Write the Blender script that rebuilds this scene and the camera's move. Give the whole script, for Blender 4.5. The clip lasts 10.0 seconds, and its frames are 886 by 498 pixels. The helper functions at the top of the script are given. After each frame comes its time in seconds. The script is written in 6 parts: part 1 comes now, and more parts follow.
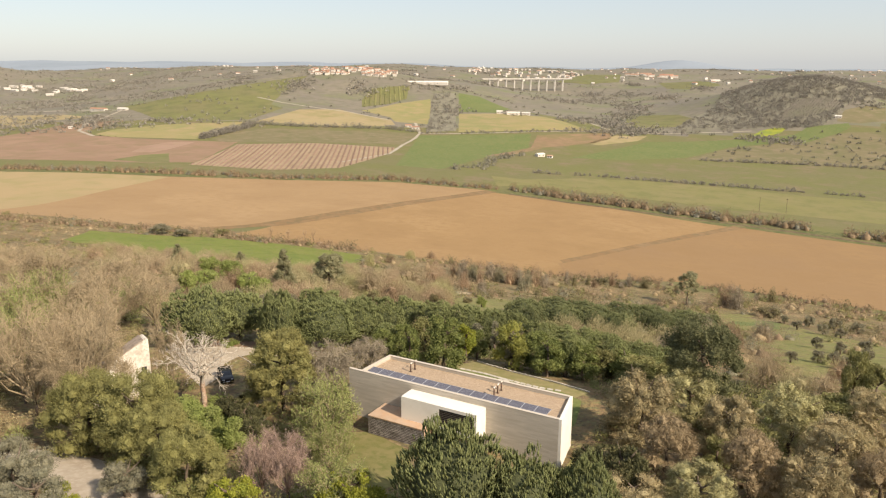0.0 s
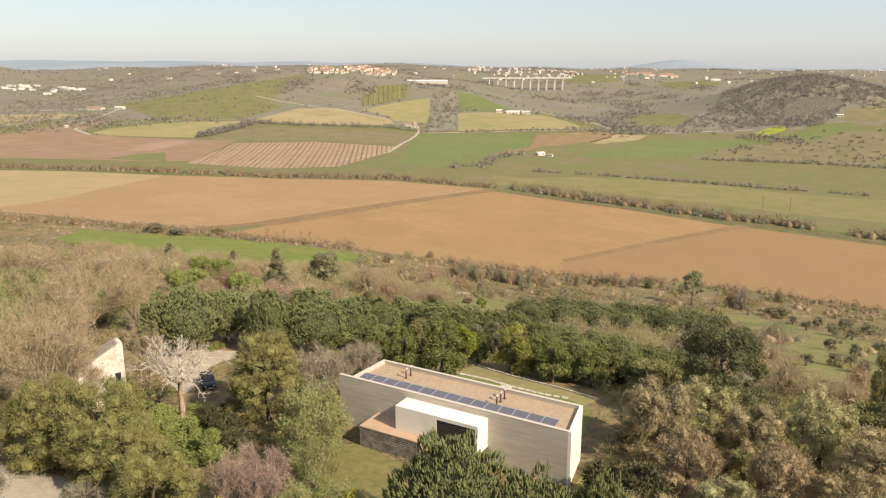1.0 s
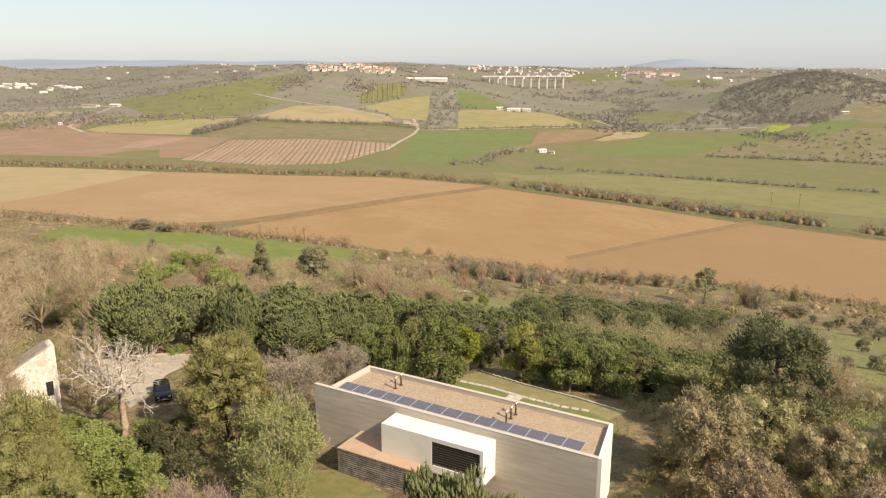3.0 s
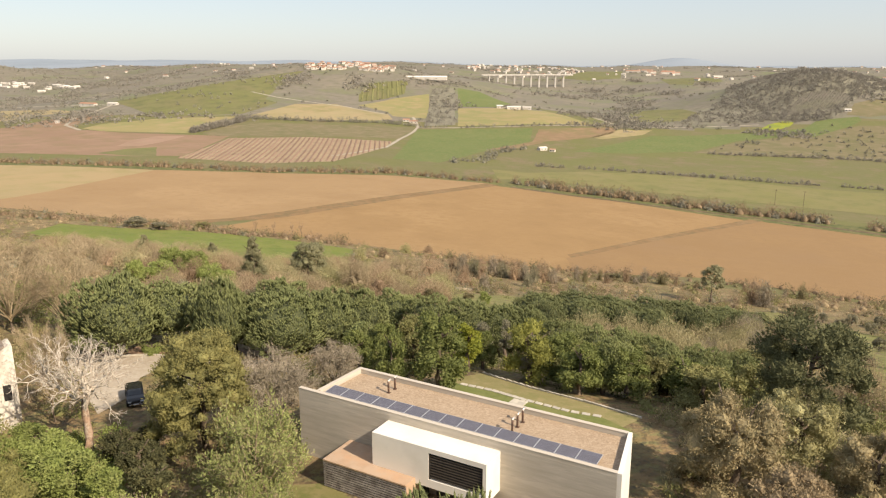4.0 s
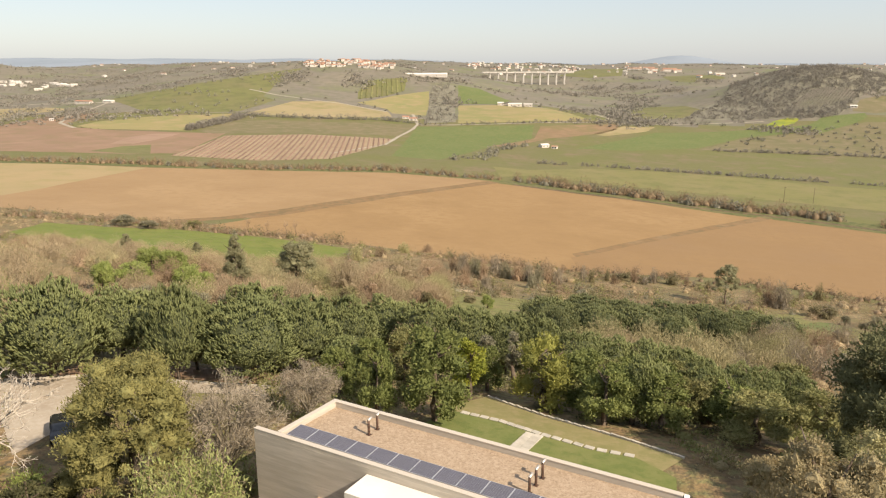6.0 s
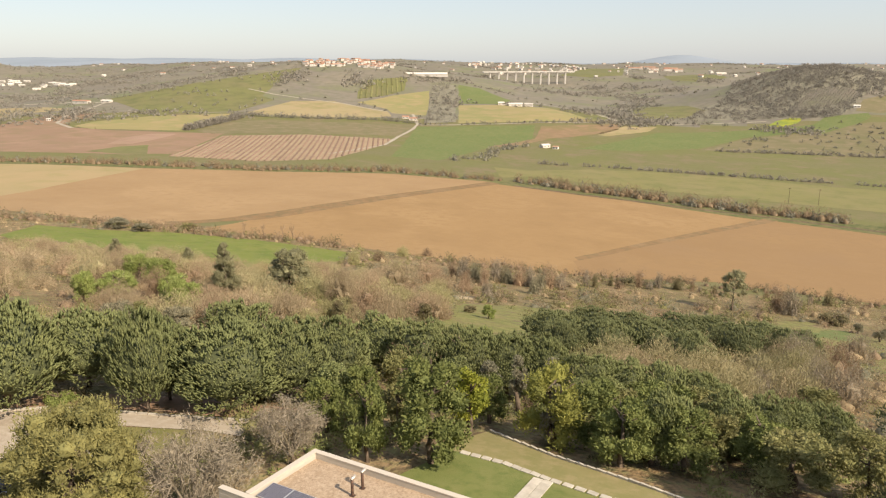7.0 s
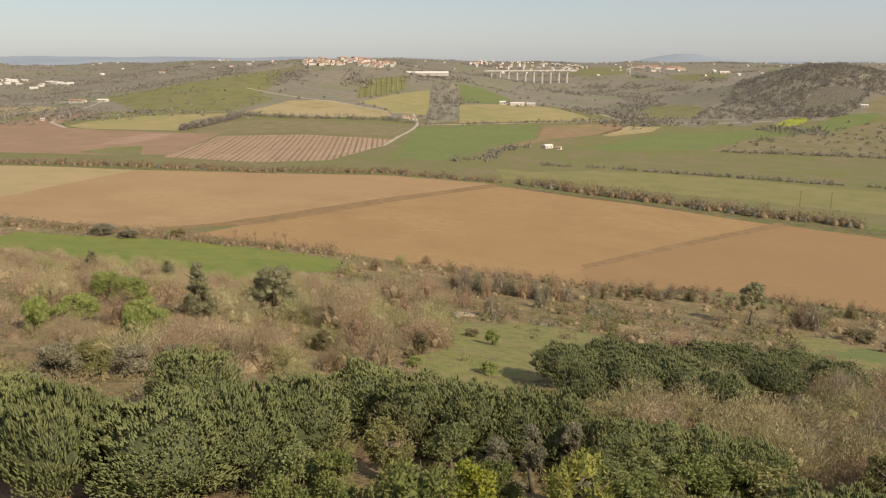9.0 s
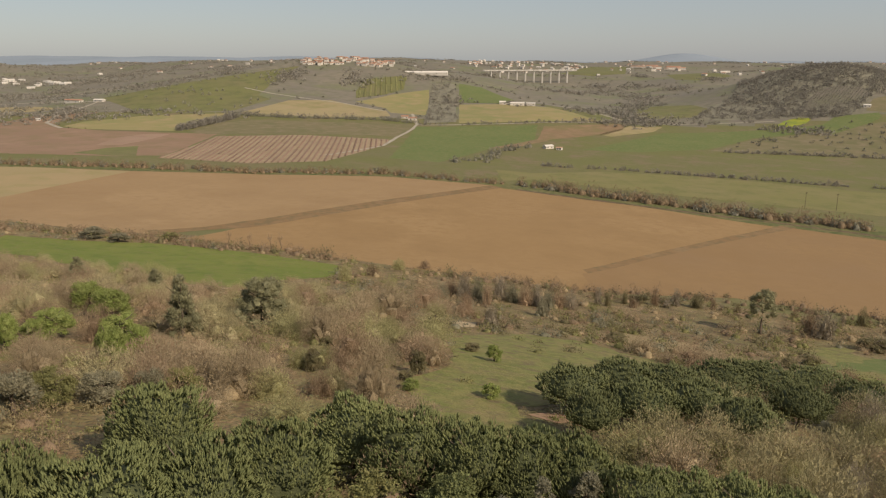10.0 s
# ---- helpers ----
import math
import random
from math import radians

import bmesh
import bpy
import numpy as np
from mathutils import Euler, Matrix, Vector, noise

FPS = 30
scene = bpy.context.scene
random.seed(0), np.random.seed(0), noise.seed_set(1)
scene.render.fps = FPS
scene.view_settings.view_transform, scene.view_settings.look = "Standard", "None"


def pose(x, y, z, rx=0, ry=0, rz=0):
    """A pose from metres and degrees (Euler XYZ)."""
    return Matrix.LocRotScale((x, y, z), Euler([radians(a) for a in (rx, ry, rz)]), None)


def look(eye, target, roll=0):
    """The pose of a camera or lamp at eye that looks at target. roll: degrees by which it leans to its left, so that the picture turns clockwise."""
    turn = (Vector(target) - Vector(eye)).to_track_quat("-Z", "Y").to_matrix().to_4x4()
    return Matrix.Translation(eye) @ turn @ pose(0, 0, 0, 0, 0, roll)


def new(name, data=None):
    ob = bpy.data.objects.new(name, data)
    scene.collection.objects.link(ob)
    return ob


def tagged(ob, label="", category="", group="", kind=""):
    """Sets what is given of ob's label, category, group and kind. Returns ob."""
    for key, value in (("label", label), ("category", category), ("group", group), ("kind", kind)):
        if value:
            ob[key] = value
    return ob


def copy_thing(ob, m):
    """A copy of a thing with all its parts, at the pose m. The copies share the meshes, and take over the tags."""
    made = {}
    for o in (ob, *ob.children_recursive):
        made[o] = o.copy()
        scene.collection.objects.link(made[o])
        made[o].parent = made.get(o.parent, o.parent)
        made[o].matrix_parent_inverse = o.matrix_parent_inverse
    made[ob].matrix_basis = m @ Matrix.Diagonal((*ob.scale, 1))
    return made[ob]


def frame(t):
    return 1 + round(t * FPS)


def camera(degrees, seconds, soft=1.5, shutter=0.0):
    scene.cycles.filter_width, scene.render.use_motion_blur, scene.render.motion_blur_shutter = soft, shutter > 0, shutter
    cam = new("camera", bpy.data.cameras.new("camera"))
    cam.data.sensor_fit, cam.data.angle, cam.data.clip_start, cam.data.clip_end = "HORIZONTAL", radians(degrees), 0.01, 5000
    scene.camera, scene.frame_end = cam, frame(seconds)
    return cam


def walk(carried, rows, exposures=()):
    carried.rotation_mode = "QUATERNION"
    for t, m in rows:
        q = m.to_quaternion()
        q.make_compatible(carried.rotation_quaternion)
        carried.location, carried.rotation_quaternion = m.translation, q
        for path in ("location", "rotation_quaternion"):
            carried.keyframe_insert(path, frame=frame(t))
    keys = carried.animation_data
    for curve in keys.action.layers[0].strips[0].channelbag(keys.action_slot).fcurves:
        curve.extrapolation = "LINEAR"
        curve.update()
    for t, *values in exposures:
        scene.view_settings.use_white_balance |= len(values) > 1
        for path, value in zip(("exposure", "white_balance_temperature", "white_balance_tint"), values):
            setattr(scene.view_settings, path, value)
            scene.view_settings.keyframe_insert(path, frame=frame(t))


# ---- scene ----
cam = camera(61.2, 10.0, soft=1.2)
# seconds, eye, target, roll
PATH = [
    (0, (57.192, -74.64, 46.56), (56.227, -72.956, 46.077), 0.1),
    (0.5, (55.421, -71.476, 45.491), (54.457, -69.792, 45.007), 0.2),
    (1, (53.654, -68.124, 44.216), (52.69, -66.439, 43.733), 0.1),
    (1.5, (51.855, -64.711, 42.823), (50.891, -63.026, 42.34), 0.1),
    (2, (49.96, -61.271, 41.451), (48.996, -59.586, 40.968), 0.1),
    (2.5, (48.082, -57.931, 40.008), (47.118, -56.246, 39.526), 0.1),
    (4, (42.956, -48.493, 35.808), (41.992, -46.808, 35.325), -0.0),
    (4.5, (41.249, -45.368, 34.355), (40.285, -43.684, 33.872), 0.0),
    (5, (39.629, -42.326, 33.085), (38.665, -40.642, 32.602), 0.0),
    (5.5, (37.912, -39.079, 32.571), (36.947, -37.395, 32.086), -0.1),
    (7, (32.35, -28.669, 32.319), (31.385, -26.987, 31.832), -0.1),
    (7.5, (30.59, -25.132, 32.325), (29.623, -23.45, 31.836), -0.1),
    (8, (28.587, -21.447, 32.355), (27.62, -19.766, 31.866), -0.1),
    (8.5, (26.522, -17.733, 32.334), (25.555, -16.052, 31.845), -0.1),
    (9, (24.401, -13.892, 32.281), (23.434, -12.212, 31.791), -0.1),
    (9.5, (22.195, -9.867, 32.211), (21.228, -8.187, 31.721), -0.1),
    (10, (19.967, -5.916, 32.153), (19.001, -4.235, 31.662), -0.1),
]
walk(cam, [(t, look(eye, target, roll)) for t, eye, target, roll in PATH],
     exposures=[(0.0, 0.35), (7.0, 0.38), (8.0, 0.24), (9.0, -0.02), (10.0, -0.38)])

# ---- light ----
SUN = Vector((0.775, -0.165, 0.610)).normalized()
world = bpy.data.worlds.new("world")
scene.world = world
world.use_nodes = True
wt = world.node_tree
sky = wt.nodes.new("ShaderNodeTexSky")
sky.sky_type, sky.sun_disc = "NISHITA", False
sky.sun_elevation, sky.sun_rotation = math.asin(SUN.z), math.atan2(SUN.x, SUN.y)
sky.altitude, sky.air_density, sky.dust_density, sky.ozone_density = 0, 1.0, 0.7, 1.0
haze = wt.nodes.new("ShaderNodeMix")
haze.data_type = "RGBA"
haze.inputs["Factor"].default_value = 0.68
haze.inputs[7].default_value = (3.05, 3.15, 3.45, 1)      # thin even haze over the whole sky
wt.links.new(sky.outputs[0], haze.inputs[6])
wt.links.new(haze.outputs[2], wt.nodes["Background"].inputs[0])
wt.nodes["Background"].inputs[1].default_value = 0.15
lamp = bpy.data.lights.new("sun", "SUN")
lamp.energy, lamp.angle, lamp.color = 5.2, radians(0.6), (1.0, 0.86, 0.69)
sun = new("sun", lamp)
sun.matrix_world = look(SUN * 300, (0, 0, 0))

# ---- building tools ----
import functools


def material(name, base, rough=0.9, spots=(), scale=1.0, bump=0.0, bump_scale=8.0, island=0.0, rand=0.0, spec=0.3, metal=0.0, through_light=0.0, stretch=None):
    """A surface: base colour, blotches of other colours [(colour, size in metres, amount)], relief, and change from piece to piece."""
    m = bpy.data.materials.new(name)
    m.use_nodes = True
    nt = m.node_tree
    b = nt.nodes["Principled BSDF"]
    b.inputs["Roughness"].default_value, b.inputs["Metallic"].default_value = rough, metal
    b.inputs["Specular IOR Level"].default_value = spec
    place = nt.nodes.new("ShaderNodeNewGeometry")
    rgb = nt.nodes.new("ShaderNodeRGB")
    rgb.outputs[0].default_value = (*base, 1)
    out = rgb.outputs[0]
    for k, (colour, size, amount) in enumerate(spots):
        n = nt.nodes.new("ShaderNodeTexNoise")
        n.inputs["Scale"].default_value, n.inputs["Detail"].default_value = 1.0 / size, 5.0
        n.inputs["Roughness"].default_value = 0.62
        shift = nt.nodes.new("ShaderNodeVectorMath")
        shift.operation = "ADD"
        shift.inputs[1].default_value = (17.3 * k, 9.1 * k, 3.7 * k)
        where = place.outputs["Position"]
        if stretch:
            squash = nt.nodes.new("ShaderNodeVectorMath")
            squash.operation = "MULTIPLY"
            squash.inputs[1].default_value = stretch
            nt.links.new(where, squash.inputs[0])
            where = squash.outputs[0]
        nt.links.new(where, shift.inputs[0])
        nt.links.new(shift.outputs[0], n.inputs["Vector"])
        ramp = nt.nodes.new("ShaderNodeMapRange")
        ramp.inputs["From Min"].default_value, ramp.inputs["From Max"].default_value = 0.60 - amount * 0.35, 0.72 - amount * 0.18
        nt.links.new(n.outputs[0], ramp.inputs[0])
        mix = nt.nodes.new("ShaderNodeMix")
        mix.data_type = "RGBA"
        nt.links.new(ramp.outputs[0], mix.inputs["Factor"])
        nt.links.new(out, mix.inputs[6])
        mix.inputs[7].default_value = (*colour, 1)
        out = mix.outputs[2]
    for amount, node, slot in ((island, place, "Random Per Island"), (rand, None, "Random")):
        if amount:
            node = node or nt.nodes.new("ShaderNodeObjectInfo")
            span = nt.nodes.new("ShaderNodeMapRange")
            span.inputs["To Min"].default_value, span.inputs["To Max"].default_value = 1 - amount, 1 + amount
            nt.links.new(node.outputs[slot], span.inputs[0])
            mul = nt.nodes.new("ShaderNodeVectorMath")
            mul.operation = "SCALE"
            nt.links.new(out, mul.inputs[0])
            nt.links.new(span.outputs[0], mul.inputs["Scale"])
            out = mul.outputs[0]
    nt.links.new(out, b.inputs["Base Color"])
    if bump:
        n = nt.nodes.new("ShaderNodeTexNoise")
        n.inputs["Scale"].default_value, n.inputs["Detail"].default_value = bump_scale, 6.0
        nt.links.new(place.outputs["Position"], n.inputs["Vector"])
        bp = nt.nodes.new("ShaderNodeBump")
        bp.inputs["Strength"].default_value, bp.inputs["Distance"].default_value = 1.0, bump
        nt.links.new(n.outputs[0], bp.inputs["Height"])
        nt.links.new(bp.outputs[0], b.inputs["Normal"])
    if through_light:
        t = nt.nodes.new("ShaderNodeBsdfTranslucent")
        mixer = nt.nodes.new("ShaderNodeMixShader")
        mixer.inputs[0].default_value = through_light
        nt.links.new(out, t.inputs[0])
        nt.links.new(b.outputs[0], mixer.inputs[1])
        nt.links.new(t.outputs[0], mixer.inputs[2])
        nt.links.new(mixer.outputs[0], nt.nodes["Material Output"].inputs[0])
    return m


def mesh(name, verts, faces, mat, smooth=False):
    me = bpy.data.meshes.new(name)
    me.from_pydata([tuple(v) for v in verts], [], [tuple(int(i) for i in f) for f in faces])
    me.materials.append(mat)
    if smooth:
        me.polygons.foreach_set("use_smooth", [True] * len(me.polygons))
    me.update()
    return me


def part(name, data, parent, label="", at=None):
    ob = new(name, data)
    ob.parent = parent
    if at is not None:
        ob.matrix_basis = at if isinstance(at, Matrix) else Matrix.Translation(at)
    return tagged(ob, label)


def thing(name, x, y, z, label, category, group="", turn=0.0, kind=""):
    ob = new(name)
    ob.empty_display_size = 0.3
    ob.matrix_basis = pose(x, y, z, 0, 0, turn)
    return tagged(ob, label, category, group, kind)


def box_data(name, lo, hi, mat, bevel=0.0):
    """A box from corner to corner, its edges bevelled."""
    bm = bmesh.new()
    bmesh.ops.create_cube(bm, size=1.0)
    lo, hi = Vector(lo), Vector(hi)
    for v in bm.verts:
        v.co = Vector([lo[k] + (v.co[k] + 0.5) * (hi[k] - lo[k]) for k in range(3)])
    if bevel:
        bmesh.ops.bevel(bm, geom=bm.edges[:], offset=bevel, segments=2, profile=0.6, affect="EDGES")
    me = bpy.data.meshes.new(name)
    bm.to_mesh(me)
    bm.free()
    me.materials.append(mat)
    return me


def tube(points, radii, sides, base=0):
    """Vertices and faces of a bent, tapering tube."""
    verts, faces = [], []
    for k, (p, r) in enumerate(zip(points, radii)):
        p = Vector(p)
        way = Vector(points[min(k + 1, len(points) - 1)]) - Vector(points[max(k - 1, 0)])
        q = way.normalized().to_track_quat("Z", "Y")
        for s in range(sides):
            a = 2 * math.pi * s / sides
            verts.append(p + q @ Vector((r * math.cos(a), r * math.sin(a), 0)))
    for k in range(len(points) - 1):
        for s in range(sides):
            n = (s + 1) % sides
            faces.append((base + k * sides + s, base + k * sides + n, base + (k + 1) * sides + n, base + (k + 1) * sides + s))
    faces.append(tuple(base + (len(points) - 1) * sides + s for s in range(sides)))
    return verts, faces


def unit(a):
    return a / np.maximum(np.linalg.norm(a, axis=1, keepdims=True), 1e-6)


def blades(at, along, length, width, rng):
    """Small pointed leaves or tufts: one three-cornered piece at each place."""
    n = len(at)
    side = unit(np.cross(along, rng.normal(size=(n, 3))))
    l, w = (along * np.reshape(length, (-1, 1)) / 2), (side * np.reshape(width, (-1, 1)) / 2)
    verts = np.empty((n, 3, 3))
    verts[:, 0], verts[:, 1], verts[:, 2] = at - l * 0.8 - w, at - l * 0.5 + w, at + l
    return verts.reshape(-1, 3), np.arange(3 * n).reshape(-1, 3)


# ---- materials ----
M_slope = material("slope_ground", (0.255, 0.172, 0.085), 0.95, [((0.19, 0.16, 0.06), 22, 0.4), ((0.33, 0.235, 0.13), 9, 0.4), ((0.135, 0.092, 0.05), 4.5, 0.42), ((0.21, 0.19, 0.08), 1.2, 0.4), ((0.11, 0.09, 0.055), 0.7, 0.25)], bump=0.5, bump_scale=1.4)
M_valley = material("valley_meadow", (0.156, 0.154, 0.051), 0.95, [((0.165, 0.148, 0.065), 90, 0.5), ((0.20, 0.155, 0.085), 35, 0.3), ((0.145, 0.142, 0.05), 8, 0.3)], bump=0.2, bump_scale=0.5)
M_hills = material("hill_ground", (0.212, 0.182, 0.135), 0.95, [((0.235, 0.20, 0.14), 160, 0.5), ((0.185, 0.16, 0.125), 90, 0.5), ((0.17, 0.18, 0.08), 120, 0.3), ((0.17, 0.155, 0.105), 14, 0.45)])
# Blue-grey of distance haze is painted into the horizon ground's colour.
M_far = material("hazed_far_ridge", (0.27, 0.305, 0.34), 0.95, [((0.24, 0.275, 0.305), 300, 0.5)])
M_soil = material("tan_soil", (0.325, 0.213, 0.104), 0.95, [((0.355, 0.236, 0.118), 120, 0.5), ((0.295, 0.190, 0.091), 40, 0.4), ((0.31, 0.203, 0.10), 6, 0.4)], bump=0.12, bump_scale=1.5)
M_soil_near = material("tan_soil_near", (0.305, 0.192, 0.084), 0.95, [((0.33, 0.212, 0.096), 120, 0.5), ((0.27, 0.168, 0.072), 40, 0.4), ((0.29, 0.182, 0.079), 6, 0.4)], bump=0.12, bump_scale=1.5)
M_soil_east = material("brown_soil_east", (0.284, 0.178, 0.079), 0.95, [((0.262, 0.166, 0.080), 110, 0.5), ((0.262, 0.163, 0.073), 30, 0.4), ((0.262, 0.164, 0.075), 6, 0.4)], bump=0.12, bump_scale=1.5)
M_soil_pale = material("pale_soil", (0.36, 0.265, 0.135), 0.95, [((0.33, 0.255, 0.125), 60, 0.5), ((0.30, 0.245, 0.108), 25, 0.35)], bump=0.12, bump_scale=1.5)
M_straw = material("straw_grass", (0.34, 0.255, 0.135), 0.95, [((0.27, 0.205, 0.10), 5, 0.5), ((0.21, 0.165, 0.08), 1.5, 0.4)], bump=0.15, bump_scale=2)
M_pink = material("pinkish_soil", (0.33, 0.215, 0.15), 0.95, [((0.29, 0.19, 0.125), 30, 0.5), ((0.31, 0.215, 0.135), 9, 0.4)])
M_ditch = material("ditch_earth", (0.135, 0.09, 0.055), 0.95, [((0.20, 0.14, 0.08), 6, 0.5), ((0.09, 0.085, 0.035), 3, 0.45)])
M_track = material("field_track", (0.235, 0.145, 0.066), 0.95, [((0.26, 0.172, 0.086), 14, 0.4), ((0.175, 0.128, 0.06), 5, 0.4)])
M_bank = material("grass_bank", (0.135, 0.135, 0.048), 0.95, [((0.19, 0.16, 0.07), 12, 0.5), ((0.08, 0.10, 0.03), 4, 0.4)])
M_grass = material("young_wheat", (0.128, 0.158, 0.046), 0.95, [((0.155, 0.172, 0.055), 40, 0.5), ((0.135, 0.165, 0.05), 12, 0.4), ((0.19, 0.182, 0.072), 4, 0.25)], bump=0.15, bump_scale=2)
M_wheat = material("young_wheat_near", (0.158, 0.190, 0.034), 0.95, [((0.19, 0.20, 0.045), 30, 0.5), ((0.13, 0.165, 0.03), 9, 0.4), ((0.19, 0.18, 0.055), 3, 0.25)], bump=0.15, bump_scale=2)
M_meadow_pale = material("yellowish_meadow", (0.198, 0.183, 0.064), 0.95, [((0.22, 0.19, 0.08), 60, 0.5), ((0.165, 0.162, 0.055), 22, 0.4), ((0.21, 0.18, 0.075), 5, 0.3)])
M_meadow = material("meadow", (0.172, 0.172, 0.056), 0.95, [((0.185, 0.165, 0.07), 70, 0.5), ((0.125, 0.13, 0.046), 25, 0.4), ((0.17, 0.15, 0.064), 5, 0.3)])
M_glade = material("rough_glade", (0.182, 0.192, 0.056), 0.95, [((0.25, 0.19, 0.09), 13, 0.42), ((0.15, 0.16, 0.045), 5, 0.45), ((0.24, 0.215, 0.075), 2, 0.45), ((0.16, 0.125, 0.065), 3.4, 0.25)], bump=0.25, bump_scale=1.6)
M_plough = material("ploughed_purple_soil", (0.26, 0.168, 0.105), 0.95, [((0.30, 0.195, 0.125), 60, 0.5), ((0.235, 0.165, 0.092), 25, 0.4)])
M_olive = material("olive_fallow", (0.185, 0.155, 0.078), 0.95, [((0.15, 0.14, 0.06), 40, 0.5), ((0.22, 0.175, 0.10), 14, 0.35)])
M_yellow = material("yellowing_field", (0.285, 0.24, 0.10), 0.95, [((0.235, 0.225, 0.085), 60, 0.5), ((0.32, 0.25, 0.12), 25, 0.4)])
M_tan = material("dry_hill_field", (0.33, 0.265, 0.135), 0.95, [((0.26, 0.22, 0.095), 50, 0.5), ((0.35, 0.265, 0.14), 20, 0.4)])
M_red = material("reddish_soil", (0.235, 0.155, 0.085), 0.95, [((0.20, 0.16, 0.07), 40, 0.5), ((0.27, 0.18, 0.10), 15, 0.4)])
M_tan_pink = material("pinkish_vineyard_soil", (0.325, 0.235, 0.145), 0.95, [((0.29, 0.21, 0.13), 40, 0.5), ((0.345, 0.265, 0.16), 15, 0.4)])
M_rape = material("flowering_rape", (0.30, 0.31, 0.035), 0.95, [((0.20, 0.24, 0.04), 20, 0.5)])
M_wood = material("wooded_ground", (0.22, 0.20, 0.14), 0.95, [((0.25, 0.225, 0.155), 30, 0.5), ((0.18, 0.165, 0.115), 9, 0.4)])
M_drive = material("gravel_drive", (0.44, 0.37, 0.28), 0.95, [((0.38, 0.31, 0.23), 5, 0.5), ((0.48, 0.41, 0.32), 0.6, 0.4)], bump=0.02, bump_scale=25)
M_lawn = material("lawn", (0.185, 0.172, 0.056), 0.95, [((0.23, 0.195, 0.08), 4, 0.5), ((0.15, 0.152, 0.045), 1.2, 0.4)], bump=0.05, bump_scale=9)
M_lawn_green = material("green_lawn", (0.165, 0.185, 0.052), 0.95, [((0.20, 0.20, 0.066), 5, 0.45), ((0.135, 0.16, 0.042), 1.2, 0.4)], bump=0.05, bump_scale=9)
M_lawn_dry = material("dry_lawn", (0.255, 0.22, 0.09), 0.95, [((0.215, 0.20, 0.072), 4, 0.5), ((0.30, 0.245, 0.115), 1.4, 0.4)], bump=0.05, bump_scale=9)
M_earth = material("reddish_earth", (0.34, 0.215, 0.135), 0.95, [((0.27, 0.17, 0.105), 3, 0.5), ((0.20, 0.155, 0.085), 1.0, 0.35)], bump=0.05, bump_scale=6)
M_stone = material("pale_paving", (0.52, 0.47, 0.38), 0.9, [((0.44, 0.39, 0.31), 0.8, 0.5)], bump=0.01, bump_scale=20, rand=0.12)
M_sand = material("bare_sand", (0.46, 0.36, 0.22), 0.95, [((0.38, 0.29, 0.17), 3, 0.5)])
M_lane = material("pale_lane", (0.40, 0.35, 0.27), 0.95, [((0.34, 0.295, 0.22), 12, 0.5)])
M_bark = material("bark", (0.13, 0.095, 0.065), 0.95, [((0.08, 0.06, 0.04), 0.25, 0.5), ((0.19, 0.15, 0.11), 0.6, 0.35)], bump=0.03, bump_scale=12)
M_trunk = material("weathered_trunk", (0.36, 0.24, 0.16), 0.9, [((0.46, 0.37, 0.28), 0.5, 0.45), ((0.22, 0.15, 0.1), 0.3, 0.35)], bump=0.03, bump_scale=9)
M_dead = material("bleached_wood", (0.60, 0.53, 0.43), 0.9, [((0.34, 0.27, 0.20), 0.5, 0.45)], bump=0.02, bump_scale=14)
M_twig = material("grey_brown_twigs", (0.352, 0.276, 0.168), 0.95, [((0.28, 0.216, 0.13), 2.5, 0.5)], island=0.15, rand=0.15)
M_twig_grey = material("grey_twigs", (0.30, 0.25, 0.18), 0.95, [((0.24, 0.20, 0.135), 1.2, 0.5)], island=0.2)
M_twig_pink = material("reddish_twigs", (0.36, 0.255, 0.205), 0.95, [((0.29, 0.205, 0.155), 1.0, 0.5)], island=0.3)


def leaf(name, base, other, amount=0.45):
    return material(name, base, 0.75, [(other, 1.6, amount)], island=0.18, rand=0.14, spec=0.2, through_light=0.22, bump=0.10, bump_scale=5.0)


M_pine = leaf("pine_needles", (0.205, 0.225, 0.090), (0.258, 0.27, 0.107))
# Darker copy of the needles: shade in the crown's gaps put into colour.
M_pine_shade = leaf("shade_dark_needles", (0.10, 0.11, 0.05), (0.125, 0.135, 0.06))
M_umbrella = leaf("umbrella_needles", (0.162, 0.177, 0.077), (0.205, 0.213, 0.09))
M_broad = leaf("olive_green_needles", (0.275, 0.258, 0.092), (0.21, 0.20, 0.074))
M_oak = leaf("oak_leaves", (0.155, 0.176, 0.055), (0.212, 0.228, 0.07))
M_evergreen = leaf("evergreen_oak_leaves", (0.135, 0.14, 0.066), (0.19, 0.185, 0.085))
M_bluegrey = leaf("blue_grey_leaves", (0.25, 0.228, 0.145), (0.30, 0.27, 0.175))
M_dark = leaf("dark_leaves", (0.105, 0.105, 0.05), (0.16, 0.15, 0.065))
M_cedar = leaf("yellowish_needles", (0.29, 0.262, 0.094), (0.225, 0.212, 0.078))
M_lime = leaf("lime_leaves", (0.304, 0.31, 0.045), (0.221, 0.244, 0.042))
M_mimosa = leaf("mimosa_leaves", (0.225, 0.22, 0.052), (0.175, 0.178, 0.048))
M_light = leaf("light_green_leaves", (0.275, 0.30, 0.10), (0.335, 0.34, 0.135))
M_fresh = leaf("fresh_green_leaves", (0.245, 0.285, 0.08), (0.30, 0.325, 0.11))
M_greyleaf = leaf("grey_leaves", (0.288, 0.265, 0.174), (0.196, 0.188, 0.122))
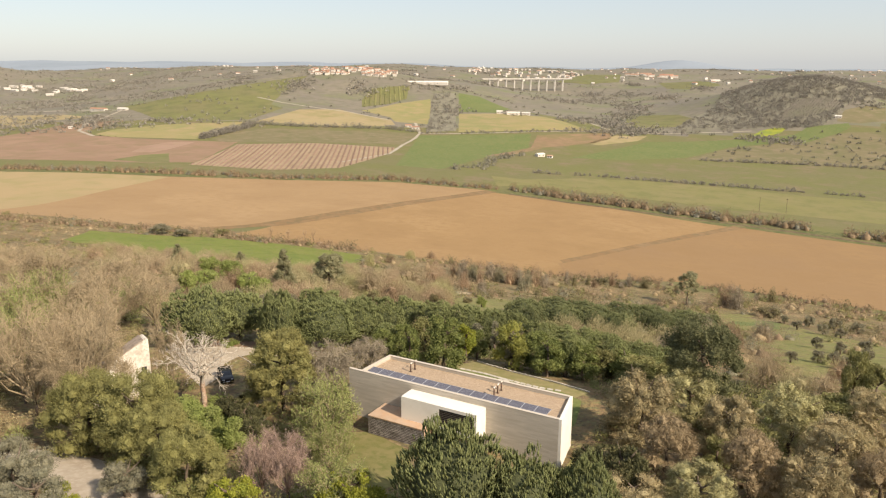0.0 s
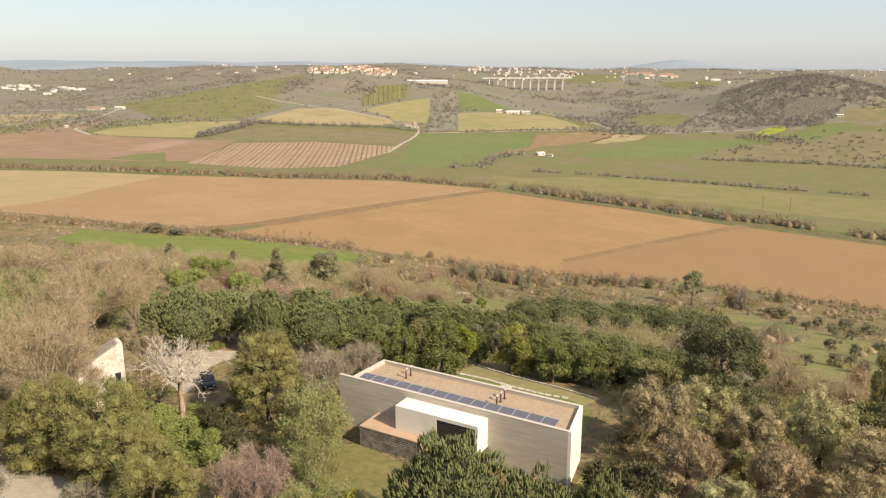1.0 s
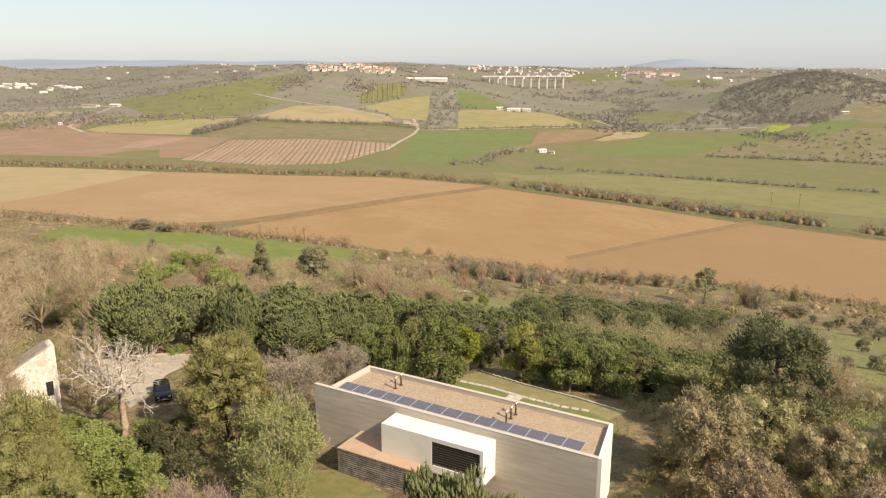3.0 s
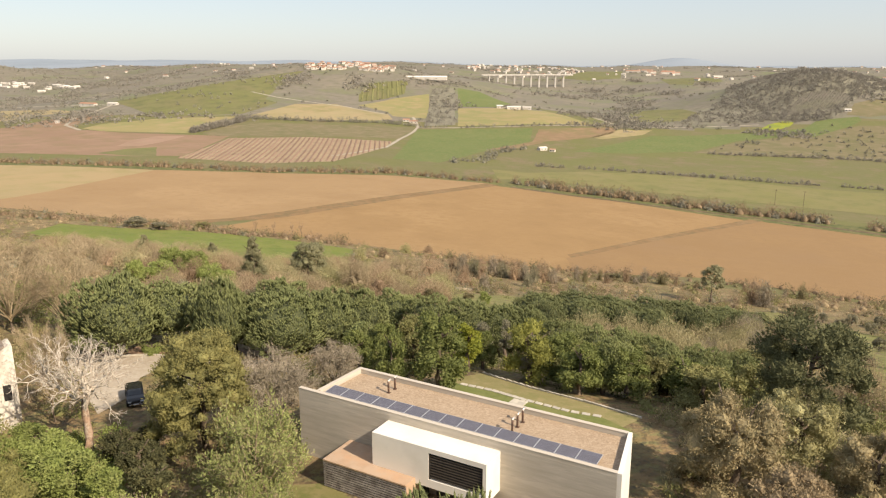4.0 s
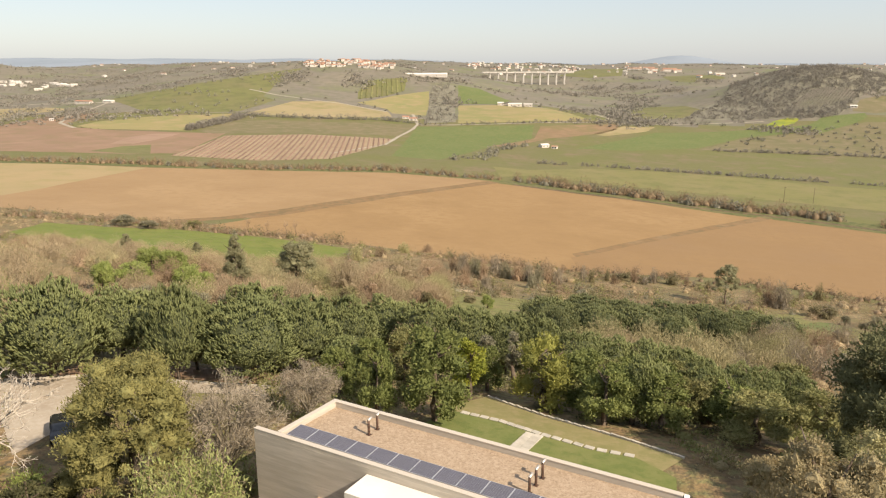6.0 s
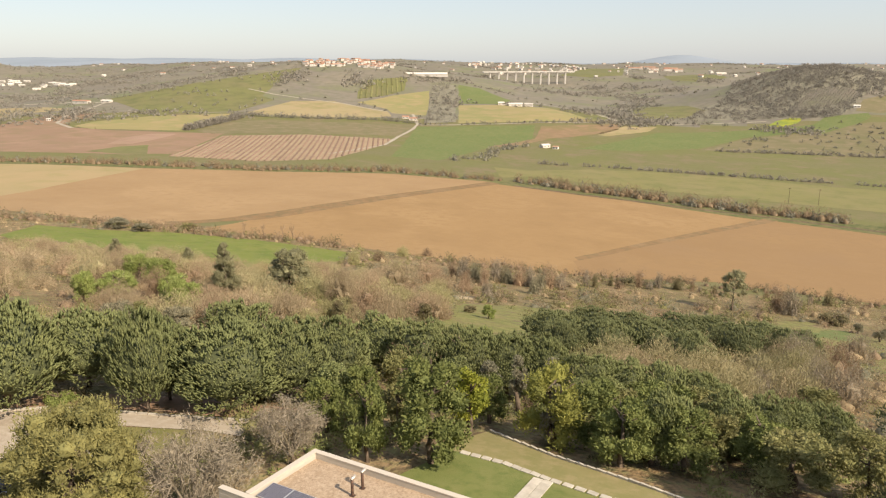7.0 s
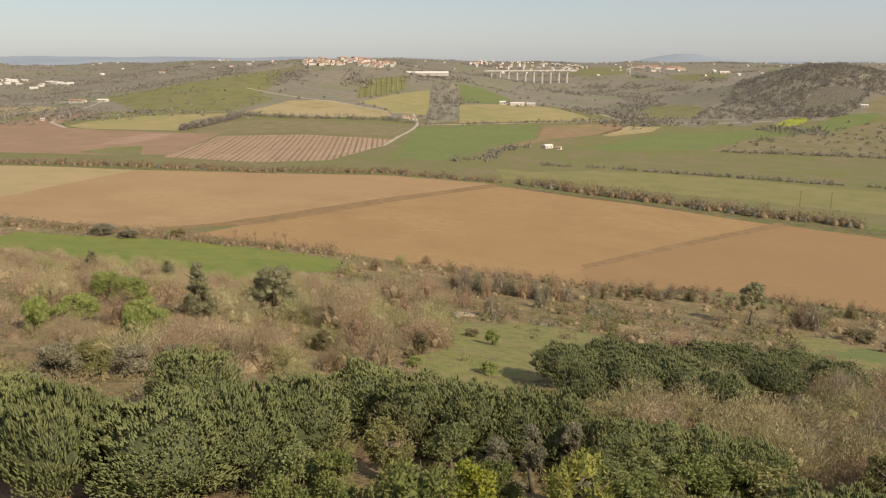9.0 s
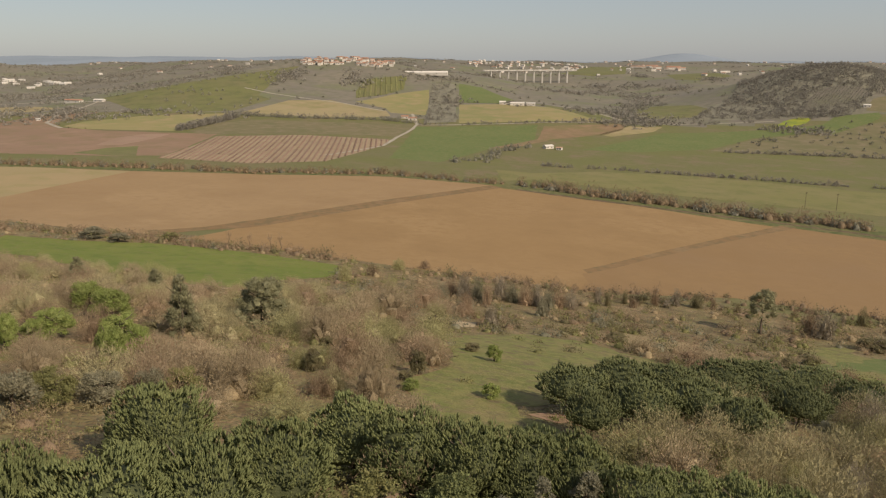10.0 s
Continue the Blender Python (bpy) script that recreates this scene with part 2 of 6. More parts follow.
M_olivetan = leaf("olive_tan_leaves", (0.385, 0.35, 0.17), (0.32, 0.295, 0.135))
M_russet = leaf("russet_leaves", (0.385, 0.31, 0.165), (0.30, 0.255, 0.135))
M_willow = material("pale_willow_twigs", (0.325, 0.283, 0.148), 0.95, [((0.35, 0.30, 0.16), 2.0, 0.5)], island=0.15, rand=0.12)
M_russet_twig = material("russet_twigs", (0.34, 0.24, 0.15), 0.95, [((0.27, 0.19, 0.115), 2.0, 0.5)], island=0.15, rand=0.15)
M_brush = leaf("brown_brush", (0.30, 0.215, 0.135), (0.23, 0.165, 0.10))
M_tanbrush = leaf("tan_brush", (0.385, 0.295, 0.17), (0.31, 0.235, 0.135))
M_scrub = leaf("green_scrub", (0.219, 0.213, 0.081), (0.281, 0.256, 0.106))
M_scrubdark = leaf("dark_scrub", (0.195, 0.172, 0.088), (0.24, 0.20, 0.105))
M_reed = leaf("reddish_reeds", (0.30, 0.215, 0.13), (0.245, 0.185, 0.105))
# Leafless grey-brown, paled and greyed further so distance haze sits in the colour.
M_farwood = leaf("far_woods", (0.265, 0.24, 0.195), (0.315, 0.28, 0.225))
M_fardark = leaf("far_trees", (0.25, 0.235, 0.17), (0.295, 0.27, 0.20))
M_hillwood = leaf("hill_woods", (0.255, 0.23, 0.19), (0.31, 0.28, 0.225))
M_slopepine = leaf("olive_grey_needles", (0.24, 0.228, 0.125), (0.29, 0.27, 0.15))
M_vine = leaf("bare_vines", (0.33, 0.215, 0.155), (0.37, 0.26, 0.18))

M_concrete = material("board_marked_concrete", (0.50, 0.445, 0.36), 0.88, [((0.44, 0.385, 0.31), 2.0, 0.5), ((0.55, 0.49, 0.40), 1.1, 0.45), ((0.42, 0.37, 0.295), 1.6, 0.2), ((0.44, 0.39, 0.315), 0.5, 0.3)], bump=0.012, bump_scale=9, stretch=(0.22, 0.22, 2.2))
M_white = material("white_render", (0.80, 0.75, 0.66), 0.85, [((0.74, 0.69, 0.60), 3.0, 0.4)], bump=0.004, bump_scale=30)
M_coping = material("pale_coping", (0.55, 0.48, 0.385), 0.85, [((0.54, 0.48, 0.39), 1.2, 0.45)], bump=0.006, bump_scale=20)
M_gravel = material("roof_gravel", (0.42, 0.31, 0.205), 0.95, [((0.36, 0.26, 0.165), 1.4, 0.45), ((0.48, 0.365, 0.25), 0.3, 0.5), ((0.29, 0.205, 0.13), 0.14, 0.3)], bump=0.05, bump_scale=14)
M_deck = material("terracotta_deck", (0.475, 0.345, 0.24), 0.85, [((0.43, 0.30, 0.20), 1.0, 0.45), ((0.52, 0.33, 0.20), 3.0, 0.4)], bump=0.006, bump_scale=25)
M_slat = material("grey_slats", (0.37, 0.33, 0.30), 0.8, [((0.19, 0.165, 0.145), 0.8, 0.5)], rand=0.18)
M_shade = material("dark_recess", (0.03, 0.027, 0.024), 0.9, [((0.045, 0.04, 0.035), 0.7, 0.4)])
M_slat_dark = material("dark_louvre", (0.075, 0.062, 0.05), 0.55, [((0.055, 0.045, 0.037), 0.4, 0.4)], spec=0.5)
M_cell = material("solar_cell", (0.105, 0.100, 0.118), 0.32, [((0.12, 0.115, 0.14), 0.5, 0.4)], spec=0.5)
M_grid = material("panel_backing", (0.34, 0.33, 0.34), 0.4, [((0.28, 0.28, 0.29), 0.3, 0.4)], spec=0.5)
M_alu = material("aluminium_frame", (0.62, 0.62, 0.62), 0.35, [((0.52, 0.52, 0.53), 0.3, 0.4)], metal=0.6)
M_flue = material("rusty_flue", (0.065, 0.038, 0.026), 0.6, [((0.16, 0.085, 0.05), 0.15, 0.4)], spec=0.4)
M_flue_top = material("bright_cowl", (0.60, 0.54, 0.46), 0.4, [((0.5, 0.44, 0.37), 0.1, 0.4)], metal=0.5)
M_roof = material("terracotta_roof", (0.40, 0.255, 0.18), 0.9, [((0.35, 0.165, 0.095), 3, 0.5)], rand=0.2)
M_wall_far = material("far_white_wall", (0.64, 0.585, 0.51), 0.9, [((0.60, 0.53, 0.44), 4, 0.4)], rand=0.15)
M_glass_far = material("far_window", (0.05, 0.055, 0.06), 0.15, spec=0.6)
M_oldroof = material("weathered_roof", (0.34, 0.28, 0.22), 0.9, [((0.24, 0.19, 0.15), 0.6, 0.5)], bump=0.03, bump_scale=6)
M_ruin = material("flaking_whitewash", (0.72, 0.66, 0.56), 0.9, [((0.52, 0.45, 0.36), 1.1, 0.4), ((0.40, 0.34, 0.27), 0.35, 0.25)], bump=0.02, bump_scale=8)
M_pier = material("viaduct_concrete", (0.56, 0.52, 0.46), 0.85, [((0.47, 0.43, 0.38), 8, 0.4)])
M_paint = material("black_car_paint", (0.012, 0.012, 0.014), 0.12, [((0.02, 0.02, 0.022), 0.5, 0.3)], spec=0.6)
M_tyre = material("rubber", (0.02, 0.02, 0.02), 0.9, [((0.03, 0.03, 0.03), 0.1, 0.4)])
M_chrome = material("bright_trim", (0.6, 0.6, 0.62), 0.2, [((0.5, 0.5, 0.52), 0.1, 0.3)], metal=0.9)
M_pane = material("car_glass", (0.02, 0.024, 0.028), 0.06, spec=0.8)
M_lampglass = material("headlight", (0.55, 0.56, 0.58), 0.1, spec=0.8)

# ---- the lie of the land ----
OX, OY = 57.2, -74.6            # foot of the first eye
RX, RY, DX, DY = 0.868, 0.497, -0.497, 0.868   # across the valley view, and ahead
SLOPE = [(-300, 30.0), (-60, 18.5), (20, 10.5), (58, 4.8), (70, 2.2), (78, 0.9), (86, 0.45), (92, 0.25), (104, -0.1), (113, -0.7), (124, -3.2), (145, -9.5),
         (200, -19.5), (277, -39.0), (340, -51.0), (400, -58.5), (450, -60.5), (700, -62.0), (6000, -62.0)]
RISE = [(-900, 0.0), (760, 0.0), (900, 2.0), (1050, 9.0), (1200, 19.0), (1500, 40.0), (2000, 58.0), (2500, 76.0), (3200, 91.0), (4500, 88.0), (6000, 88.0)]
HILLS = [(-170, 1690, 300, 230, 36), (-480, 1480, 260, 260, 14), (-830, 1600, 330, 420, -38), (-1200, 2400, 420, 420, -46),
         (420, 1700, 260, 330, -26), (240, 2120, 230, 170, -19), (675, 1400, 150, 140, 32), (672, 1390, 200, 349, 38), (1257, 1450, 231, 264, 16),
         (150, 1180, 110, 130, 7), (-1800, 3250, 800, 520, -34), (900, 2600, 500, 300, -12),
         (-2200, 4050, 420, 200, 16), (-1500, 4400, 700, 220, 10), (1350, 4400, 260, 180, 42), (-1330, 2250, 210, 190, 48), (-700, 3300, 420, 420, -16), (-900, 2700, 160, 130, 16), (300, 4500, 900, 200, 6)]


def knots(table, s):
    """A smooth curve through a table of (s, z)."""
    for (a, za), (b, zb) in zip(table, table[1:]):
        if s < b:
            f = max(0.0, (s - a) / (b - a))
            return za + (zb - za) * f
    return table[-1][1]


def profile(table, s, soft):
    return (knots(table, s - soft) + 2 * knots(table, s) + knots(table, s + soft)) / 4


def ground(x, y):
    """Height of the land at a place."""
    dx, dy = x - OX, y - OY
    u, v = RX * dx + RY * dy, DX * dx + DY * dy
    w = v + 0.35 * u
    lean = min(1.0, max(0.0, (w - 105) / 50)) * min(1.0, max(0.0, (420 - w) / 150))
    w += 0.17 * lean * max(-30.0, min(70.0, u))
    far = min(1.0, max(0.0, (w - 230) / 170))
    far = far * far * (3 - 2 * far)
    z = profile(SLOPE, w, 5 + 0.03 * abs(w)) - far * 0.04 * 340 * math.tanh(u / 340)
    z += profile(RISE, v, 60)
    for hu, hv, su, sv, h in HILLS:
        q = ((u - hu) / su) ** 2 + ((v - hv) / sv) ** 2
        if q < 9:
            z += h * math.exp(-q)
    if v > 1080:
        z += min(1.0, (v - 1080) / 350) * 6.5 * math.sin(u / 115 + 1.3 * math.sin(v / 240)) * math.sin(v / 150 + 1.1 * math.sin(u / 190))
    return z

# ---- the ground sheet: rings that widen with distance ----
STEP, R0, RINGS = 0.0185, 14.0, 316
ANGLES = [radians(-52 + 0.5 * k) for k in range(209)] + [radians(52 + 8 * k) for k in range(1, 32)]   # turned right from straight ahead
COLS = len(ANGLES)


def polar(a, r):
    u, v = r * math.sin(a), r * math.cos(a)
    return OX + RX * u + DX * v, OY + RY * u + DY * v


def to_polar(x, y):
    dx, dy = x - OX, y - OY
    u, v = RX * dx + RY * dy, DX * dx + DY * dy
    return math.atan2(u, v), max(R0, math.hypot(u, v))


def build_ground():
    verts, faces, kinds = [], [], []
    for j in range(RINGS):
        r = R0 * math.exp(STEP * j)
        for a in ANGLES:
            x, y = polar(a, r)
            verts.append((x, y, ground(x, y)))
    verts.append((OX, OY, ground(OX, OY)))
    for j in range(RINGS - 1):
        r = R0 * math.exp(STEP * (j + 0.5))
        for i in range(COLS):
            n = (i + 1) % COLS
            faces.append((j * COLS + i, j * COLS + n, (j + 1) * COLS + n))
            faces.append((j * COLS + i, (j + 1) * COLS + n, (j + 1) * COLS + i))
            u, v = r * math.sin(ANGLES[i]), r * math.cos(ANGLES[i])
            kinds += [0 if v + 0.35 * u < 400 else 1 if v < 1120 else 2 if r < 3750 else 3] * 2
    for i in range(COLS):
        faces.append((len(verts) - 1, (i + 1) % COLS, i))
        kinds.append(0)
    me = mesh("ground", verts, faces, M_slope, True)
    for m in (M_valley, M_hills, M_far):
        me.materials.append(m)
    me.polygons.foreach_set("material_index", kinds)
    tagged(new("ground", me), "wooded hillside falling to a broad farmed valley and hills", "ground", kind="structure")


def clip(poly, a, b, limit, keep):
    """The part of a polygon on one side of the line a x + b y = limit."""
    out = []
    for k, p in enumerate(poly):
        q = poly[k - 1]
        sp, sq = (a * p[0] + b * p[1] - limit) * keep, (a * q[0] + b * q[1] - limit) * keep
        ip, iq = sp >= 0, sq >= 0
        if ip != iq:
            f = sq / (sq - sp)
            out.append((q[0] + (p[0] - q[0]) * f, q[1] + (p[1] - q[1]) * f))
        if ip:
            out.append(p)
    return out


@functools.lru_cache(maxsize=None)
def corner(i, j):
    """A grid point of the ground sheet."""
    x, y = polar(radians(i / 2), R0 * math.exp(STEP * j))
    return Vector((x, y, ground(x, y)))


def sheet(name, outline, mat, label, category="field", level=0, near=False, ragged=0.0):
    """A field or path laid on the ground within an outline."""
    ring = []
    for k, p in enumerate(outline):
        q = outline[(k + 1) % len(outline)]
        n = max(2, int(math.dist(p, q) / (3 if ragged or near else 12)))
        for s in range(n):
            x, y = p[0] + (q[0] - p[0]) * s / n, p[1] + (q[1] - p[1]) * s / n
            j = ragged or (0.12 if near else 1.2)
            x, y = x + j * noise.noise((x / 9, y / 9, 1.0)), y + j * noise.noise((x / 9, y / 9, 5.0))
            a, r = to_polar(x, y)
            ring.append((math.degrees(a) * 2, math.log(r / R0) / STEP))
    verts, faces, seen = [], [], {}
    i0, i1 = math.floor(min(p[0] for p in ring)), math.ceil(max(p[0] for p in ring))
    for i in range(i0, i1):
        column = clip(clip(ring, 1, 0, i, 1), 1, 0, i + 1, -1)
        if len(column) < 3:
            continue
        j0, j1 = math.floor(min(p[1] for p in column)), math.ceil(max(p[1] for p in column))
        for j in range(j0, j1):
            cell = clip(clip(column, 0, 1, j, 1), 0, 1, j + 1, -1)
            if len(cell) < 3:
                continue
            a, b, c, d = corner(i, j), corner(i + 1, j), corner(i + 1, j + 1), corner(i, j + 1)
            for keep, tri in ((1, (a, b, c)), (-1, (a, c, d))):
                normal = (tri[1] - tri[0]).cross(tri[2] - tri[0])
                ids = []
                for p in clip(cell, 1, -1, i - j, keep):
                    key = (round(p[0], 4), round(p[1], 4), keep)
                    if key not in seen:
                        r = R0 * math.exp(STEP * p[1])
                        x, y = polar(radians(p[0] / 2), r)
                        z = tri[0].z - ((x - tri[0].x) * normal.x + (y - tri[0].y) * normal.y) / normal.z
                        seen[key] = len(verts)
                        verts.append((x, y, z + 0.04 + 0.02 * level + 0.00004 * r))
                    if seen[key] not in ids:
                        ids.append(seen[key])
                if len(ids) >= 3:
                    faces.append(ids)
    return tagged(new(name, mesh(name, verts, faces, mat, True)), label, category, kind="structure")


build_ground()
FIELD_NEAR = [(-227, 508), (-130, 506), (-43, 490), (72, 483), (118, 477), (101.9, 289.0), (71.4, 316.3), (30.9, 315.3), (-22.3, 309.3), (-72.2, 277.2), (-101.4, 271.3), (-137.5, 262.7), (-184.1, 255.1), (-227.3, 248.2), (-267.1, 239.1), (-271.7, 283.1), (-252.4, 393.1)]
FIELD_LEFT = [(-236, 516), (-319, 495), (-400, 433), (-486, 381), (-570, 345), (-626, 311), (-712, 259), (-399.1, 119.0), (-418, 190), (-380.6, 203.5), (-341.0, 214.1), (-304.0, 225.1), (-284.6, 237.9), (-277.0, 289.0), (-258, 401)]
FIELD_PALE = [(-712, 259), (-626, 311), (-570, 345), (-484, 379), (-466, 308), (-431, 198), (-422, 129)]
TRACK_MID = [(-297.4, 240.8), (-285.5, 271.9), (-282.5, 295.0), (-279.4, 308.5), (-272.9, 349.9), (-261.7, 407.1), (-245.9, 469.4), (-236.9, 515.0), (-223.9, 511.1), (-237.7, 454.7), (-251.1, 391.1), (-260.3, 333.5), (-267.8, 284.1), (-278.5, 264.7), (-286.3, 235.1)]
TRACK_RIGHT = [(-90.2, 315.8), (-71.7, 374.4), (-50.0, 431.2), (-24.8, 494.3), (-15.6, 493.0), (-46.0, 421.5), (-67.6, 366.4), (-85.0, 311.1)]
BANK_LEFT = [(-737, 271), (-644, 322), (-552, 373), (-416, 436), (-329, 509), (-257, 521), (-237, 515), (-319, 495), (-400, 433), (-486, 381), (-570, 345), (-712, 259)]
BANK_RIGHT = [(-229, 523), (-139, 533), (-48, 518), (72, 513), (121, 508), (118, 477), (72, 485), (-43, 492), (-131, 509), (-227, 512)]
GREEN_LEFT = [(-290.6, 148.9), (-318.9, 183.1), (-286.0, 198.1), (-262.6, 216.7), (-241.2, 226.0), (-212.8, 234.6), (-173.1, 239.1), (-161.7, 226.1), (-156.5, 210.4), (-160.6, 179.8), (-150.8, 163.3), (-164.2, 155.6), (-190.7, 153.7), (-211.0, 151.3), (-256.5, 156.7), (-277.0, 145.6)]
PLOUGH = [(-990, 386), (-913, 480), (-929, 535), (-963, 617), (-906, 661), (-867, 568), (-819, 546), (-749, 554), (-687, 580), (-628, 608), (-543, 462), (-582, 428), (-713, 362), (-813, 305)]
GREEN_PATCH = [(-621, 425), (-629, 466), (-617, 494), (-562, 446), (-578, 432)]
VINEYARD = [(-534, 447), (-615, 594), (-550, 665), (-457, 703), (-436, 660), (-411, 530), (-451, 474)]
OLIVE_FIELD = [(-672, 605), (-710, 713), (-622, 754), (-506, 829), (-479, 786), (-464, 735), (-556, 672), (-639, 599)]
YELLOW_FIELD = [(-827, 554), (-844, 594), (-822, 671), (-740, 756), (-717, 720), (-684, 615), (-684, 596), (-785, 549)]
TAN_HILL = [(-740, 756), (-768, 891), (-730, 946), (-660, 930), (-611, 923), (-570, 876), (-586, 840), (-651, 790)]
TAN_HILL_EAST = [(-700, 970), (-699, 1073), (-670, 1147), (-606, 1039), (-542, 922), (-591, 907), (-626, 945)]
GREEN_SLOPE = [(-1036, 757), (-1017, 879), (-1003, 1085), (-972, 1161), (-894, 993), (-831, 893), (-793, 879), (-761, 766), (-819, 699), (-870, 692)]
VINE_HILL = [(-761, 1055), (-800, 1137), (-759, 1215), (-706, 1121), (-707, 1066), (-722, 1001)]
GREEN_EAST = [(-675, 1265), (-638, 1287), (-521, 1182), (-512, 1106), (-569, 1072)]
TAN_EAST = [(-560, 1056), (-508, 1098), (-431, 1112), (-296, 1054), (-291, 1026), (-464, 879)]
GREEN_EAST_LOW = [(-489, 1174), (-399, 1134), (-302, 1061), (-318, 1014), (-416, 1100)]
TREE_STRIP = [(-691, 1196), (-672, 1246), (-472, 887), (-500, 848)]
RED_SOIL = [(-359, 919), (-280, 1018), (-269, 971), (-275, 918), (-314, 840), (-324, 749), (-344, 729), (-328, 827)]
ORANGE_SOIL = [(-270, 1005), (-233, 1032), (-232, 983), (-264, 906), (-282, 912)]
RAPE = [(-99.3, 1104.1), (-93.3, 1143.1), (-77.1, 1169.5), (-60.8, 1165.9), (-64.5, 1132.0), (-83.1, 1098.4)]
SCRUB_EAST = [(-141, 874), (-112, 992), (-43, 1071), (23, 1153), (161, 1197), (144, 921), (72, 921), (22, 917), (-105, 876)]
MEADOW_LOW = [(-272, 597), (-237, 601), (-196, 650), (-134, 676), (-70, 684), (20, 682), (72, 691), (136, 689), (123, 537), (72, 574), (-36, 573), (-156, 567), (-222, 569), (-239, 543)]
GREEN_MID = [(-381, 588), (-491, 816), (-369, 922), (-331, 824), (-340, 721), (-332, 599)]
GREEN_STRIP = [(-259, 787), (-219, 982), (-117, 1068), (21, 1177), (9, 1140), (-44, 1079), (-113, 1002), (-143, 883), (-204, 813)]
WOOD_HILL = [(-214.9, 1127.9), (-217.3, 1257.5), (-204.2, 1329.8), (-200, 1400), (-215, 1520), (-150, 1620), (60, 1680), (190, 1680), (160, 1480), (58.4, 1393.0), (18.7, 1344.8), (6.3, 1307.8), (-0.7, 1249.5), (-16.7, 1178.2), (-54.6, 1173.5), (-115.4, 1154.0)]
GROVE_HILL = [(-64.9, 1332.9), (-41.0, 1349.5), (2.1, 1343.3), (3.6, 1300.6), (-31.1, 1252.1), (-60.6, 1226.2), (-79.5, 1214.9), (-75.9, 1284.4)]
GREEN_FAR = [(-528, 2247), (-455, 2493), (-325, 2109), (-364, 1975), (-446, 2014)]
GREEN_FAR_MID = [(-801, 2113), (-916, 2722), (-783, 2716), (-630, 2184), (-692, 2082)]
GLADE = [(-35.8, 79.6), (-39.5, 90.4), (-43.0, 104.9), (-63.1, 143.0), (-55.4, 169.7), (-36.3, 173.8), (-19.4, 164.7), (-9.8, 160.1), (-9.4, 132.8), (-17.6, 98.1), (-17.2, 81.4), (-4.2, 78.3), (2.8, 70.0), (-3.6, 62.1), (-14.0, 66.9), (-21.7, 68.7), (-27.1, 69.5)]
GLADE_EAST = [(7.2, 233.0), (18.1, 245.2), (31.2, 234.8), (41.4, 222.7), (55.2, 211.3), (70.2, 197.4), (72.0, 85.5), (52.1, 82.5), (45.0, 94.8), (36.5, 158.9), (31.0, 192.0), (15.9, 195.2)]
DRIVE = [(-41.1, 3.9), (-37.4, 6.7), (-33.7, 10.2), (-29.8, 12.1), (-23.7, 14.6), (-15.7, 18.4), (-14.0, 15.4), (-17.8, 14.5), (-21.8, 12.5), (-27.6, 10.0), (-28.6, 7.6), (-28.2, 4.5), (-24.5, -0.2), (-23.4, -4.5)]
LAWN_DRIVE = [(-28.2, 9.1), (-21.3, 12.6), (-17.5, 14.3), (-15.0, 10.3), (-15.2, 5.3), (-18.1, 3.6)]
LAWN_BACK = [(2.2, 25.0), (3.3, 31.0), (11.3, 28.0), (20.2, 26.1), (25.2, 24.9), (24.2, 20.9), (16.7, 20.3), (8.9, 20.9), (3.5, 21.5)]
SAND_STRIP = [(-78.6, 167.4), (-71.9, 173.6), (-68.2, 164.7), (-72.0, 157.4)]
ROAD_FRONT = [(-23.9, -33.2), (-18.2, -30.2), (-13.9, -29.0), (-7.9, -28.6), (-0.1, -29.9), (4.2, -32.7), (-3.5, -37.2), (-14.5, -36.0), (-18.6, -37.2), (-26, -36.5)]
HILL_GREEN = [(-282.7, 1088.8), (-344.9, 1302.8), (-308.8, 1329.9), (-254.8, 1314.8), (-208.4, 1241.7), (-221.5, 1151.1)]
EARTH_PATCH = [(-17.2, 82.8), (-14.6, 87.6), (-11.0, 86.4), (-12.4, 82.0)]
HILL_MEADOW = [(2.8, 1221.7), (9.8, 1292.8), (36.0, 1328.0), (66.4, 1335.3), (68.2, 1243.8), (33.6, 1214.9)]
OCHRE_WEST = [(-992.6, 526.4), (-1004.2, 582.9), (-1015.8, 626.2), (-987.8, 663.7), (-1104.0, 685.0), (-1230.6, 665.8)]
PINK_SOIL = [(-657.3, 474.1), (-689.6, 523.1), (-691.6, 558.1), (-667.5, 576.3), (-648.5, 529.2), (-638.4, 488.8)]
GREEN_HILL_FOOT = [(-47.2, 1113.6), (-31.1, 1180.1), (19.9, 1212.9), (24.9, 1190.9), (9.2, 1144.3), (-27.7, 1063.3)]
GREEN_BELOW = [(15.3, 213.5), (30.6, 239.7), (35.1, 239.5), (33.9, 212.7), (21.0, 196.9)]
DRY_STRIP = [(-41.7, 185.6), (-39.0, 203.9), (-26.8, 209.1), (-8.5, 204.3), (-5.8, 195.7), (-19.2, 189.2), (-30.3, 184.6)]
DITCH = [(-212.5, 510.0), (-159.6, 506.2), (-111.6, 505.6), (-66.9, 503.3), (-25.7, 502.9), (13.2, 499.4), (49.2, 494.8), (72.1, 487.7), (118, 479)]
MEADOW_EAST = [(30.6, -3.0), (36.5, -5.0), (38.5, 3.0), (37.0, 11.0), (32.0, 9.0), (30.2, 6.0)]
MEADOW_HOUSE = [(0.5, -7.8), (5.4, -3.6), (13.3, -5.4), (17.0, -12.4), (16.0, -19.5), (11.4, -22.8)]

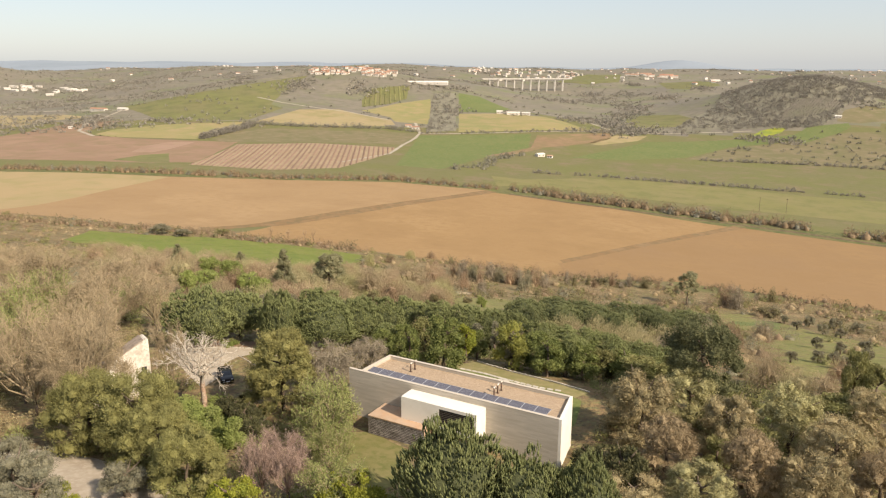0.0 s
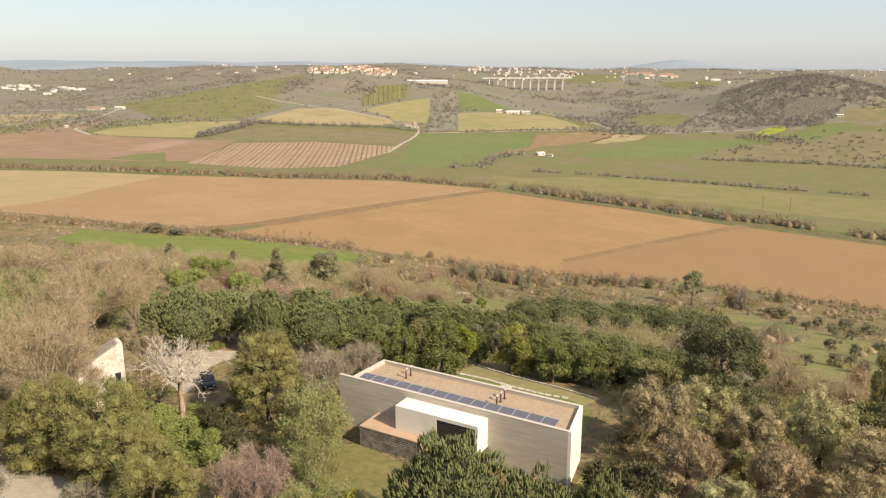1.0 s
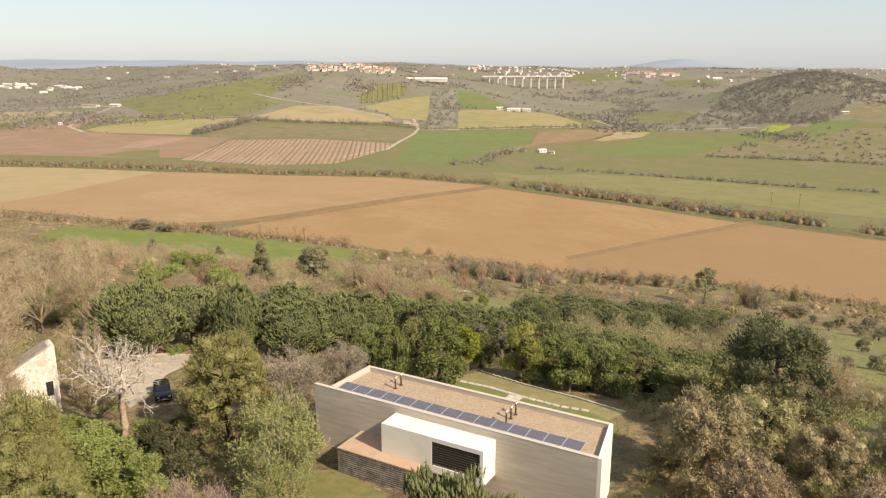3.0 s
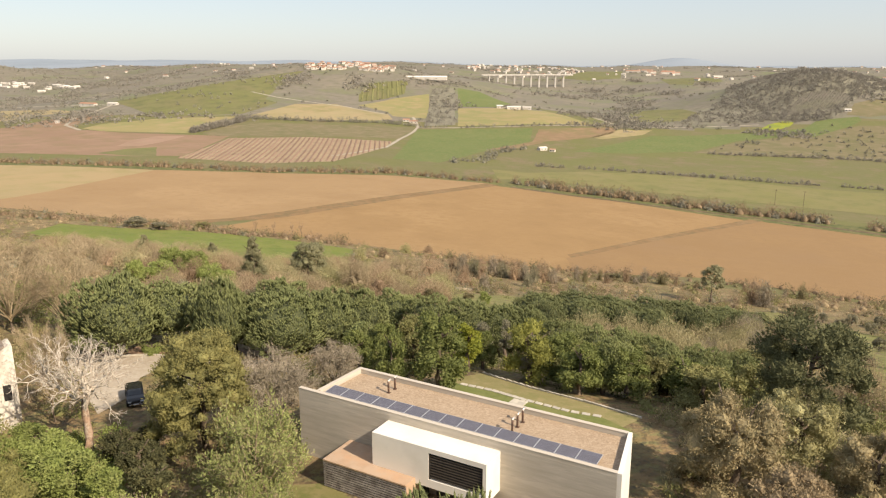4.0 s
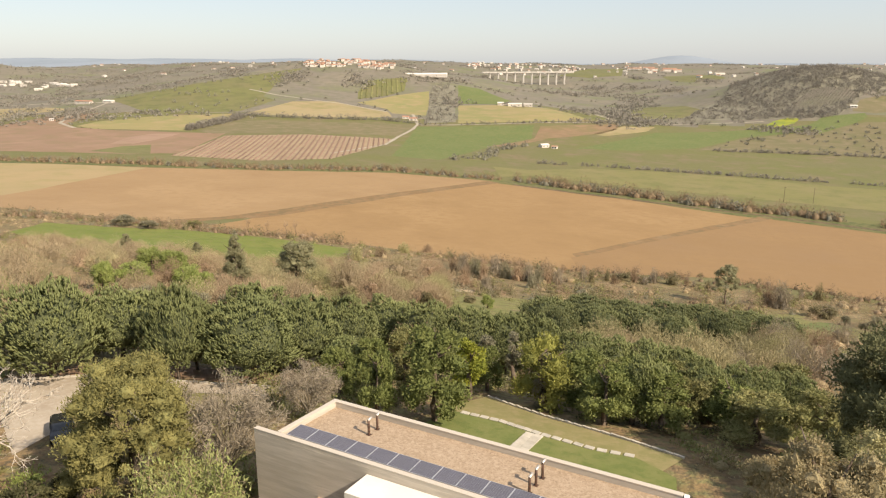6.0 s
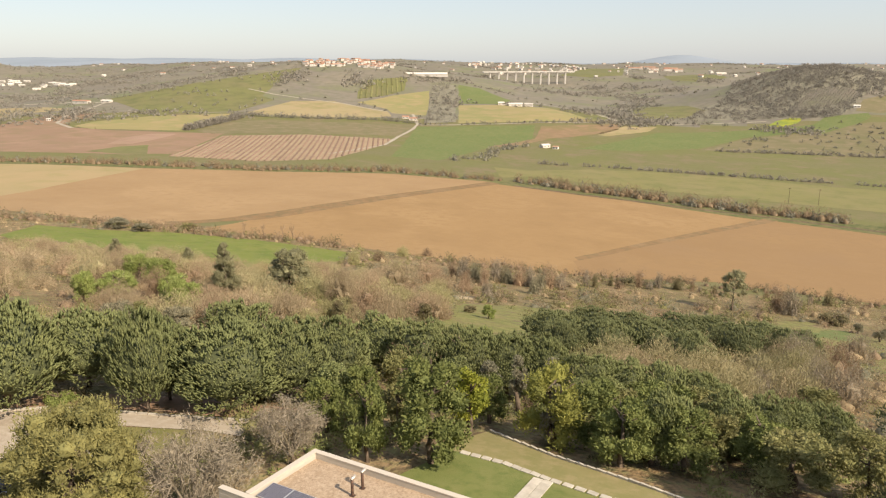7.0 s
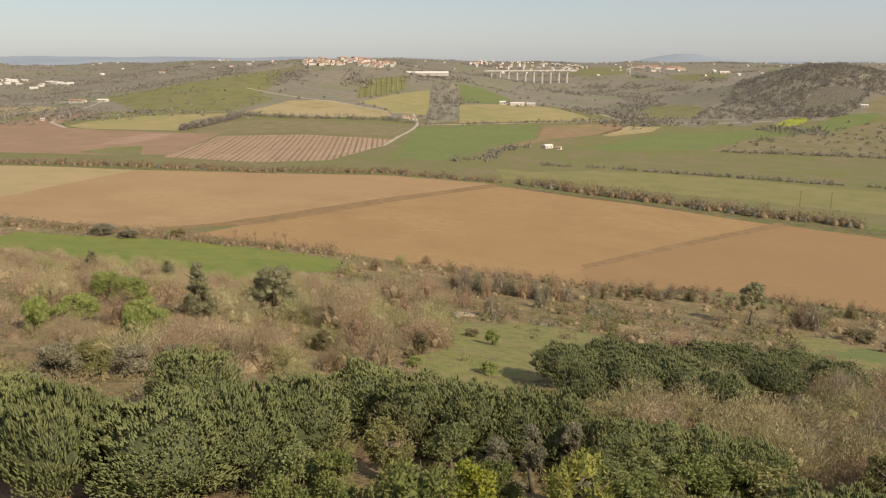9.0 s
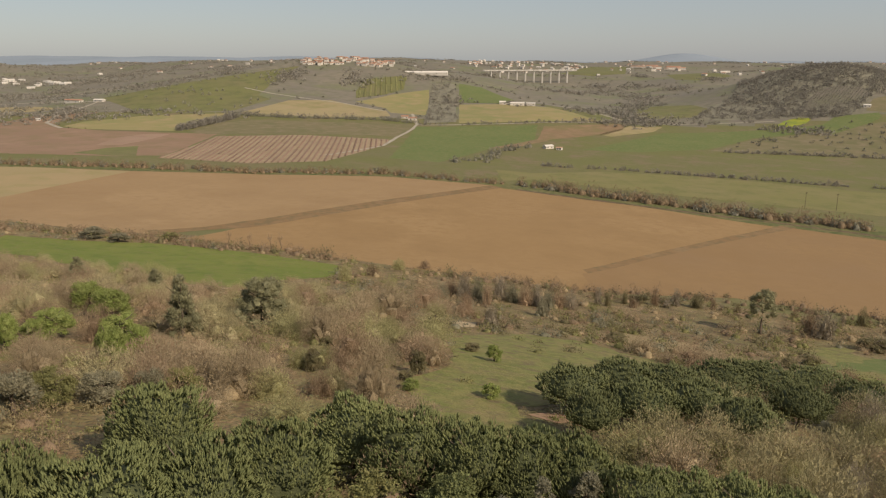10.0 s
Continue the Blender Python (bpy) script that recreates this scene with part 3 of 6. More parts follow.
LAWN_HOUSE = [(1.0, 7.2), (1.8, 15), (3.4, 23.4), (8.2, 23.5), (12.8, 22.7), (18.1, 22.2), (21.6, 22.6), (25.5, 20.5), (27.3, 13), (27.5, 7.2)]
GARDEN = [(-1, 7), (0, 22), (3, 31.5), (11.5, 29), (20.4, 27.2), (27, 26), (31, 18), (32, 7)]
EARTH_STRIP = [(-40.5, 5.2), (-37.2, 7.9), (-33.7, 11.3), (-29.7, 13.1), (-23.7, 15.6), (-15.6, 19.4), (-13, 25), (-23, 20.5), (-31, 17), (-38, 12)]
FIELD_EAST = [(-87, 308), (-69.5, 368), (-48, 423), (-18.5, 491), (72, 482), (118, 476), (101.9, 290), (71.4, 317), (30.9, 316), (-22.3, 310), (-72.2, 279)]
for name, outline, mat, label, category, level in (
        ("field", FIELD_NEAR, M_soil_near, "bare tan ploughed field beside the stream", "field", 0),
        ("field", FIELD_EAST, M_soil_east, "browner ploughed strip beyond the faint track", "field", 1),
        ("field", FIELD_LEFT, M_soil, "bare tan ploughed field beyond the track", "field", 0),
        ("field", FIELD_PALE, M_soil_pale, "pale stubble corner of the tan field", "field", 1),
        ("track", TRACK_MID, M_track, "brown grassy track between two tan fields", "track", 2),
        ("track", TRACK_RIGHT, M_track, "faint brown track across the tan field", "track", 2),
        ("bank", BANK_LEFT, M_bank, "green grassy bank along the stream", "bank", 1),
        ("bank", BANK_RIGHT, M_bank, "green grassy bank below the stream hedge", "bank", 1),
        ("field", GREEN_LEFT, M_wheat, "bright green young cereal field on the slope", "field", 0),
        ("field", PLOUGH, M_plough, "purple-brown ploughed field in the valley", "field", 0),
        ("field", GREEN_PATCH, M_meadow, "small green patch in the ploughed field", "field", 2),
        ("field", VINEYARD, M_tan_pink, "pinkish vineyard soil between rows of bare vines", "vineyard", 1),
        ("field", OLIVE_FIELD, M_olive, "olive-brown fallow field above the vineyard", "field", 0),
        ("field", YELLOW_FIELD, M_yellow, "yellowing grass field along the valley edge", "field", 0),
        ("field", TAN_HILL, M_tan, "dry tan field on the foot of the hill", "field", 0),
        ("field", TAN_HILL_EAST, M_yellow, "yellow-tan field beside the tree plantation", "field", 1),
        ("field", GREEN_SLOPE, M_meadow, "green grazing slope dotted with small trees", "field", 0),
        ("field", VINE_HILL, M_meadow, "striped green vineyard below the village", "vineyard", 0),
        ("field", GREEN_EAST, M_grass, "green cereal field on the hill", "field", 0),
        ("field", TAN_EAST, M_yellow, "yellowish field below the white farm", "field", 0),
        ("field", GREEN_EAST_LOW, M_meadow, "green strip beside the farm road", "field", 1),
        ("field", TREE_STRIP, M_wood, "dark ground under the tree plantation", "field", 0),
        ("field", RED_SOIL, M_red, "reddish bare field in the valley", "field", 1),
        ("field", ORANGE_SOIL, M_tan, "orange-tan bare patch in the valley", "field", 1),
        ("field", RAPE, M_rape, "bright yellow flowering field under the hill", "field", 2),
        ("field", SCRUB_EAST, M_olive, "brownish rough pasture with scrub", "field", 0),
        ("field", MEADOW_LOW, M_meadow_pale, "light green meadow beyond the stream hedge", "field", 0),
        ("field", GREEN_MID, M_grass, "green cereal field in the valley", "field", 0),
        ("field", GREEN_STRIP, M_grass, "long green cereal field under the hill", "field", 1),
        ("field", WOOD_HILL, M_wood, "dark wooded ground of the hill", "woodland", 0),
        ("field", GROVE_HILL, M_hills, "olive grove clearing on the wooded hill", "grove", 1),
        ("field", GREEN_FAR, M_meadow, "green field on the far plateau", "field", 1),
        ("field", GREEN_FAR_MID, M_meadow, "green field beside the viaduct", "field", 1),
        ("field", HILL_GREEN, M_meadow, "green hillside pasture beside the wooded hill", "field", 1),
        ("field", HILL_MEADOW, M_olive, "small pale meadow on the wooded hill", "field", 1),
        ("field", OCHRE_WEST, M_tan, "ochre strip beyond the ploughed field", "field", 1),
        ("field", PINK_SOIL, M_pink, "pinkish patch in the ploughed field", "field", 2),
        ("field", GREEN_HILL_FOOT, M_grass, "bright green field under the wooded hill", "field", 2),
        ("glade", GREEN_BELOW, M_grass, "green strip of grass below the pines", "grass", 1),
        ("earth_patch", EARTH_PATCH, M_earth, "bare reddish earth beside the umbrella pines", "soil", 1),
        ("dry_strip", DRY_STRIP, M_straw, "dry straw-coloured strip among the scrub", "grass", 1),
        ("glade", GLADE, M_glade, "grassy green glade on the slope", "grass", 0),
        ("glade", GLADE_EAST, M_glade, "green pasture with olive trees on the slope", "grass", 0)):
    sheet(name, outline, mat, label, category, level, ragged=8.0 if name == "glade" else 0.0)
sheet("drive", DRIVE, M_drive, "pale gravel drive behind the house", "drive", near=True)
sheet("lawn", LAWN_DRIVE, M_lawn, "lawn inside the curve of the drive", "lawn", near=True)
sheet("lawn", LAWN_BACK, M_lawn_dry, "dry mown grass beyond the garden path", "lawn", near=True)
sheet("lawn", LAWN_HOUSE, M_lawn_green, "green mown lawn behind the house", "lawn", level=1, near=True)
sheet("earth_strip", EARTH_STRIP, M_earth, "bare reddish earth under the pines", "soil", near=True)
sheet("sand_strip", SAND_STRIP, M_sand, "bare sandy strip among the scrub", "sand")
sheet("road", ROAD_FRONT, M_drive, "pale dirt road below the trees", "road", near=True)
sheet("meadow", MEADOW_EAST, M_lawn, "rough yellow-green grass beside the white end wall", "grass", near=True)
sheet("meadow", MEADOW_HOUSE, M_lawn, "rough yellow-green meadow before the house", "grass", near=True)


# ---- the concrete house ----
def prism(name, outline, z0, z1, mat, bevel=0.0):
    bm = bmesh.new()
    f = bm.faces.new([bm.verts.new((x, y, z0)) for x, y in outline])
    up = bmesh.ops.extrude_face_region(bm, geom=[f])
    bmesh.ops.translate(bm, vec=(0, 0, z1 - z0), verts=[v for v in up["geom"] if isinstance(v, bmesh.types.BMVert)])
    bmesh.ops.recalc_face_normals(bm, faces=bm.faces[:])
    if bevel:
        bmesh.ops.bevel(bm, geom=bm.edges[:], offset=bevel, segments=2, affect="EDGES")
    me = bpy.data.meshes.new(name)
    bm.to_mesh(me)
    bm.free()
    me.materials.append(mat)
    return me


def build_house():
    h = thing("house", 15, 3, 0, "long flat-roofed concrete house with white projecting box", "house")
    off = Matrix.Translation((-15, -3, 0))
    put = lambda name, data, label="", parent=None: part(name, data, parent or h, label, off if parent is None else None)
    TOP, L, W = 7.0, 30.1, 6.6
    LB, XB = 28.98, 2.15                 # where the back wall ends: the end walls run a little askew
    put("front_wall", box_data("front_wall", (0, 0, -1.5), (L - 0.36, 0.36, TOP - 0.08), M_concrete, 0.02), "board-marked grey concrete wall")
    put("coping", box_data("coping", (-0.02, -0.02, TOP - 0.077), (L - 0.36, 0.38, TOP), M_coping, 0.015), "pale concrete coping")
    rng = random.Random(4)
    for k in range(11):
        z0 = -0.6 + k * 0.66
        put("board_band", box_data("board_band", (0.01, -0.006 - 0.006 * rng.random(), z0 + 0.008), (L - 0.38, 0.001, z0 + 0.652), M_concrete))
    put("side_wall", prism("side_wall", [(1.85, 0.365), (2.2, 0.365), (XB + 0.35, W - 0.35), (XB, W - 0.35)], -2.5, TOP - 0.05, M_concrete, 0.015), "concrete end wall")
    put("coping", prism("coping", [(1.82, 0.385), (2.23, 0.385), (XB + 0.38, W + 0.02), (XB - 0.03, W + 0.02)], TOP - 0.047, TOP + 0.03, M_coping, 0.012))
    put("end_wall", prism("end_wall", [(L - 0.355, 0), (L, 0), (LB, W), (LB - 0.355, W)], -1.5, TOP, M_white, 0.015), "sunlit white rendered end wall")
    put("back_wall", box_data("back_wall", (XB, W - 0.345, -3.0), (LB - 0.36, W, TOP - 0.05), M_concrete, 0.02))
    put("coping", box_data("coping", (XB + 0.385, W - 0.37, TOP - 0.047), (LB - 0.36, W + 0.02, TOP + 0.03), M_coping, 0.015))
    put("roof", prism("roof", [(2.2, 0.365), (L - 0.36, 0.365), (LB - 0.36, W - 0.35), (XB + 0.35, W - 0.35)], 6.2, 6.55, M_gravel), "brown gravel roof")
    # white box carried out over the slope
    box = put("white_box", box_data("white_box", (9.85, -2.46, 2.74), (15.27, -0.012, 6.2), M_white), "white rendered projecting box")
    for piece, lo, hi in (("jamb", (20.11, -2.46, 2.74), (20.42, -0.012, 6.2)), ("lintel", (15.271, -2.46, 5.78), (20.109, -0.012, 6.2)),
                          ("sill", (15.271, -2.46, 2.74), (20.109, -0.012, 3.44)), ("recess_back", (15.271, -2.21, 3.441), (20.109, -0.012, 5.779))):
        part(piece, box_data(piece, lo, hi, M_white), box)
    # louvred window in a shallow recess
    win = put("window", box_data("window", (15.35, -2.28, 3.5), (20.03, -2.22, 5.72), M_shade), "wide window behind dark horizontal louvres")
    for k in range(9):
        z = 3.60 + k * 0.236
        part("slat", box_data("slat", (15.4, -2.40, z), (19.98, -2.29, z + 0.085), M_slat_dark, 0.01), win)
    for x in (15.27, 20.03):
        part("frame", box_data("frame", (x, -2.42, 3.44), (x + 0.08, -2.22, 5.78), M_slat_dark, 0.01), win)
    # slatted store with a terracotta terrace on top
    x0, x1, y0, y1, z0, z1 = 5.72, 14.0, -3.85, -0.012, -0.1, 3.22
    store = put("slatted_store", box_data("slatted_store", (x0 + 0.12, y0 + 0.12, z0), (x1 - 0.12, y1, 2.7), M_shade), "lower store clad in thin grey slats")
    for k in range(14):
        z = z0 + 0.22 + k * 0.216
        part("slat", box_data("slat", (x0, y0, z), (x1, y0 + 0.05, z + 0.125), M_slat), store)
        part("slat", box_data("slat", (x0, y0 + 0.055, z), (x0 + 0.05, y1, z + 0.125), M_slat), store)
        part("slat", box_data("slat", (x1 - 0.05, y0 + 0.055, z), (x1, -1.9, z + 0.125), M_slat), store)
    part("side_panel", box_data("side_panel", (x1 - 0.004, y0 + 0.06, 0.2), (x1 + 0.03, -1.95, z1 - 0.1), M_deck), store, "terracotta end panel")
    put("terrace", terrace(x0, x1, y0, y1, z1), "terracotta-coloured terrace slab")
    put("door", box_data("door", (14.6, -0.05, 0.2), (16.6, -0.012, 2.4), M_slat_dark, 0.01), "dark door under the white box")
    return h


def terrace(x0, x1, y0, y1, z):
    return prism("terrace", [(x0 - 0.03, y0 - 0.03), (x1 + 0.03, y0 - 0.03), (x1 + 0.03, -2.47), (9.83, -2.47), (9.83, y1), (x0 - 0.03, y1)], z - 0.1, z + 0.04, M_deck, 0.01)


build_house()


def build_panels():
    """Fifteen tilted solar panels in a row along the roof."""
    wide, deep, step = 1.68, 1.52, 1.703
    panel = thing("solar_panel", 2.46 + wide / 2, 0.68, 6.80, "dark solar panel in an aluminium frame on the gravel roof", "solar panel", "row of roof panels")
    tilt = pose(0, 0, 0, 3, 0, 0)
    part("frame", box_data("frame", (-wide / 2, 0, 0), (wide / 2, deep, 0.04), M_alu, 0.004), panel, "", tilt)
    glass = part("glass", box_data("glass", (-wide / 2 + 0.025, 0.025, 0.0405), (wide / 2 - 0.025, deep - 0.025, 0.046), M_grid), panel, "", tilt)
    cell = box_data("cell", (-0.074, -0.066, 0), (0.074, 0.066, 0.003), M_cell)
    for i in range(10):
        for j in range(10):
            part("cell", cell, glass, "", (-wide / 2 + 0.12 + i * 0.16, 0.11 + j * 0.1445, 0.047))
    for sx in (-0.6, 0.6):
        part("bracket", box_data("bracket", (sx - 0.02, 0.05, -0.27), (sx + 0.02, 0.13, -0.002), M_alu), panel)
        part("bracket", box_data("bracket", (sx - 0.02, 1.36, -0.27), (sx + 0.02, 1.44, 0.06), M_alu), panel)
    for k in range(1, 15):
        copy_thing(panel, pose(2.46 + wide / 2 + k * step, 0.68, 6.80))


def build_flues(x, y, tall):
    """A rusty flue pipe with a slanted bright cowl."""
    f = thing("flue_pipe", x, y, 6.55, "rusty brown roof flue with a slanted bright cowl", "chimney pipe", "roof flues")
    v, fa = tube([(0, 0, 0), (0, 0, tall * 0.5), (0, 0, tall)], [0.09, 0.09, 0.09], 10)
    part("pipe", mesh("pipe", v, fa, M_flue, True), f)
    v, fa = tube([(0.0, -0.08, tall - 0.03), (0.02, 0.02, tall + 0.03), (0.10, 0.24, tall + 0.14)], [0.08, 0.095, 0.095], 10)
    part("cowl", mesh("cowl", v, fa, M_flue_top, True), f, "bright metal cowl")
    part("flashing", box_data("flashing", (-0.16, -0.16, 0), (0.16, 0.16, 0.03), M_flue, 0.01), f)


build_panels()
for fx, fy in ((7.26, 3.9), (7.32, 4.87), (20.2, 2.65), (20.2, 3.67), (20.23, 4.66)):
    build_flues(fx, fy, 1.15)


# ---- trees ----
def inside(x, y, outline):
    hit, k = False, len(outline) - 1
    for i, (xi, yi) in enumerate(outline):
        xk, yk = outline[k]
        if (yi > y) != (yk > y) and x < (xk - xi) * (y - yi) / (yk - yi) + xi:
            hit = not hit
        k = i
    return hit


def trunk_data(rng, tall, lean, radius, limbs, spread, mat, start=0.45, sides=7):
    """A bent, tapering trunk with limbs that reach into the crown, in one mesh."""
    pts = [(lean * (k / 4) ** 2 + 0.12 * rng.normal(), 0.12 * rng.normal(), tall * k / 4 - (0.6 if k == 0 else 0)) for k in range(5)]
    verts, faces = tube(pts, [radius * (1.25 - 0.2 * k) for k in range(5)], sides)
    for k in range(limbs):
        f = start + (1 - start) * rng.random()
        p = np.array(pts[2]) * (1 - f) + np.array(pts[4]) * f
        a = 2 * math.pi * (k + rng.random() * 0.6) / limbs
        out = np.array([math.cos(a), math.sin(a), 0.5 + 0.5 * rng.random()])
        q = p + out * spread * (0.5 + 0.5 * rng.random())
        mid = (p + q) / 2 + [0, 0, -0.1 * spread]
        v, fa = tube([p, mid, q], [radius * 0.5, radius * 0.32, radius * 0.12], 5, len(verts))
        verts += v
        faces += fa
    return mesh("trunk", verts, faces, mat, True)


def ico(level):
    bm = bmesh.new()
    bmesh.ops.create_icosphere(bm, subdivisions=level, radius=1.0)
    v, f = np.array([w.co[:] for w in bm.verts]), np.array([[w.index for w in g.verts] for g in bm.faces])
    bm.free()
    return v, f


ICO_V, ICO_F = ico(1)
ICO2_V, ICO2_F = ico(2)


def crown_data(rng, mat, R, low, high, lobes, lobe, leaves, length, width, up, round_top=0.6, hollow=0.0, fingers=0):
    """A crown of leaf tufts on many uneven lobes, each with a dense heart."""
    mids, sizes = [], []
    for k in range(lobes):
        h = rng.random() ** 0.75
        reach = (R - lobe) * math.sqrt(max(0.02, 1 - (abs(h - 0.35) / 0.75) ** 2)) if round_top else (R - lobe) * (1 - 0.85 * h)
        r = reach * math.sqrt(hollow + (1 - hollow) * rng.random())
        a = 2.4 * k + rng.random()
        mids.append((r * math.cos(a), r * math.sin(a), low + lobe * 0.7 + h * (high - low - 1.5 * lobe)))
        sizes.append(lobe * (0.45 + 0.85 * rng.random()) * (1.0 if round_top else 1.15 - 0.6 * h))
    mids, sizes = np.array(mids), np.array(sizes)
    verts, faces = [], []
    # a lumpy heart in each lobe, tufts about it, then the outer leaves
    n = 0
    for m, r in zip(mids, sizes):
        lumps = 1 + 0.2 * rng.normal(size=(len(ICO_V), 1))
        verts.append(m + ICO_V * lumps * r * 0.6)
        faces += (ICO_F + n).tolist()
        n += len(ICO_V)
    inner = leaves // 6
    pick = rng.choice(lobes, inner, p=sizes ** 2 / (sizes ** 2).sum())
    way = unit(rng.normal(size=(inner, 3)))
    v, f = blades(mids[pick] + way * sizes[pick][:, None] * 0.5 * rng.random((inner, 1)), unit(rng.normal(size=(inner, 3))), np.full(inner, lobe * 0.55), np.full(inner, lobe * 0.4), rng)
    verts.append(v)
    faces += (f + n).tolist()
    n += len(v)
    many = leaves
    leaves = fingers or leaves
    pick = rng.choice(lobes, leaves, p=sizes ** 2 / (sizes ** 2).sum())
    way = rng.normal(size=(leaves, 3)) + np.array([0, 0, 0.35])
    way = unit(way)
    shell = 0.62 + 0.58 * rng.random((leaves, 1))
    at = mids[pick] + way * sizes[pick][:, None] * shell * np.array([1, 1, 0.88])
    along = unit(way * (1 - up) + np.array([0, 0, up * 1.3]) + 0.45 * rng.normal(size=(leaves, 3)))
    if fingers:
        # each finger is an upright candle of needles
        reach = 0.65 + 0.6 * rng.random((leaves, 1))
        idx = rng.integers(0, fingers, many)
        t = rng.random((many, 1))
        at = at[idx] + along[idx] * (t - 0.25) * reach[idx] + rng.normal(size=(many, 3)) * 0.15 * (1.15 - t)
        along = unit(along[idx] + 0.5 * rng.normal(size=(many, 3)) * (1.2 - 0.7 * t))
        leaves = many
    size = 0.7 + 0.6 * rng.random(leaves)
    v, f = blades(at, along, length * size, width * size, rng)
    verts.append(v)
    faces += (f + n).tolist()
    return mesh("crown", np.concatenate(verts), faces, mat)


def dome_data(rng, mat, R, low, high, fingers, leaves, length, width, rise=0.75):
    """A rounded pine crown: upright candles of needles all over an uneven dome, the shade within painted as a dark
    heart.
    """
    mid = low + (high - low) * 0.42
    seed = Vector(rng.random(3) * 50)

    def shell(d):
        b = np.array([1 + 0.34 * noise.noise(Vector(q) * 2.1 + seed) + 0.24 * abs(noise.noise(Vector(q) * 4.5 + seed)) + 0.10 * noise.noise(Vector(q) * 11 + seed) - 0.05 for q in d])
        rise_or_fall = np.where(d[:, 2] > 0, high - mid, mid - low)
        return d * b[:, None] * np.stack([np.full(len(d), R), np.full(len(d), R), rise_or_fall], 1) + [0, 0, mid]

    d = unit(rng.normal(size=(fingers, 3)) + [0, 0, 0.25])
    d = d[d[:, 2] > -0.8]
    base = shell(d)
    sunk = np.array([noise.noise(Vector(q) * 3.6 + seed) for q in d]) < -0.22
    base[sunk] = (base[sunk] - [0, 0, mid]) * 0.84 + [0, 0, mid]
    up = unit(d * 0.6 + [0, 0, rise] + 0.16 * rng.normal(size=d.shape))
    long = (0.055 + 0.06 * rng.random((len(d), 1))) * R
    # every candle is a small four-sided spindle
    n, sides = len(d), 4
    wide = width * (0.8 + 0.5 * rng.random((n, 1)))
    one = unit(np.cross(up, rng.normal(size=(n, 3))))
    two = np.cross(up, one)
    ring = [base + wide * (math.cos(2 * math.pi * q / sides) * one + math.sin(2 * math.pi * q / sides) * two) for q in range(sides)]
    v = np.stack([base - up * long * 0.9] + ring + [base + up * long], 1).reshape(-1, 3)
    f = np.array([(0, 1 + (q + 1) % sides, 1 + q) for q in range(sides)] + [(5, 1 + q, 1 + (q + 1) % sides) for q in range(sides)])
    f = (f[None] + 6 * np.arange(n)[:, None, None]).reshape(-1, 3)
    # loose needles about them, and a dense heart coloured dark for the shade between candles
    pick = rng.integers(0, n, leaves)
    t = rng.random((leaves, 1))
    at = base[pick] + up[pick] * (t - 0.4) * 1.5 * long[pick] + rng.normal(size=(leaves, 3)) * wide[pick] * 0.7 * (1.2 - t)
    v1, f1 = blades(at, unit(up[pick] + 0.5 * rng.normal(size=(leaves, 3))), length * (0.7 + 0.6 * rng.random(leaves)), np.full(leaves, 0.075), rng)
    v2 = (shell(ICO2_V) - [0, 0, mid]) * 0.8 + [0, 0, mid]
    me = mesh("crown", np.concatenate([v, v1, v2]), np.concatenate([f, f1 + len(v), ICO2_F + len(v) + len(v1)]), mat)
    me.materials.append(M_pine_shade)
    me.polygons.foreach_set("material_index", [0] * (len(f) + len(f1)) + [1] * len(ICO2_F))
    me.polygons.foreach_set("use_smooth", [True] * len(me.polygons))
    return me


def domed(seed, mat, R, low, high, fingers, leaves, length=0.34, width=0.17, rise=0.75):
    def make():
        rng = np.random.default_rng(seed)
        return [("trunk", trunk_data(rng, high * 0.7, 0.2, 0.24, 7, R * 0.6, M_bark, 0.1)), ("crown", dome_data(rng, mat, R, low, high, fingers, leaves, length, width, rise))]
    return make


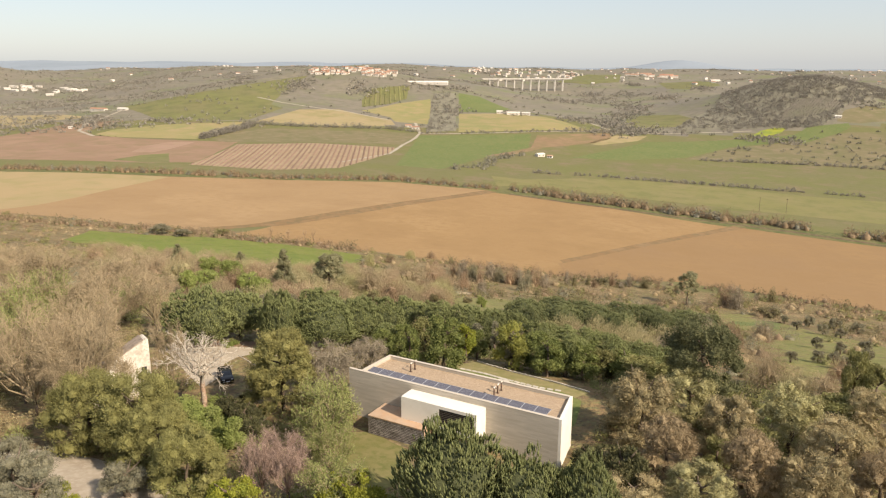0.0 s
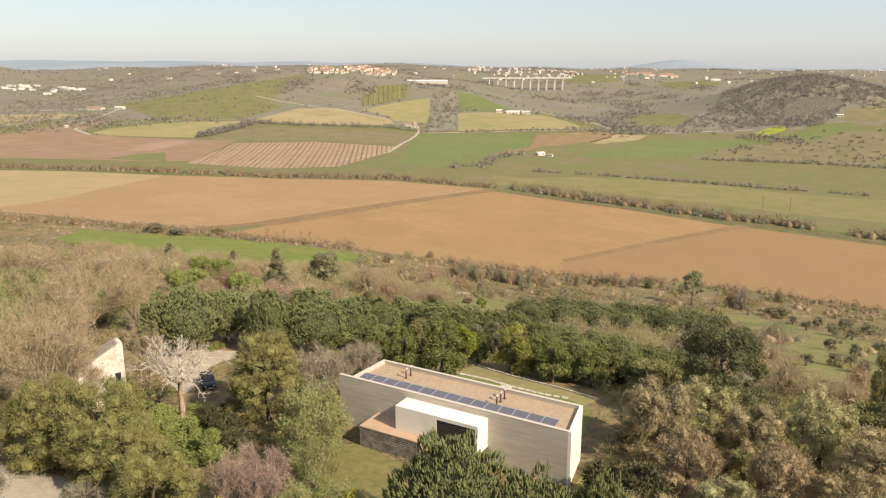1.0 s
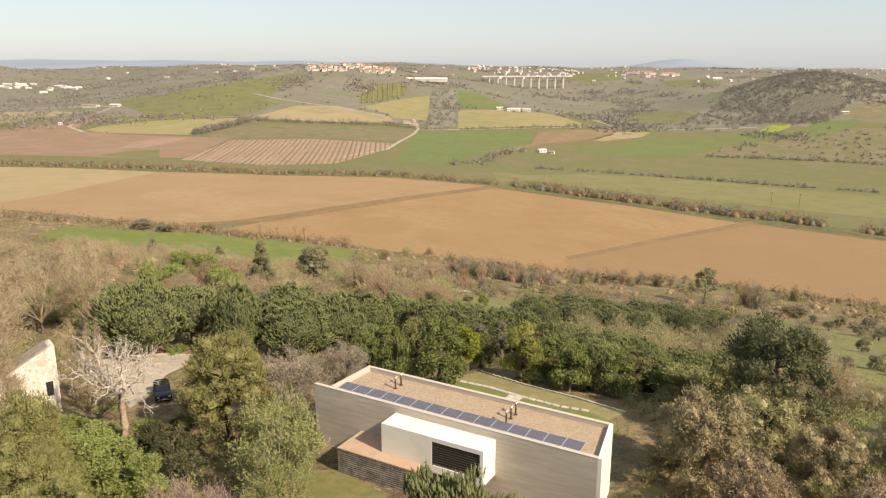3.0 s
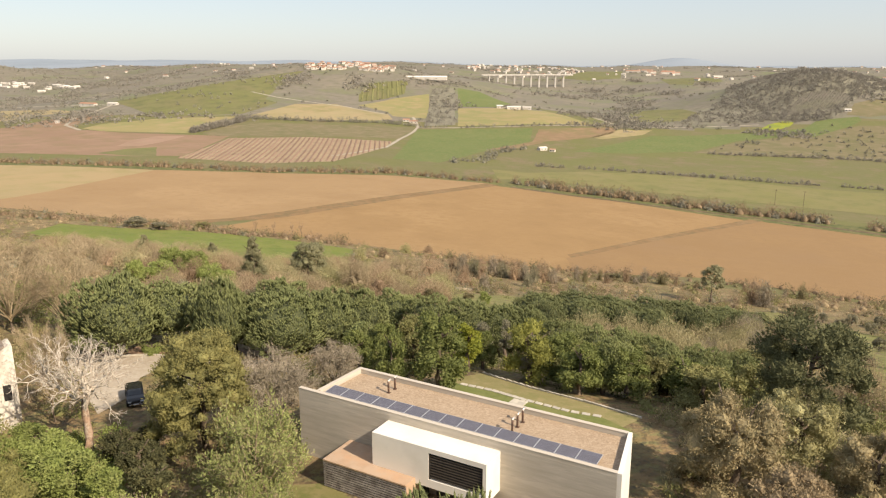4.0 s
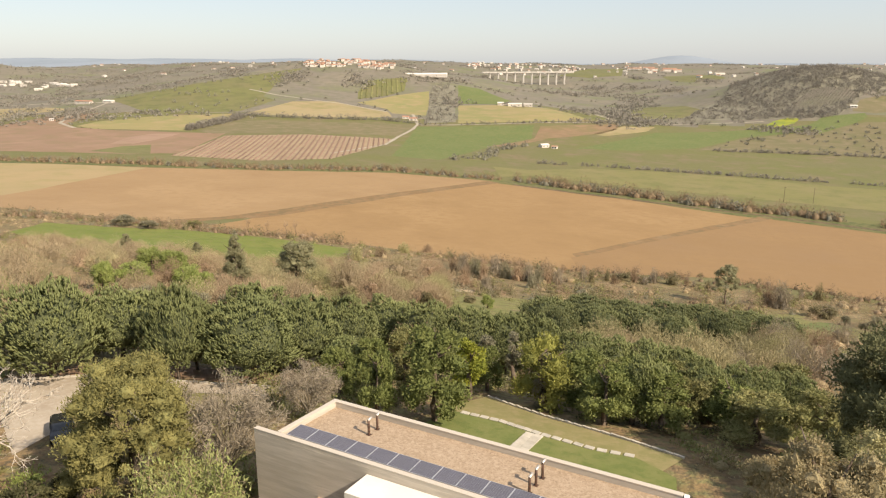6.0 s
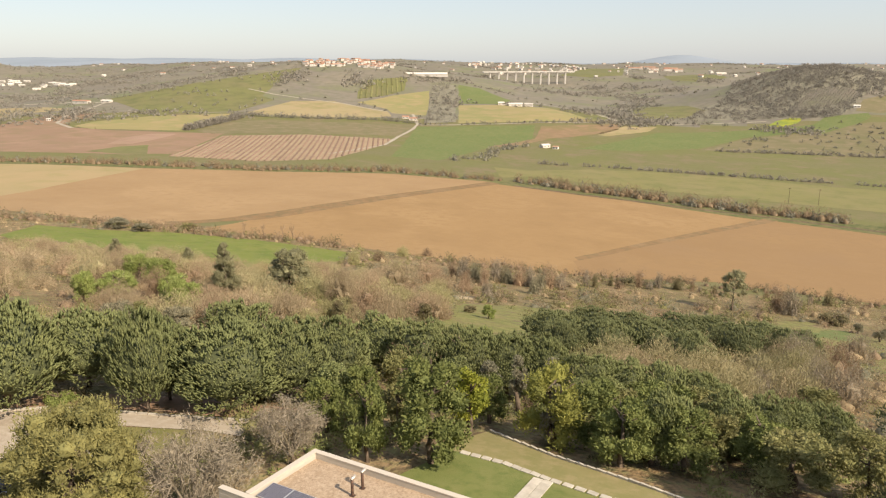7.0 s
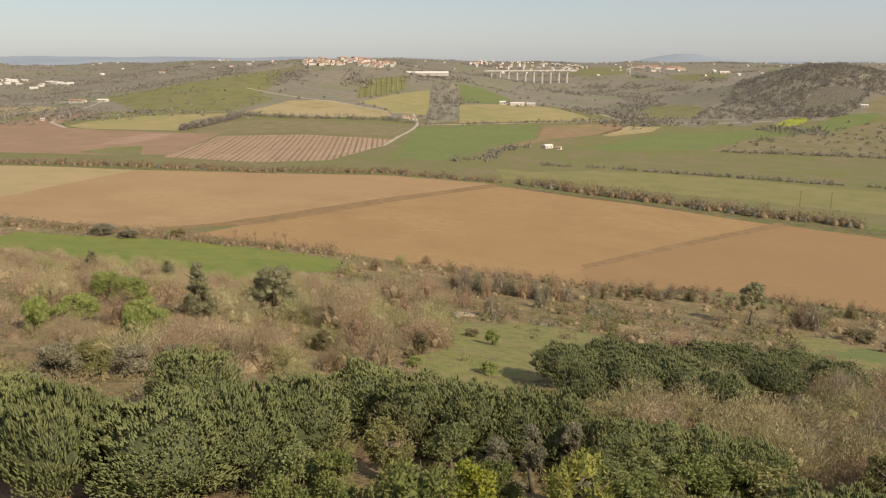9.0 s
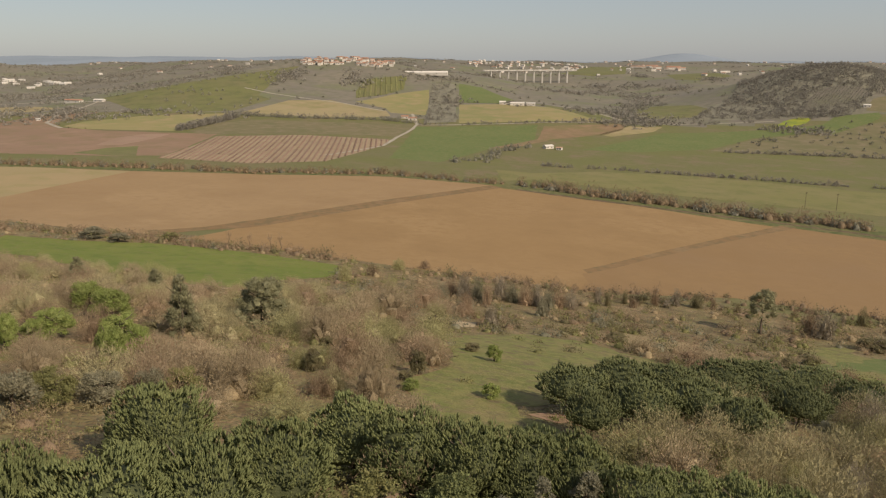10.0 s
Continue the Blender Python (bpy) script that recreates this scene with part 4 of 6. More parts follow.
def bare_data(rng, mat, R, low, high, limbs, twigs, length, width, droop=0.0, wood=True):
    """A leafless crown: branching limbs and a haze of fine twigs."""
    verts, faces, tips = [], [], []
    for k in range(limbs):
        a = 2.4 * k + rng.random()
        h = low + (high - low) * (0.35 + 0.6 * rng.random())
        reach = R * (0.45 + 0.5 * rng.random()) * math.sqrt(max(0.1, 1 - ((h - low) / (high - low) - 0.4) ** 2))
        p, q = np.array([0, 0, low * (0.7 + 0.4 * rng.random())]), np.array([reach * math.cos(a), reach * math.sin(a), h])
        mid = p * 0.5 + q * 0.5 + rng.normal(size=3) * 0.3
        v, f = tube([p, mid, q], [0.11, 0.07, 0.03], 4, len(verts))
        verts += v
        faces += f
        for b in range(7):
            s = 0.35 + 0.65 * rng.random()
            p2 = mid * (1 - s) + q * s
            q2 = p2 + unit(rng.normal(size=(1, 3)) + [[math.cos(a) * 0.8, math.sin(a) * 0.8, 0.7]])[0] * R * (0.25 + 0.25 * rng.random())
            v, f = tube([p2, (p2 + q2) / 2 + rng.normal(size=3) * 0.12, q2], [0.04, 0.027, 0.012], 3, len(verts))
            verts += v
            faces += f
            tips.append((p2, q2))
    pick = rng.integers(0, len(tips), twigs)
    p2, q2 = np.array([t[0] for t in tips])[pick], np.array([t[1] for t in tips])[pick]
    f = 0.3 + 0.8 * rng.random((twigs, 1))
    at = p2 * (1 - f) + q2 * f + rng.normal(size=(twigs, 3)) * 0.30
    along = unit((q2 - p2) + 1.1 * rng.normal(size=(twigs, 3)) + [0, 0, 0.5 - droop])
    v, fa = blades(at, along, length * (0.6 + 0.8 * rng.random(twigs)), width * (0.6 + 0.8 * rng.random(twigs)), rng)
    if not wood:
        return mesh("crown", v, fa, mat)
    n = len(verts)
    return mesh("crown", list(map(tuple, verts)) + v.tolist(), faces + (fa + n).tolist(), mat)


def span(data):
    """Height and reach of a crown."""
    v = np.empty(len(data.vertices) * 3)
    data.vertices.foreach_get("co", v)
    v = v.reshape(-1, 3)
    return np.percentile(v[:, 2], 99.7), np.percentile(np.hypot(v[:, 0], v[:, 1]), 97)


def tree_kind(name, label, category, spots, group, makers):
    """Plants one kind of tree: the first of each shape is built, the rest are copies of it, turned and sized."""
    rng = random.Random(len(spots) * 7 + len(name))
    models = []
    for k, (x, y, h, r) in enumerate(spots):
        turn = rng.uniform(0, 360)
        if k < len(makers):
            root = thing(name, x, y, 0, label, category, group)
            root.matrix_basis = Matrix.Identity(4)
            for piece, data in makers[k]():
                part(piece, data, root)
            models.append((root, *span(data)))
            tree, tall, wide = models[-1]
        else:
            source, tall, wide = models[k % len(models)]
            tree = copy_thing(source, Matrix.Identity(4))
        tree.matrix_basis = pose(x, y, ground(x, y) - 0.05, 0, 0, turn) @ Matrix.Diagonal((r / wide, r / wide, h / tall, 1))


def leafy(seed, mat, R, low, high, lobes, lobe, leaves, length, width, up, round_top=0.6, lean=0.0, trunk_r=0.26, hollow=0.3, bark=None, fingers=0):
    def make():
        rng = np.random.default_rng(seed)
        return [("trunk", trunk_data(rng, high * 0.72, lean, trunk_r, 6, R * 0.62, bark or M_bark)),
                ("crown", crown_data(rng, mat, R, low, high, lobes, lobe, leaves, length, width, up, round_top, hollow, fingers))]
    return make


def bare(seed, mat, R, low, high, limbs, twigs, length, width, bark=None, droop=0.0):
    def make():
        rng = np.random.default_rng(seed)
        return [("trunk", trunk_data(rng, low * 1.15, 0.2, 0.22, 0, 1.0, bark or M_bark)),
                ("crown", bare_data(rng, mat, R, low, high, limbs, twigs, length, width, droop))]
    return make


def feathery(seed, mat, R, low, high, limbs, leaves, length, width, bark=None):
    """A thin-leaved tree: branching limbs, bare twigs, and small leaves loosely along them."""
    def make():
        rng = np.random.default_rng(seed)
        twigs = bare_data(rng, M_twig, R, low, high, limbs, leaves // 4, 0.5, 0.035)
        twigs.name = "branch"
        again = np.random.default_rng(seed)
        return [("trunk", trunk_data(rng, low * 1.15, 0.2, 0.2, 0, 1.0, bark or M_bark)), ("branch", twigs),
                ("crown", bare_data(again, mat, R, low, high, limbs, leaves, length, width, wood=False))]
    return make


def plume_data(rng, mat, R, high, twigs, length, width, body=0.24):
    """A soft rounded bush of very fine upright twigs."""
    seed = Vector(rng.random(3) * 50)
    d = unit(rng.normal(size=(twigs, 3)) + [0, 0, 0.25])
    d[:, 2] = np.abs(d[:, 2])
    bump = np.array([1 + 0.34 * noise.noise(Vector(q) * 2.0 + seed) + 0.16 * noise.noise(Vector(q) * 5 + seed) for q in d])[:, None]
    f = (0.25 + 0.8 * rng.random((twigs, 1)) ** 0.6) * bump
    at = d * f * np.array([R, R, high])
    along = unit(d * 0.6 + [0, 0, 0.55] + 0.35 * rng.normal(size=(twigs, 3)))
    v, fa = blades(at, along, length * (0.6 + 0.8 * rng.random(twigs)), width * (0.6 + 0.8 * rng.random(twigs)), rng)
    verts, faces, n = [v], fa.tolist(), len(v)
    for k in range(9):
        q = unit(rng.normal(size=(1, 3)))[0]
        q[2] = abs(q[2])
        lumps = 1 + 0.25 * rng.normal(size=(len(ICO_V), 1))
        verts.append(q * np.array([R, R, high]) * 0.45 + ICO_V * lumps * np.array([R, R, high]) * body * (0.7 + 0.5 * rng.random()))
        faces += (ICO_F + n).tolist()
        n += len(ICO_V)
    return mesh("crown", np.concatenate(verts), faces, mat)


def plume(seed, mat, R, high, twigs, length, width, body=0.24):
    def make():
        rng = np.random.default_rng(seed)
        return [("trunk", trunk_data(rng, high * 0.5, 0.1, 0.07, 5, R * 0.5, M_bark, 0.1, 5)), ("crown", plume_data(rng, mat, R, high, twigs, length, width, body))]
    return make


PINES = [(-36.2, 16.1, 8.6, 5.0), (-26.3, 18.3, 8.6, 4.0), (-20.0, 20.1, 8.6, 5.9), (-18.1, 26.0, 8.6, 4.5), (-34.2, 35.6, 8.6, 4.9), (-18.3, 34.0, 8.6, 4.6), (-21.4, 48.3, 8.6, 5.2), (-14.3, 47.2, 8.6, 4.6), (-8.3, 48.6, 8.6, 4.5), (-3.9, 50.6, 8.6, 4.5), (0.2, 52.3, 8.6, 4.2), (6.1, 51.3, 7.8, 4.0), (9.6, 54.4, 7.2, 3.7), (14.1, 56.2, 7.0, 4.0), (18.2, 57.8, 6.8, 3.7), (19.5, 33.2, 7.0, 2.8), (23.4, 42.3, 6.8, 3.6), (27.3, 44.8, 6.8, 3.6), (31.4, 48.0, 6.6, 3.2), (-37.0, 8.1, 10.5, 5.9), (-25.6, 14.9, 10.5, 3.4)]
UMBRELLA_PINES = [(-13.3, 89.1, 7.2, 5.2), (-9.0, 98.4, 7.2, 5.9), (-2.8, 102.8, 7.2, 6.0), (2.3, 116.4, 7.2, 6.4), (9.4, 126.9, 7.2, 6.7), (16.1, 139.1, 7.2, 6.4), (9.9, 90.8, 7.2, 4.3), (23.4, 127.7, 7.2, 5.3), (-6.5, 77.3, 7.2, 3.7), (-3.1, 88.8, 7.2, 4.9), (3.1, 94.6, 7.2, 5.0), (15.2, 108.4, 7.2, 4.8), (6.0, 128.3, 7.2, 6.2)]
OAKS = [(3.0, 20.2, 9.3, 3.1), (-1.5, 17.4, 6.9, 1.8), (13.1, 34.0, 6.7, 2.8), (16.6, 29.5, 6.1, 2.5), (21.4, 32.2, 6.1, 2.5), (26.9, 37.7, 5.3, 2.6)]
LIME_TREES = [(2.4, 28.6, 6.8, 1.9)]
MIMOSAS = [(9.2, 31.5, 7.6, 3.2)]
GREY_TREES = [(0.6, 43.6, 6.9, 1.3), (2.5, 49.0, 6.6, 1.8), (0.1, 37.3, 6.4, 1.6), (9.5, 31.8, 6.1, 1.4)]
YELLOW_CEDARS = [(-8.2, -4.2, 11.2, 4.8)]
BARE_GREY = [(-4.5, 1.8, 8.9, 3.9), (-6.3, 13.4, 5.9, 3.0)]
DARK_OAKS = [(40.5, 25.5, 13.5, 5.4)]
BROAD_PINES = [(-16.0, -27.3, 9.4, 4.5), (-8.9, -26.0, 10.2, 4.8), (-3.5, -28.2, 8.2, 4.2), (3.4, -30.4, 7.6, 3.6)]
FRESH_TREES = [(-19.2, -13.9, 3.5, 2.6), (-8.6, -17.8, 4.7, 2.7), (-4.5, -17.3, 4.1, 2.2), (-14.3, -15.5, 3.9, 2.6), (-15.4, -19.6, 5.5, 2.2)]
FRONT_PINES = [(27.2, -20.6, 11.4, 5.3), (33.7, -18.7, 9.5, 3.8), (38.7, -16.4, 9.5, 3.0)]
LIGHT_TREES = [(-48, -17, 12.0, 4.6), (-56, -11, 12.0, 4.6), (-64, -4, 11.5, 4.6), (-70, 3, 10.5, 4.4), (-46, -24, 6.5, 4.2), (-56, -16, 6.0, 4.0), (-72, -8, 7.0, 5.0), (-80, 4, 6.5, 5.0), (-62, 12, 6.0, 4.4), (-78, 24, 6.0, 4.6), (3.4, -8.4, 9.0, 3.8), (5.4, -12.2, 8.0, 3.8), (9.0, -15.5, 6.0, 2.6), (-69.5, -2.5, 7.5, 5.5), (-49.5, -9.8, 7.5, 3.9), (-49.4, -16.5, 7.5, 3.3), (16.1, -23.6, 6.0, 3.3)]
PINK_BUSHES = [(8.0, -25.3, 6.9, 2.3), (10.6, -24.4, 6.8, 2.3)]
OLIVES = [(-9.8, -39.3, 4.9, 3.3), (-2.0, -33.4, 3.8, 2.5), (-15.1, -37.4, 4.6, 2.6), (-4.1, -41.1, 4.8, 2.8)]
YELLOW_BUSHES = [(9.5, -30.7, 3.8, 2.9), (17.9, -23.7, 4.5, 3.2), (24.6, -18.2, 4.0, 3.0), (-3.5, -39.4, 3.1, 1.8)]
RUSSET = [(36.3, 10.5, 9.6, 4.2), (40.3, 19.2, 7.9, 3.7), (33.4, 14.5, 6.4, 2.9), (41.4, 2.5, 8.2, 3.7), (46.3, 12.7, 8.0, 3.4), (52.6, 16.1, 9.6, 4.0), (57.7, 10.3, 8.8, 4.0), (50.1, 2.8, 8.5, 3.5), (56.1, 2.2, 7.5, 3.7), (46.3, -3.9, 6.2, 3.9), (60.8, 23.3, 8.2, 3.5), (62.0, 7.3, 7.6, 3.2), (40.3, -6.8, 4.6, 3.4), (31.0, -12.2, 4.1, 3.7), (37.5, -2.6, 5.4, 2.8)]
GREEN_MIX = [(46.6, 19.8, 6.0, 2.5), (50.3, 11.9, 5.5, 2.6), (57.2, 23.3, 6.7, 3.8), (59.7, 27.5, 5.2, 2.5), (45.9, 8.7, 4.7, 1.9), (35.2, 36.2, 5.5, 3.2), (29.8, 33.5, 5.0, 3.6), (23.0, 41.4, 5.5, 3.2), (61.5, 38.2, 8.4, 2.3), (58.9, 38.1, 10.5, 2.0)]
BARE_BROWN = [(-22.5, -20, 9.5, 3.8), (-24.5, -22.5, 14, 5.4), (-29.5, -18, 14, 5.4), (-31, -24.5, 14.5, 5.2), (-37, -14, 13, 5.4), (-38, -22, 14, 5), (-44, -8, 13, 5.2), (-67.8, -3.1, 11.5, 5.9), (-61.5, 1.0, 11.5, 6.4), (-57.0, 6.7, 11.5, 6.0), (-51.7, 10.9, 11.5, 4.6), (-74.4, 17.0, 11.5, 6.2), (-92.1, 17.6, 11.5, 6.6), (-90.3, 38.6, 11.5, 6.0), (-25.4, -7.9, 11.5, 2.4), (-94.1, 11.6, 11.5, 5.9)]
SLOPE_PINES = [(-84.6, 81.5, 11.8, 3.3), (-144.2, 123.8, 7.5, 3.1), (-178.7, 124.3, 7.8, 3.3)]
BUSHY_PINES = [(-85.0, 102.1, 10.9, 5.6)]
LONE_PINES = [(-5.3, 248.3, 15.2, 4.8)]
SLOPE_GREENS = [(-123.3, 89.8, 6.0, 3.6), (-108.1, 84.3, 6.4, 3.8), (-88.9, 71.8, 5.0, 3.4), (-76.1, 60.8, 6.0, 2.6), (-99.4, 66.3, 5.0, 3.8), (-100.2, 63.3, 3.5, 2.4), (-79.8, 68.2, 4.6, 2.3), (-95.1, 55.7, 6.0, 2.5), (-36.1, 81.5, 1.7, 1.4), (-38.4, 115.4, 3.3, 1.5), (-25.1, 86.9, 2.3, 1.4), (-6.0, 95.1, 2.3, 1.7)]
SLOPE_GREYS = [(-58.2, 35.7, 5.7, 2.8), (-60.9, 41.8, 4.9, 2.9), (-58.4, 46.4, 4.4, 2.6), (-56.5, 51.8, 4.2, 2.2), (-55.8, 56.5, 3.9, 2.3), (-289.1, 206.6, 5.2, 6.0), (-273.6, 208.2, 4.2, 5.0), (-265.0, 229.9, 3.6, 4.6)]
SLOPE_DARKS = [(-83.1, 107.6, 4.1, 2.6), (-65.0, 107.9, 4.1, 2.0), (-52.6, 79.3, 3.6, 1.4), (-69.1, 97.5, 2.5, 1.3), (-40.5, 91.0, 4.1, 1.4), (-39.4, 85.6, 1.8, 1.2), (-66.8, 172.3, 4.4, 2.1), (-70.7, 147.2, 3.3, 2.6), (-47.0, 122.5, 1.8, 1.6), (7.6, 192.8, 2.3, 2.3), (12.8, 202.2, 2.4, 1.9), (27.3, 250.2, 4.1, 4.9), (-52.5, 273.0, 3.0, 3.5), (-63.6, 96.5, 1.9, 1.3), (-35.4, 186.0, 2.2, 3.1), (-72.3, 54.9, 2.2, 1.8), (-91.8, 79.9, 2.2, 1.5)]
SLOPE_TANS = [(-46.7, 63.4, 4.6, 3.1), (-43.0, 69.5, 3.5, 2.4), (-55.7, 79.5, 3.4, 2.3), (-68.6, 82.8, 2.6, 2.4), (-77.5, 87.6, 2.8, 2.3), (-49.3, 81.5, 3.4, 2.2), (-71.3, 96.0, 3.4, 2.7), (-49.3, 54.5, 2.4, 1.8), (-69.1, 125.1, 4.1, 3.2), (-61.6, 125.0, 4.0, 2.7), (-147.2, 210.6, 6.6, 2.8), (-149.6, 232.2, 4.6, 2.8), (-151.5, 253.9, 5.0, 3.0), (-145.0, 265.1, 4.2, 2.4), (-125.9, 209.3, 4.7, 3.0)]
FOOT_TREES = [(-62.2, 252.7, 7.3, 1.7), (-55.6, 264.6, 5.9, 1.3), (-46.2, 272.6, 7.3, 1.7), (-39.2, 277.4, 7.3, 1.7), (-32.2, 280.7, 6.2, 2.6), (-26.3, 282.9, 4.1, 1.3), (-23.4, 283.2, 3.0, 1.1), (-17.8, 285.2, 4.1, 1.3), (1.6, 289.9, 4.4, 1.5), (17.6, 291.6, 4.3, 1.2), (23.9, 297.7, 7.4, 2.3), (8.1, 263.4, 9.1, 3.1), (13.1, 259.5, 10.9, 3.8), (-58.9, 253.9, 6.0, 1.5), (-50.9, 259.4, 4.4, 1.7), (-41.1, 271.1, 3.4, 1.7)]
SAPLINGS = [(-237.3, 240.4, 8.4, 1.6), (-227.6, 243.7, 7.7, 1.6), (-219.4, 248.8, 8.3, 1.6), (-213.9, 249.6, 9.0, 1.6), (-203.0, 251.4, 3.6, 1.6)]
HEDGE_TREES = [(-104.8, 217.6, 7.4, 2.8), (-99.0, 216.3, 9.4, 3.0), (-93.3, 215.2, 9.7, 3.0), (-88.4, 212.8, 8.2, 1.9), (-90.3, 227.2, 9.4, 3.1), (-86.2, 227.9, 7.9, 2.4), (-80.4, 227.3, 8.4, 2.8), (-76.8, 229.1, 8.4, 2.4), (-71.5, 226.5, 7.9, 2.4), (-70.1, 233.7, 7.0, 2.8), (-66.1, 234.3, 6.9, 2.4), (-102.9, 208.3, 6.2, 2.3), (-82.9, 187.3, 7.4, 2.4), (-65.9, 170.3, 6.7, 2.2), (-66.9, 209.9, 6.8, 2.2)]
GREY_CLUMPS = [(25.4, 112.1, 7.8, 3.8), (31.3, 113.9, 7.7, 4.3), (28.9, 90.1, 6.5, 3.2), (33.3, 87.7, 6.3, 3.1), (20.7, 159.8, 6.3, 3.3), (34.9, 162.5, 6.8, 3.8), (22.8, 78.9, 4.9, 2.6), (28.4, 72.5, 4.5, 2.7)]
BARE_CLUMPS = [(-75.4, 48.2, 6.8, 4.2), (-118.8, 74.1, 8.3, 6.1), (-129.2, 88.5, 6.5, 5.0), (-92.5, 70.1, 6.4, 3.9), (-124.6, 101.4, 5.5, 3.9), (-99.6, 103.6, 6.1, 4.9), (-51.1, 62.6, 7.7, 4.7), (-64.6, 66.9, 5.5, 3.8), (-71.2, 65.6, 5.6, 2.8), (-91.7, 117.2, 8.9, 4.4), (-66.9, 98.1, 8.6, 4.8), (-51.3, 87.9, 8.7, 4.5), (-37.2, 73.7, 8.8, 4.0), (-42.8, 71.8, 4.9, 2.8), (-93.4, 161.1, 9.3, 8.0), (-91.0, 177.2, 10.3, 6.8), (-42.9, 99.7, 5.4, 3.0), (-92.2, 137.6, 6.1, 4.3), (-95.3, 150.3, 6.5, 4.6), (-112.9, 147.8, 6.7, 4.7), (45.3, 67.2, 8.2, 3.9), (50.3, 63.8, 5.8, 4.0), (55.0, 65.4, 5.0, 4.0), (56.6, 85.5, 5.5, 2.8)]
SLOPE_OLIVES = [(40.6, 217.2, 3.7, 1.9), (49.4, 209.9, 4.0, 2.0), (55.1, 205.1, 3.5, 2.2), (60.2, 235.8, 4.1, 2.6), (46.7, 102.0, 3.0, 1.4), (51.9, 108.6, 3.0, 1.5), (55.1, 109.7, 3.1, 1.5), (57.7, 101.9, 3.3, 1.4), (35.1, 234.3, 3.8, 1.8), (43.9, 233.8, 4.6, 2.1), (52.6, 240.2, 4.6, 2.7), (62, 125, 3.4, 1.6), (56, 138, 3.4, 1.6), (50, 150, 3.4, 1.6), (62, 160, 3.6, 1.8)]
DARK_BUSHES = [(35.0, -2.2, 5.2, 2.4), (38.5, -4.0, 6.5, 2.6), (-12.2, -9.9, 3.0, 1.9), (-8.3, -11.1, 3.1, 1.9), (-4.2, -13.2, 3.2, 1.7), (-12.1, -7.3, 2.5, 1.4)]
WILLOWS = [(1.8, 79.0, 6.4, 4.9), (7.6, 83.2, 6.4, 4.9), (14.7, 83.5, 6.4, 5.5), (21.1, 88.4, 6.4, 5.6), (20.3, 71.6, 6.4, 5.1), (27.0, 105.9, 6.4, 5.1), (27.6, 78.6, 6.4, 4.3), (12.9, 72.4, 6.4, 3.7), (23.7, 122.2, 6.4, 5.3)]
BELT_OAKS = [(13.6, 50.6, 5.4, 3.2), (9.1, 50.0, 5.4, 3.0), (19.8, 54.0, 5.4, 3.2), (25.4, 41.7, 5.4, 2.6), (29.2, 44.1, 5.4, 2.6), (23.0, 36.1, 5.4, 2.2), (18.6, 31.9, 5.4, 2.4), (-7.1, 42.4, 5.4, 2.4), (-10.3, 36.4, 5.4, 2.3), (-8.2, 26.1, 5.4, 2.0), (-11.9, 26.1, 5.4, 2.3), (-3.0, 24.7, 5.4, 1.9), (1.8, 33.9, 5.4, 1.8), (8.6, 40.4, 5.4, 2.1), (13.8, 40.8, 5.4, 2.3), (17.0, 53.8, 5.4, 3.0), (32.2, 48.5, 5.4, 2.7), (29.9, 68.3, 5.4, 2.9), (-8.4, 20.5, 5.4, 1.8)]


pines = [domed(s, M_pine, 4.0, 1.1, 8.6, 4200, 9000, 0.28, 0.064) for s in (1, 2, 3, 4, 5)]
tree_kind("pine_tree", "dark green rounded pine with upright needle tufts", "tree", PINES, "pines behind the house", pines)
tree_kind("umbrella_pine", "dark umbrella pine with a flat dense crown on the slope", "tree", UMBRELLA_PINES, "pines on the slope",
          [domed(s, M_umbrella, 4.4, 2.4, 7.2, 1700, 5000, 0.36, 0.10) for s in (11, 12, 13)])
tree_kind("pine_tree", "broad olive-green pine casting deep shade on the road", "tree", BROAD_PINES, "pines beside the road",
          [leafy(s, M_broad, 5.4, 0.8, 10.5, 110, 0.98, 32000, 0.25, 0.09, 0.4, hollow=0.45) for s in (21, 22)])
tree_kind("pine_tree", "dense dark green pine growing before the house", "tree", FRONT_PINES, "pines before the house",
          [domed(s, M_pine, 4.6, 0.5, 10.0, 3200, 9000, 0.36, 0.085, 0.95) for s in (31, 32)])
tree_kind("oak_tree", "glossy green evergreen oak behind the house", "tree", OAKS, "oaks behind the house",
          [leafy(s, M_oak, 2.8, 0.0, 7.5, 26, 0.85, 5000, 0.29, 0.18, 0.2) for s in (41, 42)])
tree_kind("oak_tree", "dark evergreen tree with an uneven open crown", "tree", DARK_OAKS, "dark trees beside the house",
          [leafy(51, M_evergreen, 4.9, 1.8, 11.0, 60, 1.0, 20000, 0.26, 0.12, 0.35, hollow=0.5)])
tree_kind("cedar_tree", "tall yellowish-green conifer beside the drive", "tree", YELLOW_CEDARS, "",
          [leafy(61, M_cedar, 4.4, -0.8, 11.0, 190, 0.78, 34000, 0.24, 0.08, 0.5, hollow=0.35)])
tree_kind("lime_tree", "bright lime-green tree at the lawn's edge", "tree", LIME_TREES, "", [leafy(71, M_lime, 1.9, -0.2, 6.5, 14, 0.8, 2600, 0.26, 0.2, 0.2)])
tree_kind("mimosa_tree", "yellow-green mimosa tree by the lawn", "tree", MIMOSAS, "", [leafy(72, M_mimosa, 3.0, -0.2, 7.0, 20, 1.0, 3800, 0.36, 0.14, 0.35)])
